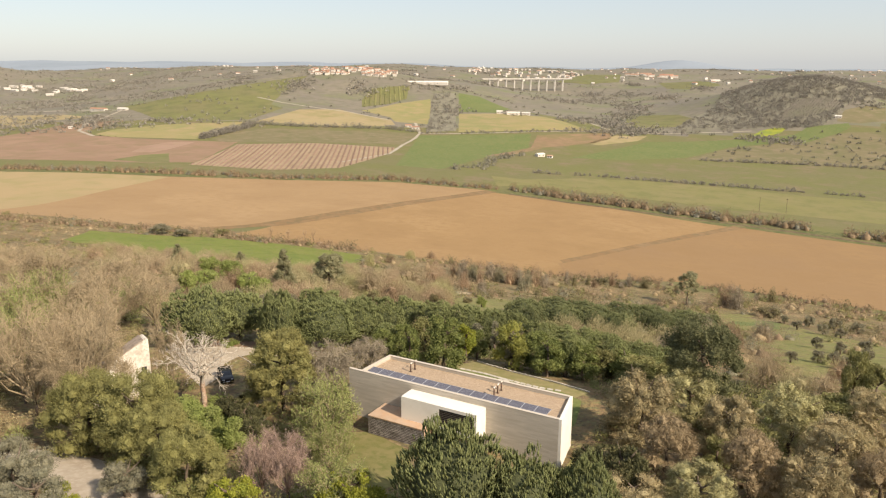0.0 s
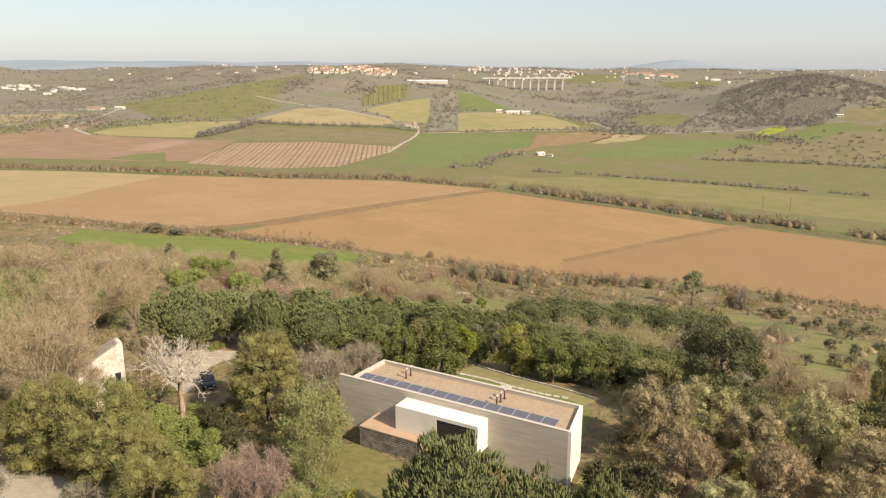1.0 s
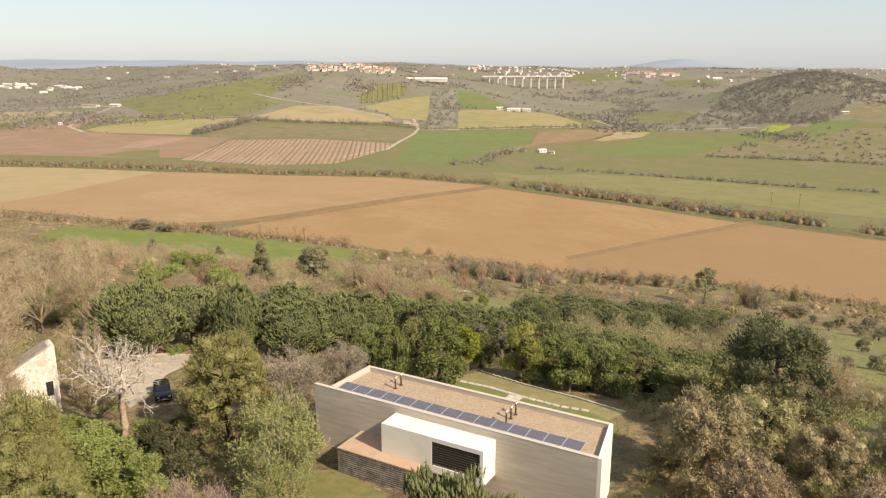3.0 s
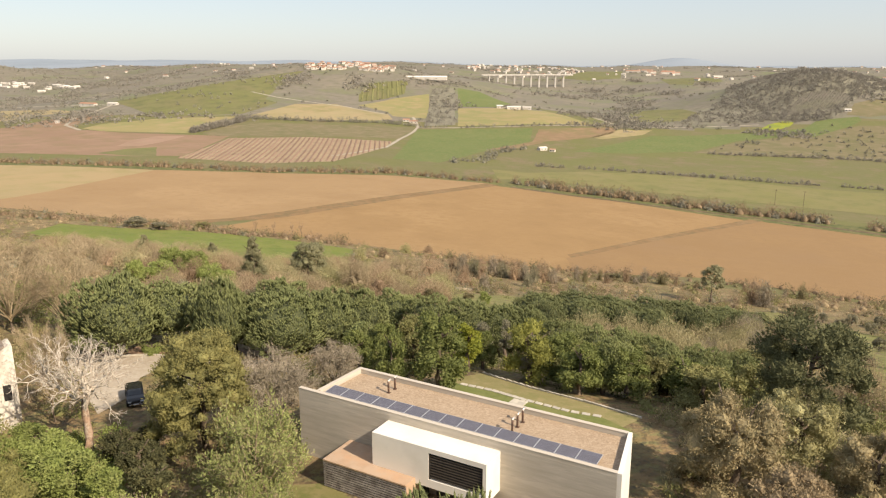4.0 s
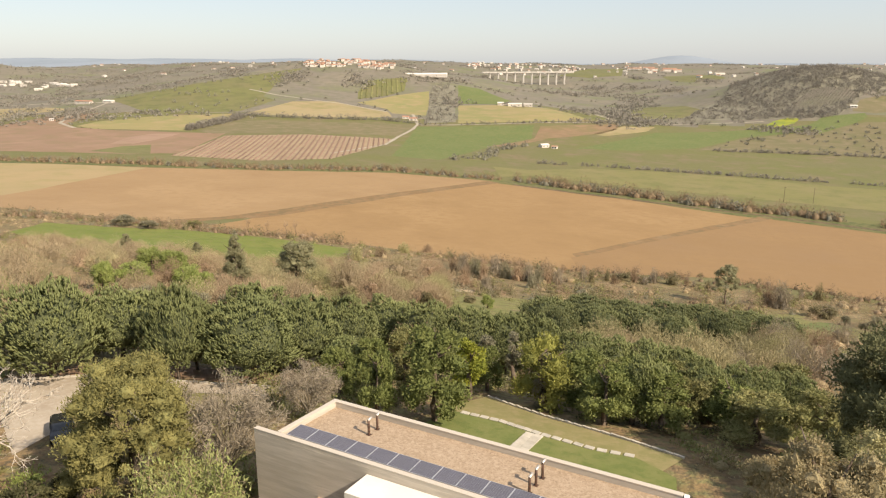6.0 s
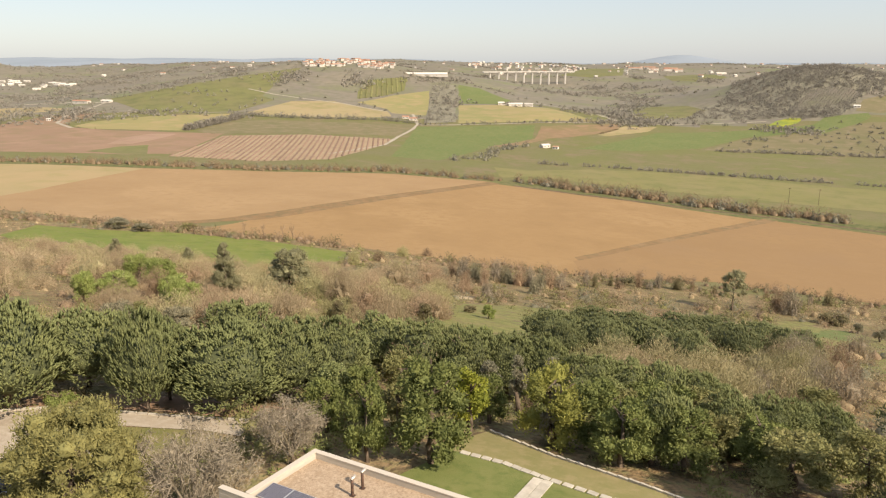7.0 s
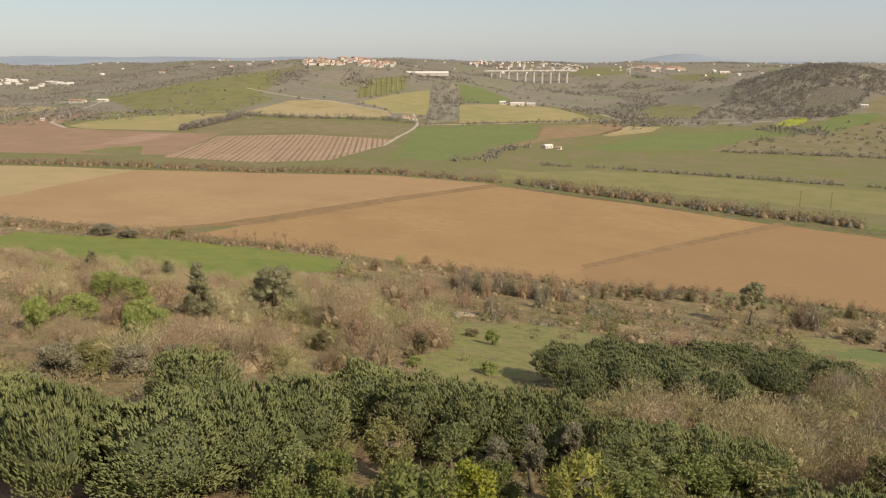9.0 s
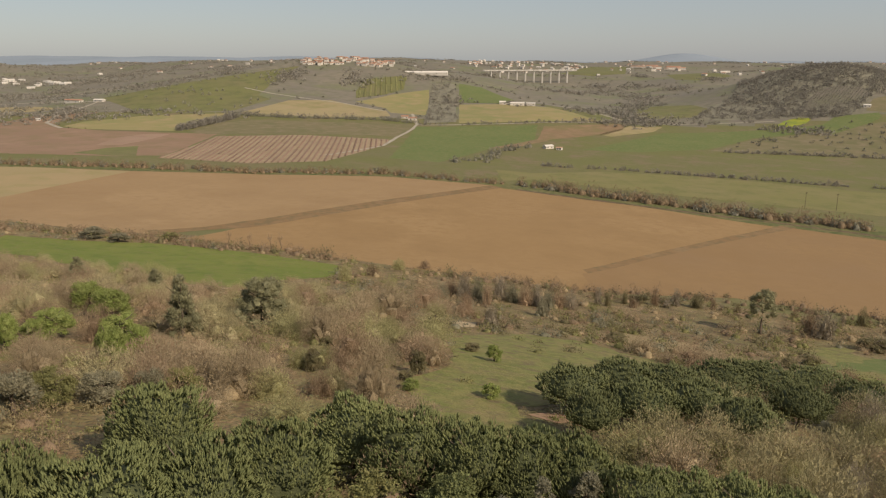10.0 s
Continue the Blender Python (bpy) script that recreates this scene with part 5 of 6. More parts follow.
tree_kind("grey_tree", "slender blue-grey leaved tree among the pines", "tree", GREY_TREES, "grey trees behind the house",
          [leafy(73, M_greyleaf, 1.5, -0.2, 6.4, 16, 0.5, 3200, 0.27, 0.09, 0.6, hollow=0.0)])
tree_kind("bare_tree", "grey-brown leafless tree beside the drive", "tree", BARE_GREY, "bare trees by the house",
          [bare(81, M_twig_grey, 3.6, 1.6, 8.0, 18, 11000, 0.45, 0.05)])
tree_kind("light_tree", "light green bushy tree beside the concrete wall", "tree", LIGHT_TREES, "light green trees",
          [feathery(s, M_light, 3.5, 0.5, 7.0, 22, 7000, 0.32, 0.105) for s in (91, 92)])
tree_kind("pink_bush", "leafless reddish-pink twiggy bush before the house", "bush", PINK_BUSHES, "reddish bushes",
          [bare(95, M_twig_pink, 3.2, 0.8, 5.5, 20, 13000, 0.42, 0.04)])
tree_kind("olive_tree", "grey-green olive tree beside the dirt road", "tree", OLIVES, "olives by the road",
          [leafy(101, M_greyleaf, 2.7, 0.7, 4.8, 24, 0.75, 7000, 0.22, 0.07, 0.3)])
tree_kind("yellow_bush", "yellow-green leafy bush before the house", "bush", YELLOW_BUSHES, "yellow-green bushes",
          [leafy(105, M_lime, 2.7, 0.1, 3.7, 24, 0.7, 6000, 0.22, 0.11, 0.5)])
tree_kind("russet_tree", "russet-brown half-bare oak beside the house", "tree", RUSSET, "russet trees on the slope",
          [leafy(s, m, 3.9, -0.4, 8.0, 74, 0.8, 18000, 0.19, 0.085, 0.25, hollow=0.3) for s, m in ((111, M_russet), (112, M_olivetan), (113, M_russet), (114, M_tanbrush))])
tree_kind("green_tree", "green bushy tree among the russet oaks", "tree", GREEN_MIX, "green trees on the slope",
          [leafy(s, M_scrub, 2.8, 0.6, 6.5, 26, 0.8, 7500, 0.24, 0.12, 0.4) for s in (121, 122)])
tree_kind("bare_tree", "large leafless brown tree with fine pale twigs", "tree", BARE_BROWN, "bare brown trees on the slope",
          [bare(s, M_twig, 5.5, 2.4, 11.5, 22, 8000, 0.62, 0.05) for s in (131, 132, 133)])
tree_kind("pine_tree", "lone dark pine standing in the brown scrub", "tree", SLOPE_PINES, "lone pines on the slope",
          [leafy(s, M_slopepine, 3.9, -0.6, 10.0, 110, 0.8, 12000, 0.32, 0.08, 0.5, round_top=0.0, hollow=0.3) for s in (141, 142)])
tree_kind("pine_tree", "bushy spreading pine in the brown scrub", "tree", BUSHY_PINES, "", [leafy(143, M_slopepine, 5.0, -0.4, 10.0, 100, 1.1, 14000, 0.32, 0.09, 0.5, hollow=0.35)])
tree_kind("pine_tree", "tall pine with a rounded crown at the field's edge", "tree", LONE_PINES, "", [leafy(144, M_slopepine, 4.8, 3.2, 13.0, 60, 0.95, 10000, 0.36, 0.1, 0.4, hollow=0.45)])
tree_kind("grey_bush", "grey-green evergreen bush in the scrub", "bush", SLOPE_GREYS, "grey bushes on the slope",
          [leafy(s, m, 2.6, 0.0, 5.0, 24, 0.75, 5200, 0.26, 0.12, 0.35) for s, m in ((145, M_bluegrey), (146, M_scrub), (147, M_bluegrey))])
tree_kind("dark_bush", "small dark evergreen bush in the scrub", "bush", SLOPE_DARKS, "dark bushes on the slope",
          [leafy(s, M_scrubdark, 2.0, 0.0, 3.4, 18, 0.6, 3600, 0.24, 0.11, 0.3) for s in (148, 149)])
tree_kind("tan_bush", "olive-tan twiggy bush in the scrub", "bush", SLOPE_TANS, "tan bushes on the slope",
          [plume(s, m, 2.8, 3.6, 5200, 0.34, 0.07) for s, m in ((153, M_olivetan), (154, M_brush))])
tree_kind("bare_tree", "thin leafless tree at the tan field's edge", "tree", FOOT_TREES, "thin trees at the field's edge",
          [plume(s, m, 1.8, 6.0, 2600, 0.5, 0.08) for s, m in ((155, M_twig_grey), (156, M_scrubdark), (157, M_brush))])
tree_kind("sapling", "thin bare sapling beside the ploughed field", "tree", SAPLINGS, "saplings by the field",
          [bare(158, M_russet_twig, 1.8, 2.5, 8.0, 9, 500, 0.5, 0.05)])
tree_kind("bare_tree", "reddish-brown bare tree in a dense hedge row", "tree", HEDGE_TREES, "hedge trees below the scrub",
          [plume(s, m, 2.6, 8.0, 4200, 0.5, 0.09) for s, m in ((163, M_russet_twig), (164, M_twig_grey), (165, M_bluegrey))])
tree_kind("bare_tree", "grey-brown leafless tree with fine dense twigs", "tree", GREY_CLUMPS, "grey bare trees on the slope",
          [plume(s, m, 3.6, 6.0, 8000, 0.42, 0.055) for s, m in ((173, M_twig_grey), (174, M_russet_twig), (175, M_twig_grey))])
tree_kind("bare_tree", "spreading leafless tree with a haze of tan twigs", "tree", BARE_CLUMPS, "bare tree clumps on the slope",
          [plume(s, m, 4.4, 7.0, 11000, 0.42, 0.05, 0.2) for s, m in ((166, M_twig), (167, M_willow), (168, M_twig), (169, M_russet_twig))])
tree_kind("green_bush", "fresh green bushy tree in the brown scrub", "tree", SLOPE_GREENS, "green bushes on the slope",
          [leafy(s, M_fresh, 3.0, 0.2, 5.0, 26, 0.8, 6500, 0.24, 0.12, 0.3) for s in (151, 152)])
tree_kind("olive_tree", "dark grey-green olive tree on the pasture", "tree", SLOPE_OLIVES, "olives on the pasture",
          [leafy(s, M_bluegrey, 2.2, 0.5, 4.0, 18, 0.65, 3000, 0.26, 0.12, 0.3) for s in (161, 162)])
tree_kind("green_bush", "low clipped green bush at the drive's edge", "bush", [(-34.4, 11.6, 1.1, 1.7)], "", [leafy(172, M_fresh, 2.0, 0.0, 1.3, 20, 0.5, 4000, 0.16, 0.09, 0.3)])
tree_kind("dark_bush", "dark evergreen bush in the shade by the house", "bush", DARK_BUSHES, "dark bushes by the house",
          [leafy(171, M_dark, 2.2, 0.2, 3.8, 20, 0.7, 5000, 0.24, 0.14, 0.25)])


def wild_spots():
    """Places of the bare bushes that grow wild over the slope."""
    rng, out = random.Random(5), []
    while len(out) < 210:
        w, u = rng.uniform(150, 300), rng.uniform(-150, 80)
        v = w - 0.35 * u
        x, y = OX + RX * u + DX * v, OY + RY * u + DY * v
        if noise.noise((x / 30, y / 30, 5.0)) > (-0.3 if u < 0 else 0.1) and abs(u) < 0.62 * v and not inside(x, y, GLADE) and not inside(x, y, GLADE_EAST) and not inside(x, y, GREEN_LEFT):
            h = rng.uniform(2.6, 6.2)
            out.append((x, y, h, h * rng.uniform(0.75, 1.1)))
    return out


tree_kind("bare_bush", "pale brown leafless willow bush on the slope", "bush", wild_spots(), "bare bushes on the slope",
          [plume(s, m, 3.6, 4.6, 6000, 0.40, 0.052, 0.18) for s, m in ((181, M_twig), (182, M_willow), (183, M_twig), (184, M_russet_twig), (187, M_olivetan))])
tree_kind("willow_bush", "pale yellowish leafless willow with dense fine twigs", "bush", WILLOWS, "willows on the slope",
          [plume(s, M_willow, 3.8, 4.8, 9000, 0.42, 0.05, 0.16) for s in (185, 186)])
tree_kind("lime_tree", "fresh green leafy tree beside the dead tree", "tree", FRESH_TREES, "fresh green trees",
          [leafy(s, M_fresh, 2.6, 0.1, 5.0, 26, 0.8, 8000, 0.24, 0.14, 0.3) for s in (195, 196)])
tree_kind("oak_tree", "small evergreen oak in the belt behind the lawn", "tree", BELT_OAKS, "oaks behind the lawn",
          [leafy(s, m, 2.6, 0.3, 5.6, 22, 0.8, 4200, 0.27, 0.17, 0.25) for s, m in ((191, M_oak), (192, M_pine), (193, M_scrub))])


def build_dead_tree(x, y, tall):
    """A bleached dead tree: a trunk and its main branches, forked again and again."""
    rng = np.random.default_rng(7)

    def grow(p, way, length, radius, depth, verts, faces):
        q = p + way * length
        mid = (p + q) / 2 + rng.normal(size=3) * length * 0.13
        v, f = tube([p, mid, q], [radius, radius * 0.82, radius * 0.64], 6 if depth < 3 else 4, len(verts))
        verts.extend(v)
        faces.extend(f)
        if depth < 6:
            for k in range(3):
                turn = rng.normal(size=3) * 0.62
                w = unit((way + turn + np.array([0, 0, 0.2]))[None])[0]
                grow(q if k else mid, w, length * (0.58 + 0.2 * rng.random()), radius * 0.6, depth + 1, verts, faces)

    root = thing("dead_tree", x, y, ground(x, y) - 0.1, "bleached dead tree with bare forked branches", "tree")
    top = tall * 0.40
    v, f = tube([(0, 0, -0.3), (0.15, 0.05, top * 0.35), (-0.1, 0.1, top * 0.7), (0.1, 0, top * 1.08)], [0.5, 0.4, 0.36, 0.26], 9)
    part("trunk", mesh("trunk", v, f, M_trunk, True), root, "reddish-brown weathered trunk")
    for k in range(6):
        a = 1.05 * k + 0.3 * rng.random()
        way = unit(np.array([[math.cos(a), math.sin(a), 0.9 + 1.6 * rng.random()]]))[0]
        verts, faces = [], []
        grow(np.array([0.05, 0.05, top * (0.80 + 0.045 * k)]), way, tall * 0.20, 0.19, 1, verts, faces)
        part("branch", mesh("branch", verts, faces, M_dead, True), root)


build_dead_tree(-17.0, -10.0, 13.0)


# ---- scrub, hedges and woods ----
HEDGE_ROAD = [(-497, 830), (-401, 915), (-283, 1028), (-172, 1107), (-106, 1140), (5, 1196)]
HEDGE_SCRUB = [(-124, 872), (-56, 895), (22, 913), (72, 912), (143, 901)]
HEDGE_MID = [(-250.8, 648.1), (-217.5, 659.3), (-185.8, 673.5), (-135.9, 683.9), (-66.6, 695.5), (-5.9, 700.8), (41.5, 708.2), (90, 706)]
HEDGE_DARK = [(-684, 602), (-696, 656), (-716, 728)]
HEDGE_TAN = [(-725, 741), (-668, 761), (-615, 796), (-553, 835), (-511, 838)]
HEDGE_EDGE = [(-429, 162), (-391, 174), (-355, 187), (-325, 202), (-298, 216), (-265, 224), (-234, 232), (-210, 248), (-176, 249)]
HEDGE_CENTRE = [(-325.2, 611.5), (-305.1, 637.5), (-311.4, 677.6), (-323.6, 724.8), (-313.5, 758.9)]
ROAD_FARM = [(-563, 920), (-501, 834), (-482, 790), (-461, 725), (-436, 660), (-436, 562)]
ROAD_EAST = [(-497, 830), (-401, 915), (-283, 1028), (-172, 1107), (-106, 1140)]
ROAD_WHITE = [(-501, 1094), (-507, 1152), (-498, 1220), (-410, 1162), (-292, 1044)]
ROAD_WEST = [(-815, 543), (-874, 564), (-925, 609), (-1000, 729), (-1184, 738), (-1286, 698)]
ROAD_FAR_WEST = [(-1297.0, 684.8), (-1228.1, 724.6), (-1115.1, 723.3), (-1030.0, 730.7)]
ROAD_HILL = [(-894, 927), (-830, 920), (-763, 928), (-700, 938), (-608, 917)]
COPSES = [(399, 2049, 26), (556, 2229, 22), (534, 1834, 30), (278, 1691, 20), (672, 1989, 30), (-150, 1461, 30), (-280, 1483, 30), (-833, 1910, 30), (-814, 1697, 26), (-849, 2123, 30), (-804, 2402, 30), (-421, 1614, 30), (122, 2199, 24), (1420, 3079, 16)]
LANE = [(-168.4, 149.6), (-159.4, 152.1), (-146.4, 160.7)]



def frame_uv(u, v):
    return OX + RX * u + DX * v, OY + RY * u + DY * v


def thicket(name, mat, plants, count, length, width, up, label, category="scrub", inner=0.6, heart=0.0, even=0.0):
    """Many bushes in one mesh: each a mound of tufts, rooted in the ground, Plants: x, y, height, radius."""
    rng = np.random.default_rng(len(plants))
    ats, ways, sizes, verts, faces, n, hearts = [], [], [], [], [], 0, 0
    full = count
    for x, y, h, r in plants:
        base = np.array([x, y, ground(x, y) - 0.1])
        if heart:
            hearts += len(ICO_F)
            lumps = 1 + 0.16 * rng.normal(size=(len(ICO_V), 1))
            verts.append(base + ICO_V * lumps * heart * np.array([r, r, h]))
            faces += (ICO_F + n).tolist()
            n += len(ICO_V)
        count = max(8, int(full * (r / even) ** 1.6)) if even else full
        d = unit(rng.normal(size=(count, 3)) + [0, 0, 0.5])
        d[:, 2] = np.abs(d[:, 2])
        lump = 1 + 0.16 * np.sin(3 * np.arctan2(d[:, 1], d[:, 0]) + x)[:, None]
        f = (1.05 - inner * rng.random((count, 1)) ** 1.5) * lump
        ats.append(d * f * np.array([r, r, h]) + base)
        ways.append(unit(d * (1 - up) + [0, 0, up] + 0.5 * rng.normal(size=(count, 3))))
        sizes.append((0.6 + 0.8 * rng.random(count)) * (1.0 if even else 0.6 + 0.4 * r / 2.0))
    at, way, size = np.concatenate(ats), np.concatenate(ways), np.concatenate(sizes)
    v, f = blades(at, way, length * size, width * size, rng)
    me = mesh(name, np.concatenate(verts + [v]), faces + (f + n).tolist(), mat)
    me.polygons.foreach_set("use_smooth", [k < hearts for k in range(len(me.polygons))])
    return tagged(new(name, me), label, category, kind="stuff")


def build_scrub():
    rng = random.Random(12)
    keep_out = (FIELD_NEAR, FIELD_LEFT, GREEN_LEFT, DRIVE, LAWN_BACK, LAWN_DRIVE, SAND_STRIP, ROAD_FRONT)
    kinds = {"tan": [], "brown": [], "green": [], "dark": [], "grey": []}
    for k in range(5200):
        w, u = 128 + 275 * rng.random(), rng.uniform(-330, 230)
        v = w - 0.35 * u
        if abs(math.atan2(u, v + 10)) > radians(41):
            continue
        x, y = frame_uv(u, v)
        n, n2 = noise.noise((x / 38, y / 38, 2.0)), noise.noise((x / 16, y / 16, 8.0))
        open_grass = inside(x, y, GLADE) or inside(x, y, GLADE_EAST)
        if any(inside(x, y, p) for p in keep_out) or (open_grass and rng.random() < 0.93) or (n2 < -0.2 and rng.random() < 0.75):
            continue
        big = rng.random() ** 2
        r, h = 1.0 + 2.8 * big, (0.7 + 3.0 * big) * (1.15 if n > 0 else 0.85)
        if u > -40:
            r, h = r * 1.3, h * 1.35
        roll = rng.random() + 0.5 * n - (0.14 if u > -10 else 0.0)
        kind = "tan" if roll > 0.60 else "brown" if roll > 0.38 else "green" if roll > 0.12 else "grey" if roll > 0.0 else "dark"
        if kind in ("dark", "green") and r > 2.6:
            r, h = r * 0.7, h * 0.7
        kinds[kind].append((x, y, h, r))
    for k in range(900):
        w, u = rng.uniform(225, 345), rng.uniform(-20, 130)
        v = w - 0.35 * u
        x, y = frame_uv(u, v)
        if any(inside(x, y, p) for p in keep_out + (GLADE, GLADE_EAST, GREEN_BELOW, DRY_STRIP)) or noise.noise((x / 14, y / 14, 3.0)) < -0.05:
            continue
        h = rng.uniform(0.7, 2.8)
        kinds[rng.choice(("brown", "dark", "grey", "green", "brown", "dark"))].append((x, y, h, h * rng.uniform(0.7, 1.1)))
    for name, mat, key, label in (("tan_scrub", M_tanbrush, "tan", "pale tan leafless scrub covering the slope"), ("brown_scrub", M_brush, "brown", "brown leafless scrub covering the slope"),
                                  ("green_scrub", M_scrub, "green", "olive-green bushes scattered over the slope"), ("grey_scrub", M_greyleaf, "grey", "grey-green bushes scattered over the slope"),
                                  ("dark_scrub", M_scrubdark, "dark", "dark evergreen bushes scattered over the slope")):
        close = [q for q in kinds[key] if DX * (q[0] - OX) + DY * (q[1] - OY) < 235]
        away = [q for q in kinds[key] if DX * (q[0] - OX) + DY * (q[1] - OY) >= 235]
        soft = key in ("tan", "brown")
        thicket(name, mat, close, 210 if soft else 210, 0.5 if soft else 0.36, 0.075 if soft else 0.14, 0.5 if soft else 0.3, label, inner=0.8 if soft else 0.6, heart=0.36 if soft else 0.45, even=2.0)
        thicket(name, mat, away, 90 if soft else 80, 0.6 if soft else 0.55, 0.12 if soft else 0.24, 0.5 if soft else 0.3, label, inner=0.8 if soft else 0.6, heart=0.36 if soft else 0.45, even=2.0)


def build_undergrowth():
    """Low growth under and between the trees about the house."""
    rng = random.Random(31)
    house = [(-1.5, -8), (17, -8), (32, -3), (32, 9), (-1.5, 9)]
    shade = [(-19, -13), (-8, -9), (-8, 3), (-20, 3)]
    gap = [(34.5, 11), (41, 9), (43, 18), (38, 22)]
    court = [(-30, -3), (-14, -3), (-14, 12), (-30, 8)]
    keep_out = (house, court, shade, gap, MEADOW_EAST, GARDEN, EARTH_STRIP, DRIVE, LAWN_BACK, LAWN_DRIVE, ROAD_FRONT, MEADOW_HOUSE)
    kinds = {"green": [], "russet": [], "olive": [], "dark": []}
    for k in range(2000):
        w, u = rng.uniform(12, 150), rng.uniform(-75, 75)
        v = w - 0.35 * u
        if v < 25 or abs(u) > 0.66 * v + 8:
            continue
        x, y = frame_uv(u, v)
        if any(inside(x, y, p) for p in keep_out):
            continue
        big = rng.random() ** 2
        n = noise.noise((x / 14, y / 14, 6.0))
        roll = rng.random() + 0.4 * n
        east = u > 18 and w < 112
        kind = ("russet" if roll > 0.38 else "olive" if roll > 0.12 else "green") if east or u < -34 else ("olive" if roll > 0.5 else "green" if roll > 0.18 else "dark")
        kinds[kind].append((x, y, 0.5 + 2.0 * big, 0.8 + 1.7 * big))
    thicket("green_undergrowth", M_light, kinds["green"], 160, 0.3, 0.14, 0.35, "light green undergrowth between the trees", inner=0.6, heart=0.4, even=1.4)
    thicket("russet_undergrowth", M_russet, kinds["russet"], 160, 0.3, 0.14, 0.35, "russet-brown undergrowth between the trees", inner=0.6, heart=0.4, even=1.4)
    thicket("olive_undergrowth", M_scrub, kinds["olive"], 160, 0.3, 0.14, 0.35, "olive-green undergrowth between the trees", inner=0.6, heart=0.4, even=1.4)
    thicket("dark_undergrowth", M_dark, kinds["dark"], 160, 0.3, 0.14, 0.35, "dark green undergrowth between the trees", inner=0.6, heart=0.4, even=1.4)

    patch, fresh = [(-25, -17), (-19, -5), (-14, -7), (-7, -14), (-8, -20), (-15, -24)], []
    while len(fresh) < 190:
        x, y = rng.uniform(-25, -7), rng.uniform(-24, -5)
        if inside(x, y, patch):
            fresh.append((x, y, rng.uniform(0.3, 1.3), rng.uniform(0.6, 1.5)))
    thicket("fresh_undergrowth", M_fresh, fresh, 160, 0.26, 0.13, 0.35, "fresh green growth round the dead tree", inner=0.6, heart=0.4, even=1.4)


def along(line, step, spread, rng, low, high, gap=0.0):
    """Plants along a line on the plan."""
    out = []
    for (ax, ay), (bx, by) in zip(line, line[1:]):
        n = max(1, int(math.dist((ax, ay), (bx, by)) / step))
        for k in range(n):
            f = (k + rng.random()) / n
            x, y = ax + (bx - ax) * f, ay + (by - ay) * f
            if noise.noise((x / 25, y / 25, 4.0)) < gap - 0.5:
                continue
            h = rng.uniform(low, high)
            out.append((x + rng.uniform(-spread, spread), y + rng.uniform(-spread, spread), h, h * rng.uniform(0.5, 0.85)))
    return out


def build_hedges():
    rng = random.Random(5)
    stream_west, stream_east = BANK_LEFT[:6] + [(-236, 530)], [(-216, 535), (-167, 526), (-118, 526), (-70, 517), (-27, 517), (12, 517), (49, 510), (72, 505), (121, 497)]
    thicket("stream_hedge", M_reed, along(stream_west, 1.8, 7, rng, 2.5, 6.5) + along(stream_east, 1.9, 7, rng, 3.0, 10), 170, 0.75, 0.18, 0.4,
            "reddish-brown leafless hedge along the stream", "hedge", heart=0.5)
    thicket("stream_bushes", M_fardark, along(stream_west, 9, 6, rng, 2.5, 5.5) + along(stream_east, 3.6, 7, rng, 2.5, 7) + along(HEDGE_CENTRE, 5, 8, rng, 3, 8), 70, 1.0, 0.55, 0.3,
            "dark green bushes in the stream hedge", "hedge", heart=0.5)
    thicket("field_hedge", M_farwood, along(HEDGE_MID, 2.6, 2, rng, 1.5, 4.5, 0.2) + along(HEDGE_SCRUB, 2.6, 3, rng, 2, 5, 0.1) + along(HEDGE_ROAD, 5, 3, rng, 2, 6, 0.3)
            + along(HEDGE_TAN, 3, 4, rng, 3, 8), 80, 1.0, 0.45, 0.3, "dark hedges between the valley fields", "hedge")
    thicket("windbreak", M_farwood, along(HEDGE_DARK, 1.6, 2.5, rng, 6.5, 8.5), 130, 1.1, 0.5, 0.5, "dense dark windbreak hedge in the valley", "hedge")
    thicket("edge_hedge", M_brush, along(HEDGE_EDGE, 1.8, 5, rng, 1.8, 5.0, 0.05), 120, 0.55, 0.2, 0.3, "brown hedge at the foot of the slope", "hedge", heart=0.45)
    thicket("edge_bushes", M_scrubdark, along(HEDGE_EDGE, 7, 6, rng, 2.5, 6.0, 0.1), 120, 0.55, 0.26, 0.3, "dark bushes at the foot of the slope", "hedge", heart=0.45)
    foot = [(-137, 258), (-101, 267), (-72, 272), (-22, 304), (31, 309), (71, 308), (100, 280)]
    thicket("foot_hedge", M_brush, along(foot, 1.5, 8, rng, 1.4, 4.6, 0.0), 120, 0.5, 0.18, 0.3, "brown scrub edge of the tan field", "hedge", heart=0.45)
    thicket("foot_bushes", M_scrubdark, along(foot, 6, 6, rng, 1.6, 4.8, 0.1), 120, 0.5, 0.25, 0.3, "dark green bushes at the tan field's edge", "hedge", heart=0.45)


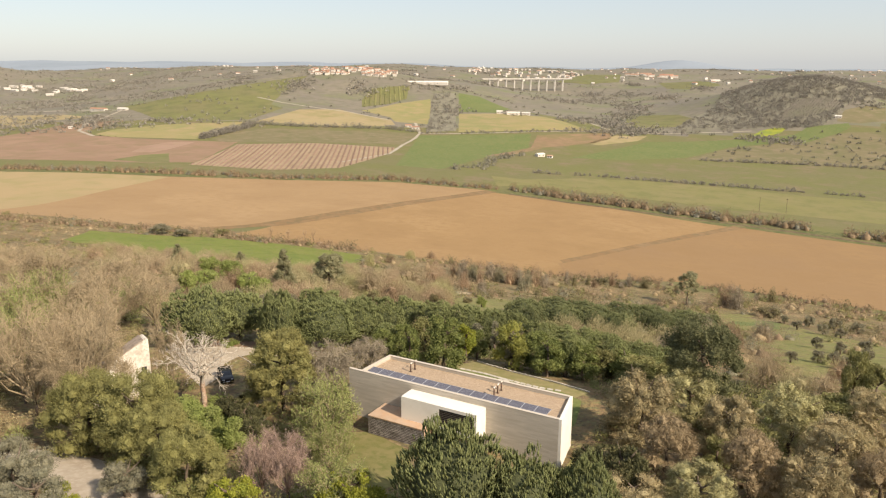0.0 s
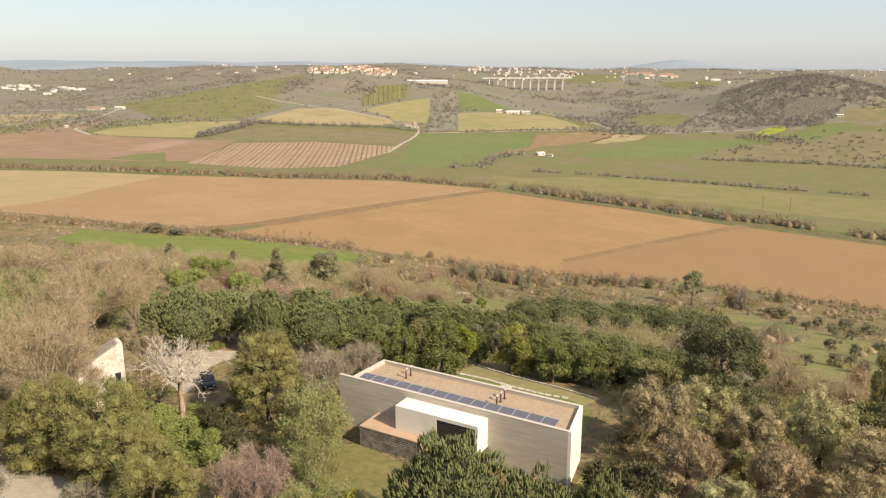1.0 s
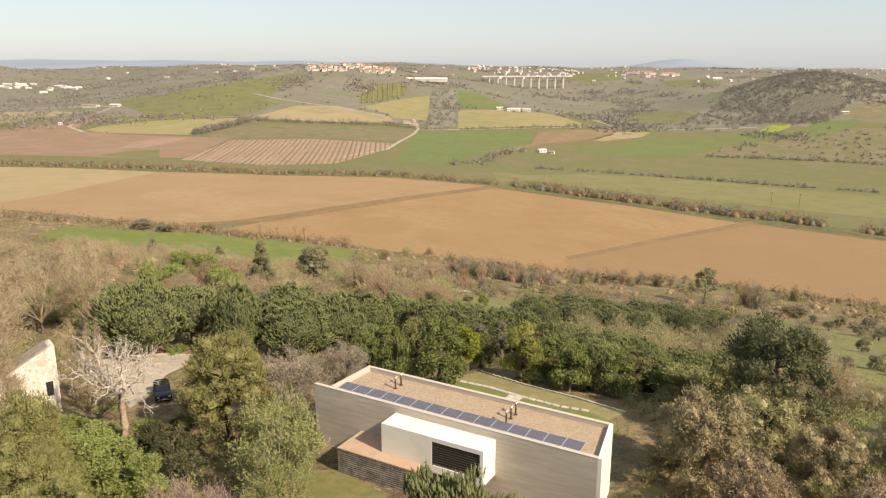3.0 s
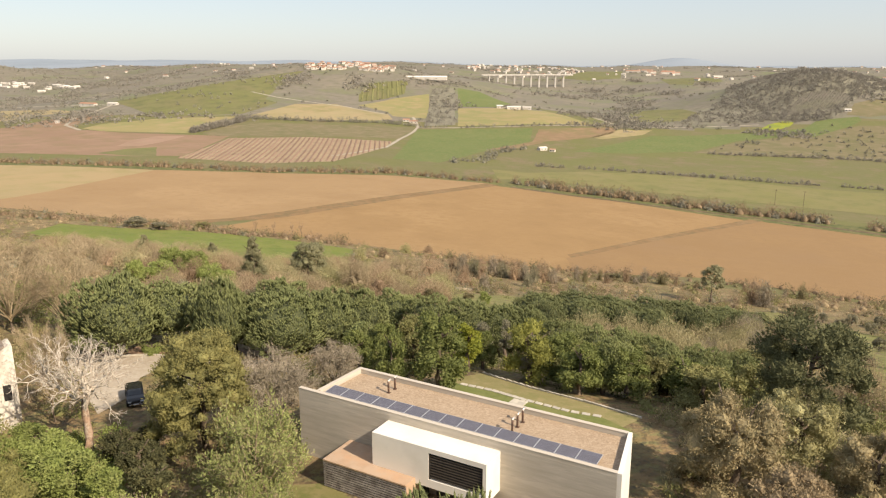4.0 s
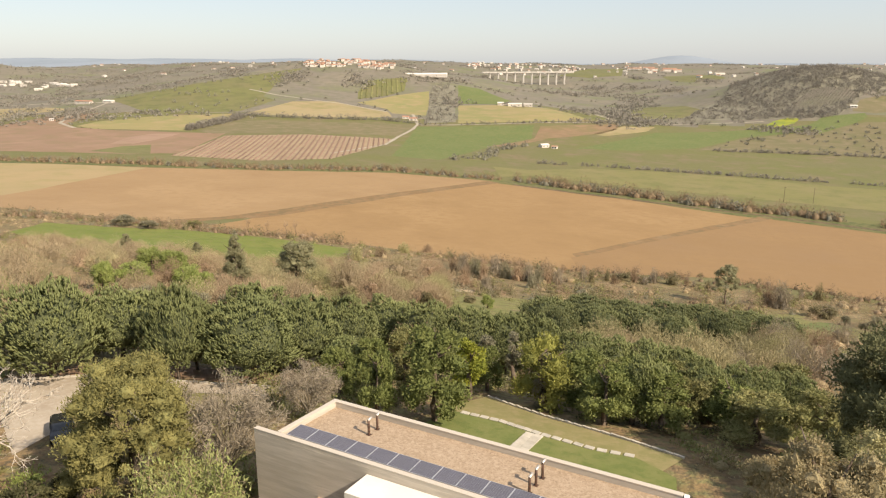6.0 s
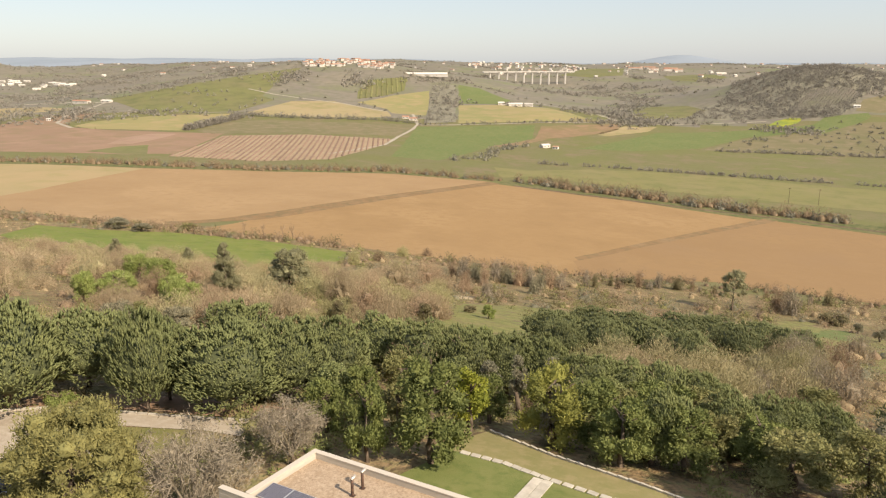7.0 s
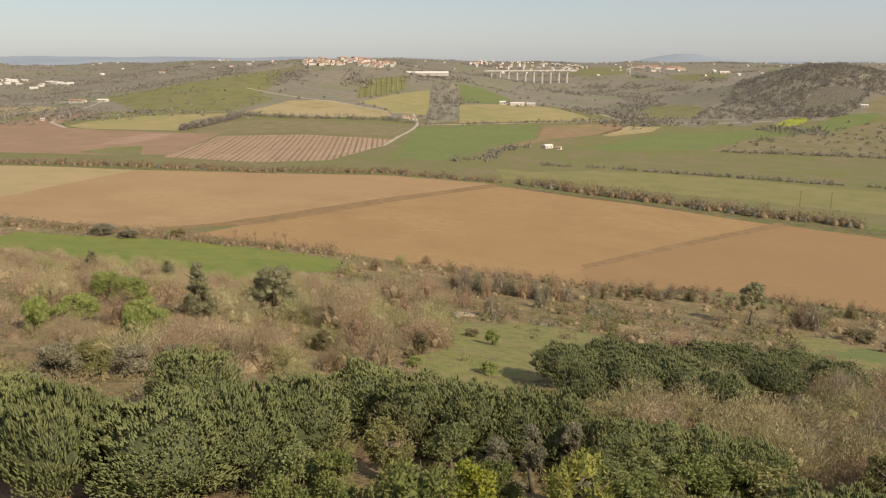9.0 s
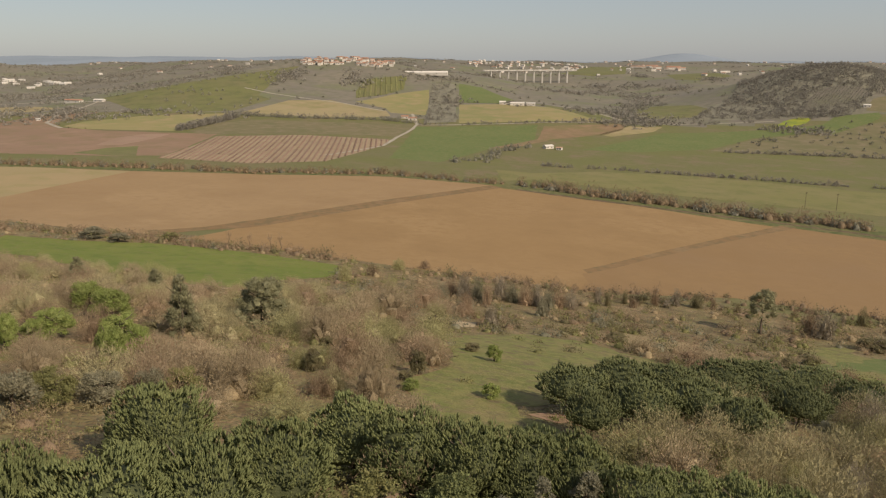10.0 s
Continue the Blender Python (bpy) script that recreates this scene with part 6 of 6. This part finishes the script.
def build_far_woods():
    rng = random.Random(9)
    wood, grove, dots, strip, orchard, scrub = [], [], [], [], [], []
    fields = (TAN_HILL, TAN_HILL_EAST, GREEN_EAST, TAN_EAST, VINE_HILL, GREEN_FAR, GREEN_FAR_MID, GROVE_HILL, YELLOW_FIELD, HILL_GREEN, WOOD_HILL, HILL_MEADOW)
    for k in range(5600):
        a, r = rng.uniform(-0.63, 0.63), 1130 + 2600 * rng.random() ** 1.25
        u, v = r * math.sin(a), r * math.cos(a)
        x, y = frame_uv(u, v)
        if any(inside(x, y, p) for p in fields):
            continue
        n = noise.noise((x / 210, y / 210, 3.0)) + 0.5 * noise.noise((x / 70, y / 70, 1.0))
        if inside(x, y, GREEN_SLOPE):
            if rng.random() < 0.35:
                dots.append((x, y, rng.uniform(3, 6), rng.uniform(2, 3.6)))
        elif n > 0.12 or rng.random() < 0.2 or (u < -0.27 * v and rng.random() < 0.25):
            scrub.append((x, y, rng.uniform(2.5, 5), rng.uniform(2, 4)))
            for extra in range(6 if n > 0.2 else 3 if u < -0.27 * v else 0):
                wood.append((x + rng.uniform(-26, 26), y + rng.uniform(-26, 26), rng.uniform(2.5, 5.5), rng.uniform(2.5, 5.5)))
    copse = []
    for cu, cv, size in COPSES:
        for k in range(int(size * 1.6)):
            x, y = frame_uv(cu + rng.gauss(0, size * 0.5), cv + rng.gauss(0, size * 0.8))
            copse.append((x, y, rng.uniform(5, 9), rng.uniform(4, 7)))
    lo, hi = np.min(WOOD_HILL, axis=0), np.max(WOOD_HILL, axis=0)
    for k in range(8500):
        x, y = rng.uniform(lo[0], hi[0]), rng.uniform(lo[1], hi[1])
        u, v = RX * (x - OX) + RY * (y - OY), DX * (x - OX) + DY * (y - OY)
        thick = 0.3 + 0.9 * min(1.0, max(0.0, (u / v - 0.35) / 0.11)) + 0.5 * noise.noise((x / 40, y / 40, 7.0))
        if rng.random() < thick and inside(x, y, WOOD_HILL) and not inside(x, y, GROVE_HILL):
            grove.append((x, y, rng.uniform(2.0, 7.0), rng.uniform(1.8, 4.4)))
    for i in range(26):
        for j in range(17):
            x, y = -92 + i * 4.6 + j * 1.2, 1215 + j * 8 + i * 0.8
            if inside(x, y, GROVE_HILL):
                orchard.append((x, y, 3.0, 1.7))
    for k in range(430):
        x, y = rng.uniform(-700, -465), rng.uniform(840, 1245)
        if inside(x, y, TREE_STRIP):
            strip.append((x, y, rng.uniform(5, 8.5), rng.uniform(2.6, 4.4)))
    for k in range(150):
        f, g = rng.random(), rng.random()
        x, y = SCRUB_EAST[0][0] + 330 * f, 880 + 230 * g
        if inside(x, y, SCRUB_EAST):
            scrub.append((x, y, rng.uniform(1.5, 4.5), rng.uniform(1.5, 4)))
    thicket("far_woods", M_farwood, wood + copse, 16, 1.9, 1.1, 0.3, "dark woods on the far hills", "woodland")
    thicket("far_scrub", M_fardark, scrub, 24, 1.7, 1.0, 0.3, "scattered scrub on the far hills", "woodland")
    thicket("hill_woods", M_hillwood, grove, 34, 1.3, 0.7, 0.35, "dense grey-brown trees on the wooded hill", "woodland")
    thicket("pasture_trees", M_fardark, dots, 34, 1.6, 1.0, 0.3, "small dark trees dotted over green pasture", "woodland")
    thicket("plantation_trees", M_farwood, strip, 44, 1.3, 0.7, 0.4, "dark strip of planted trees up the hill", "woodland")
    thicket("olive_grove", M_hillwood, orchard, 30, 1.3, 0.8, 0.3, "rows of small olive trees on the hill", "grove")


def vine_rows(mat, field, mid, pitch, half, tall, label):
    """Rows of vines right across a field, each a low ragged bank of growth."""
    rng = np.random.default_rng(int(pitch * 10))
    way, across = Vector((-0.558, 0.833)), Vector((0.833, 0.558))
    verts, faces, at = [], [], []
    for k in range(-34, 35):
        last = None
        for s in range(-80, 81):
            p = mid + across * (k * pitch) + way * (s * 3.0)
            if not inside(p.x, p.y, field) or rng.random() < 0.02:
                last = None
                continue
            n = len(verts)
            w = half * (0.75 + 0.5 * rng.random())
            for side, h in ((-1, -0.1), (-0.4, 0.85), (0.4, 0.9), (1, -0.1)):
                q = p + across * (w * side + 0.15 * rng.normal())
                verts.append((q.x, q.y, ground(q.x, q.y) + 0.1 + h * tall * (0.7 + 0.5 * rng.random())))
            if last is not None:
                faces += [(last + c, last + c + 1, n + c + 1, n + c) for c in range(3)]
            last = n
            at += [(p.x + rng.normal() * half * 0.5, p.y + rng.normal() * half * 0.5, ground(p.x, p.y) + tall * (0.5 + 0.7 * rng.random())) for c in range(4)]
    at = np.array(at)
    v, f = blades(at, unit(rng.normal(size=at.shape) + [0, 0, 0.6]), np.full(len(at), tall * 1.1), np.full(len(at), tall * 0.5), rng)
    me = mesh("vine_rows", np.concatenate([np.array(verts), v]), faces + (f + len(verts)).tolist(), mat)
    tagged(new("vine_rows", me), label, "vineyard", kind="stuff")


def build_vines():
    """Rows of bare pinkish vines in the valley, and green rows on the hill."""
    vine_rows(M_vine, VINEYARD, Vector((-500, 590)), 5.6, 1.1, 0.7, "rows of bare pinkish-brown vines")
    vine_rows(M_scrub, VINE_HILL, Vector((-740, 1100)), 9.0, 2.0, 0.9, "rows of green vines below the village")


build_scrub()
build_undergrowth()
build_hedges()
build_far_woods()
build_vines()


# ---- roads, farms, village and viaduct ----
def strip_outline(line, half):
    left, right = [], []
    for k, p in enumerate(line):
        a, b = Vector(line[max(0, k - 1)]), Vector(line[min(len(line) - 1, k + 1)])
        side = (b - a).normalized().orthogonal() * half
        left.append((p[0] + side.x, p[1] + side.y))
        right.append((p[0] - side.x, p[1] - side.y))
    return left + right[::-1]


for line, half, mat, label in ((ROAD_FARM, 2.0, M_lane, "pale farm road beside the vineyard"), (ROAD_EAST, 2.2, M_lane, "country road crossing the valley"),
                               (ROAD_WHITE, 2.4, M_lane, "pale road to the white farm"), (ROAD_WEST, 2.4, M_lane, "pale road at the valley's edge"),
                               (ROAD_HILL, 2.2, M_lane, "pale lane up the hill"), (DITCH, 2.4, M_ditch, "dark earthen ditch along the stream hedge"), (ROAD_FAR_WEST, 2.6, M_lane, "pale road on the far side of the valley"), (LANE, 1.2, M_sand, "pale sandy lane beside the green field")):
    sheet("road", strip_outline(line, half), mat, label, "road", 3)


def far_house(x, y, turn, long, deep, tall, roof_mat, label, group, z=None):
    """A small far-off house: walls and a pitched roof with eaves."""
    z = ground(x, y) - 1.0 if z is None else z
    h = thing("house", x, y, z, label, "house", group, turn)
    part("wall", box_data("wall", (-long / 2, -deep / 2, 0), (long / 2, deep / 2, tall), M_wall_far), h)
    e, r = 0.5, deep * 0.22
    v = [(-long / 2 - e, -deep / 2 - e, tall), (long / 2 + e, -deep / 2 - e, tall), (long / 2 + e, deep / 2 + e, tall), (-long / 2 - e, deep / 2 + e, tall),
         (-long / 2 - e, 0, tall + r), (long / 2 + e, 0, tall + r)]
    part("roof", mesh("roof", v, [(0, 1, 5, 4), (2, 3, 4, 5), (0, 4, 3), (1, 2, 5), (3, 2, 1, 0)], roof_mat), h)
    for k in (-1, 1):
        part("window", box_data("window", (k * long / 4 - 0.6, -deep / 2 - 0.06, tall * 0.45), (k * long / 4 + 0.6, -deep / 2 - 0.01, tall * 0.45 + 1.3), M_glass_far), h)


def build_houses():
    rng = random.Random(21)
    for k in range(80):
        v = rng.uniform(1585, 1700)
        x, y = frame_uv(v * rng.uniform(-0.172, -0.058), v)
        far_house(x, y, 30 + rng.choice((0, 90)) + rng.uniform(-25, 25), rng.uniform(6, 12), rng.uniform(5.5, 8), rng.uniform(3.5, 6.5), M_roof, "white village house with a terracotta roof", "village houses")
    for k in range(150):
        a, r = rng.uniform(-0.42, 0.6) if k % 3 else rng.uniform(0.2, 0.56), rng.uniform(2250, 3650)
        x, y = frame_uv(r * math.sin(a), r * math.cos(a))
        far_house(x, y, rng.uniform(0, 180), rng.uniform(7, 14), rng.uniform(6, 9), rng.uniform(3.5, 6), rng.choice((M_roof, M_wall_far)), "small white house far off on the plateau", "far houses")
    for k in range(80):
        v = rng.uniform(2480, 3100)
        x, y = frame_uv(v * rng.uniform(0.03, 0.18), v)
        far_house(x, y, rng.uniform(0, 180), rng.uniform(7, 16), rng.uniform(6, 10), rng.uniform(4, 7.5), rng.choice((M_roof, M_wall_far, M_wall_far)), "pale town building above the viaduct", "town beyond the viaduct")
    for u, v, long in ((118, 1285, 22), (140, 1290, 14), (96, 1300, 10)):
        x, y = frame_uv(u, v)
        far_house(x, y, 25, long, 8, 4.5, M_wall_far, "low white farm building on the hill field", "white farm")
    for u, v, long, mat in ((-41, 1106, 11, M_roof), (-52, 1122, 9, M_roof), (609, 1171, 9, M_wall_far), (-517, 1226, 16, M_wall_far), (-560, 1235, 30, M_roof), (117, 909, 10, M_wall_far),
                            (128, 900, 6, M_roof), (-514, 1041, 5, M_wall_far), (832, 2355, 34, M_wall_far)):
        x, y = frame_uv(u, v)
        far_house(x, y, rng.uniform(0, 60), long, min(8, long * 0.7), 3.6 if long < 20 else 5, mat, "small pale farm building in the valley", "valley farms")
    for k in range(12):
        x, y = frame_uv(rng.uniform(640, 830), rng.uniform(2650, 2760))
        far_house(x, y, 20, rng.uniform(20, 40), 12, 7, M_roof, "long red-roofed house on the far plateau", "far houses")
    for k in range(24):
        x, y = rng.uniform(-1920, -1640), rng.uniform(1000, 1190)
        far_house(x, y, rng.uniform(0, 90), rng.uniform(8, 22), 8, 4, M_wall_far, "white building on the far valley side", "far houses")
    x, y = frame_uv(-32, 1566)
    far_house(x, y, 24, 82, 14, 5.5, M_wall_far, "very long low white shed below the village", "")


def build_viaduct():
    a, b, top = frame_uv(112, 2090), frame_uv(352, 2150), 4.0
    v = thing("viaduct", a[0], a[1], 0, "grey concrete road viaduct on tall slender piers", "bridge")
    long = math.dist(a, b)
    turn = pose(0, 0, 0, 0, 0, math.degrees(math.atan2(b[1] - a[1], b[0] - a[0])))
    part("deck", box_data("deck", (-6, -6, top - 2.2), (long + 6, 6, top), M_pier, 0.4), v, "", turn)
    for s in (-6.2, 5.9):
        part("parapet", box_data("parapet", (-6, s, top + 0.01), (long + 6, s + 0.3, top + 1.1), M_pier), v, "", turn)
    for k in range(10):
        for s in (-3.6, 1.6):
            x = 14 + k * (long - 10) / 10
            part("pier", box_data("pier", (x - 1.3, s, -62), (x + 1.3, s + 2.0, top - 2.21), M_pier, 0.2), v, "", turn)


def build_pole(x, y):
    p = thing("utility_pole", x, y, ground(x, y) - 0.5, "thin dark utility pole standing in the meadow", "pole", "utility poles")
    vs, fs = tube([(0, 0, 0), (0, 0, 6), (0, 0, 12.5)], [0.16, 0.14, 0.11], 6)
    part("post", mesh("post", vs, fs, M_bark), p)
    part("crossarm", box_data("crossarm", (-0.9, -0.06, 11.7), (0.9, 0.06, 11.9), M_bark, 0.02), p)


build_houses()
build_viaduct()
for x, y in ((-17.5, 571.8), (2.1, 577.9)):
    build_pole(x, y)


# ---- about the house ----
def build_car(x, y, turn):
    """A dark estate car: body, glass, lamps and wheels."""
    c = thing("car", x, y, ground(x, y) + 0.06, "black car parked on the gravel drive", "car", turn=turn)
    side = [(-2.2, 0.35), (-2.25, 0.8), (-1.9, 0.98), (-1.2, 1.05), (-0.55, 1.5), (1.3, 1.55), (2.0, 1.1), (2.2, 0.95), (2.22, 0.4), (1.9, 0.28), (-1.9, 0.28)]
    bm = bmesh.new()
    rows = []
    for s, w in ((-1, 0.9), (-0.86, 0.9), (0.86, 0.9), (1, 0.9)):
        rows.append([bm.verts.new((px, s * (0.88 - 0.2 * max(0, pz - 0.95)), pz)) for px, pz in side])
    n = len(side)
    for a, b in zip(rows, rows[1:]):
        for k in range(n):
            bm.faces.new((a[k], a[(k + 1) % n], b[(k + 1) % n], b[k]))
    bm.faces.new(rows[0])
    bm.faces.new(rows[-1][::-1])
    bmesh.ops.recalc_face_normals(bm, faces=bm.faces[:])
    bmesh.ops.bevel(bm, geom=bm.edges[:], offset=0.05, segments=2, affect="EDGES", clamp_overlap=True)
    me = bpy.data.meshes.new("body")
    bm.to_mesh(me)
    bm.free()
    me.materials.append(M_paint)
    body = part("body", me, c)
    part("windscreen", mesh("windscreen", [(-1.17, -0.68, 1.10), (-1.17, 0.68, 1.10), (-0.60, 0.62, 1.50), (-0.60, -0.62, 1.50)], [(0, 1, 2, 3)], M_pane), body)
    part("rear_window", mesh("rear_window", [(1.40, -0.6, 1.53), (1.40, 0.6, 1.53), (1.98, 0.66, 1.15), (1.98, -0.66, 1.15)], [(0, 1, 2, 3)], M_pane), body)
    for s in (-1, 1):
        part("headlight", box_data("headlight", (-2.27, s * 0.62 - 0.16, 0.66), (-2.15, s * 0.62 + 0.16, 0.80), M_lampglass, 0.03), body)
        part("side_window", box_data("side_window", (-0.7, s * 0.86 - 0.03, 1.06), (1.5, s * 0.86 + 0.03, 1.4), M_pane, 0.02), body)
    part("bumper", box_data("bumper", (-2.32, -0.7, 0.36), (-2.2, 0.7, 0.52), M_chrome, 0.03), body, "bright front bumper")
    part("number_plate", box_data("number_plate", (-2.335, -0.26, 0.42), (-2.322, 0.26, 0.53), M_lampglass), body, "blank white plate")
    for px in (-1.4, 1.4):
        for s in (-1, 1):
            v, f = tube([(px, s * 0.72, 0.32), (px, s * 0.93, 0.32)], [0.33, 0.33], 16)
            wheel = part("wheel", mesh("wheel", v, f, M_tyre), c)
            v, f = tube([(px, s * 0.90, 0.32), (px, s * 0.94, 0.32)], [0.2, 0.19], 12)
            part("rim", mesh("rim", v, f, M_chrome), wheel)


def build_white_ruin():
    """An old whitewashed building with a one-sided roof, seen through bare branches."""
    g = ground(-26, -12)
    h = thing("old_building", -26.4, -10.5, g - 0.4, "old flaking whitewashed building behind bare branches", "house", turn=247.0)
    # local x runs along the lit face, local y to the camera's far side
    face = [(0, 0), (9.5, 0), (9.5, 4.2), (0.6, 8.9), (0.3, 9.1), (0, 9.1)]
    bm = bmesh.new()
    a = [bm.verts.new((x, 0, z)) for x, z in face]
    b = [bm.verts.new((x, -2.4, z)) for x, z in face]
    bm.faces.new(a)
    bm.faces.new(b[::-1])
    for k in range(len(face)):
        n = (k + 1) % len(face)
        bm.faces.new((a[k], b[k], b[n], a[n]))
    bmesh.ops.recalc_face_normals(bm, faces=bm.faces[:])
    bmesh.ops.bevel(bm, geom=bm.edges[:], offset=0.06, segments=2, affect="EDGES")
    me = bpy.data.meshes.new("wall")
    bm.to_mesh(me)
    bm.free()
    me.materials.append(M_ruin)
    wall = part("wall", me, h)
    part("window", box_data("window", (0.55, -0.05, 3.6), (1.25, 0.012, 5.2), M_shade), wall, "small dark window opening")
    part("roof", prism_roof([(9.7, 4.10), (0.6, 8.92)], 0.12, -2.55), h, "weathered brown roof slope")


def prism_roof(line, thick, deep):
    """A straight sloping roof slab over the building."""
    (xa, za), (xb, zb) = line
    v = [(x, y, z + up) for y in (-0.25, deep) for x, z in ((xa, za), (xb, zb)) for up in (0.03, 0.03 + thick)]
    return mesh("roof", v, [(0, 2, 3, 1), (4, 5, 7, 6), (0, 1, 5, 4), (2, 6, 7, 3), (1, 3, 7, 5), (0, 4, 6, 2)], M_oldroof)


def build_kerbs():
    far_edge = [(-41.1, 3.9), (-37.5, 6.8), (-33.9, 10.3), (-29.9, 12.2), (-23.9, 14.7), (-15.8, 18.5)]
    lawn_edge = [(3.4, 30.9), (11.4, 27.9), (20.2, 26.0), (25.2, 24.9)]
    for name, line, label in (("kerb", far_edge, "pale stone kerb along the drive"), ("garden_edge", lawn_edge, "low pale stone edge of the lawn")):
        root = thing(name, line[0][0], line[0][1], 0, label, "kerb", kind="structure")
        rng = random.Random(2)
        for (ax, ay), (bx, by) in zip(line, line[1:]):
            n = int(math.dist((ax, ay), (bx, by)) / 1.0)
            turn = math.degrees(math.atan2(by - ay, bx - ax))
            for k in range(n):
                x, y = ax + (bx - ax) * (k + 0.5) / n, ay + (by - ay) * (k + 0.5) / n
                part("stone", box_data("stone", (-0.485, -0.11, -0.2), (0.485, 0.11, 0.22 + 0.03 * rng.random()), M_stone, 0.02), root, "",
                     Matrix.Translation((-line[0][0], -line[0][1], 0)) @ pose(x, y, ground(x, y), 0, 0, turn))


def build_lawn_edge():
    """A line of thin pale edging stones between the drive and the lawn."""
    line = [(-29.1, 8.4), (-23.5, 6.6), (-19.2, 5.2), (-15.2, 3.7)]
    root = thing("lawn_edge", line[0][0], line[0][1], 0, "thin pale edging between lawn and drive", "kerb", kind="structure")
    stone = box_data("stone", (-0.58, -0.06, -0.2), (0.58, 0.06, 0.14), M_stone, 0.015)
    back = Matrix.Translation((-line[0][0], -line[0][1], 0))
    for (ax, ay), (bx, by) in zip(line, line[1:]):
        n = int(math.dist((ax, ay), (bx, by)) / 1.2)
        turn = math.degrees(math.atan2(by - ay, bx - ax))
        for k in range(n):
            x, y = ax + (bx - ax) * (k + 0.5) / n, ay + (by - ay) * (k + 0.5) / n
            part("stone", stone, root, "", back @ pose(x, y, ground(x, y), 0, 0, turn))


def build_path():
    root = thing("garden_path", 12.7, 22.8, 0, "garden path of pale paving stones across the lawn", "path", kind="structure")
    rng = random.Random(8)
    slab = box_data("paver", (-0.42, -0.26, -0.05), (0.42, 0.26, 0.06), M_stone, 0.015)
    back = Matrix.Translation((-12.7, -22.8, 0))
    line = [(4.1, 23.5), (8.2, 23.6), (12.8, 22.8), (18.1, 22.3), (21.6, 22.8)]
    for (ax, ay), (bx, by) in zip(line, line[1:]):
        n = int(math.dist((ax, ay), (bx, by)) / 0.9)
        for k in range(n):
            x, y = ax + (bx - ax) * (k + 0.5) / n, ay + (by - ay) * (k + 0.5) / n
            part("paver", slab, root, "", back @ pose(x, y, ground(x, y) + 0.1, 0, 0, math.degrees(math.atan2(by - ay, bx - ax)) + rng.uniform(-3, 3)))
    for i in range(2):
        for k in range(24):
            x, y = 12.4 + i * 0.87 - k * 0.02, 8.8 + k * 0.58
            part("paver", slab, root, "", back @ pose(x, y, ground(x, y) + 0.1, 0, 0, rng.uniform(-3, 3)))


build_car(-23.3, 0.0, 145)
build_white_ruin()
build_kerbs()
build_path()
build_lawn_edge()
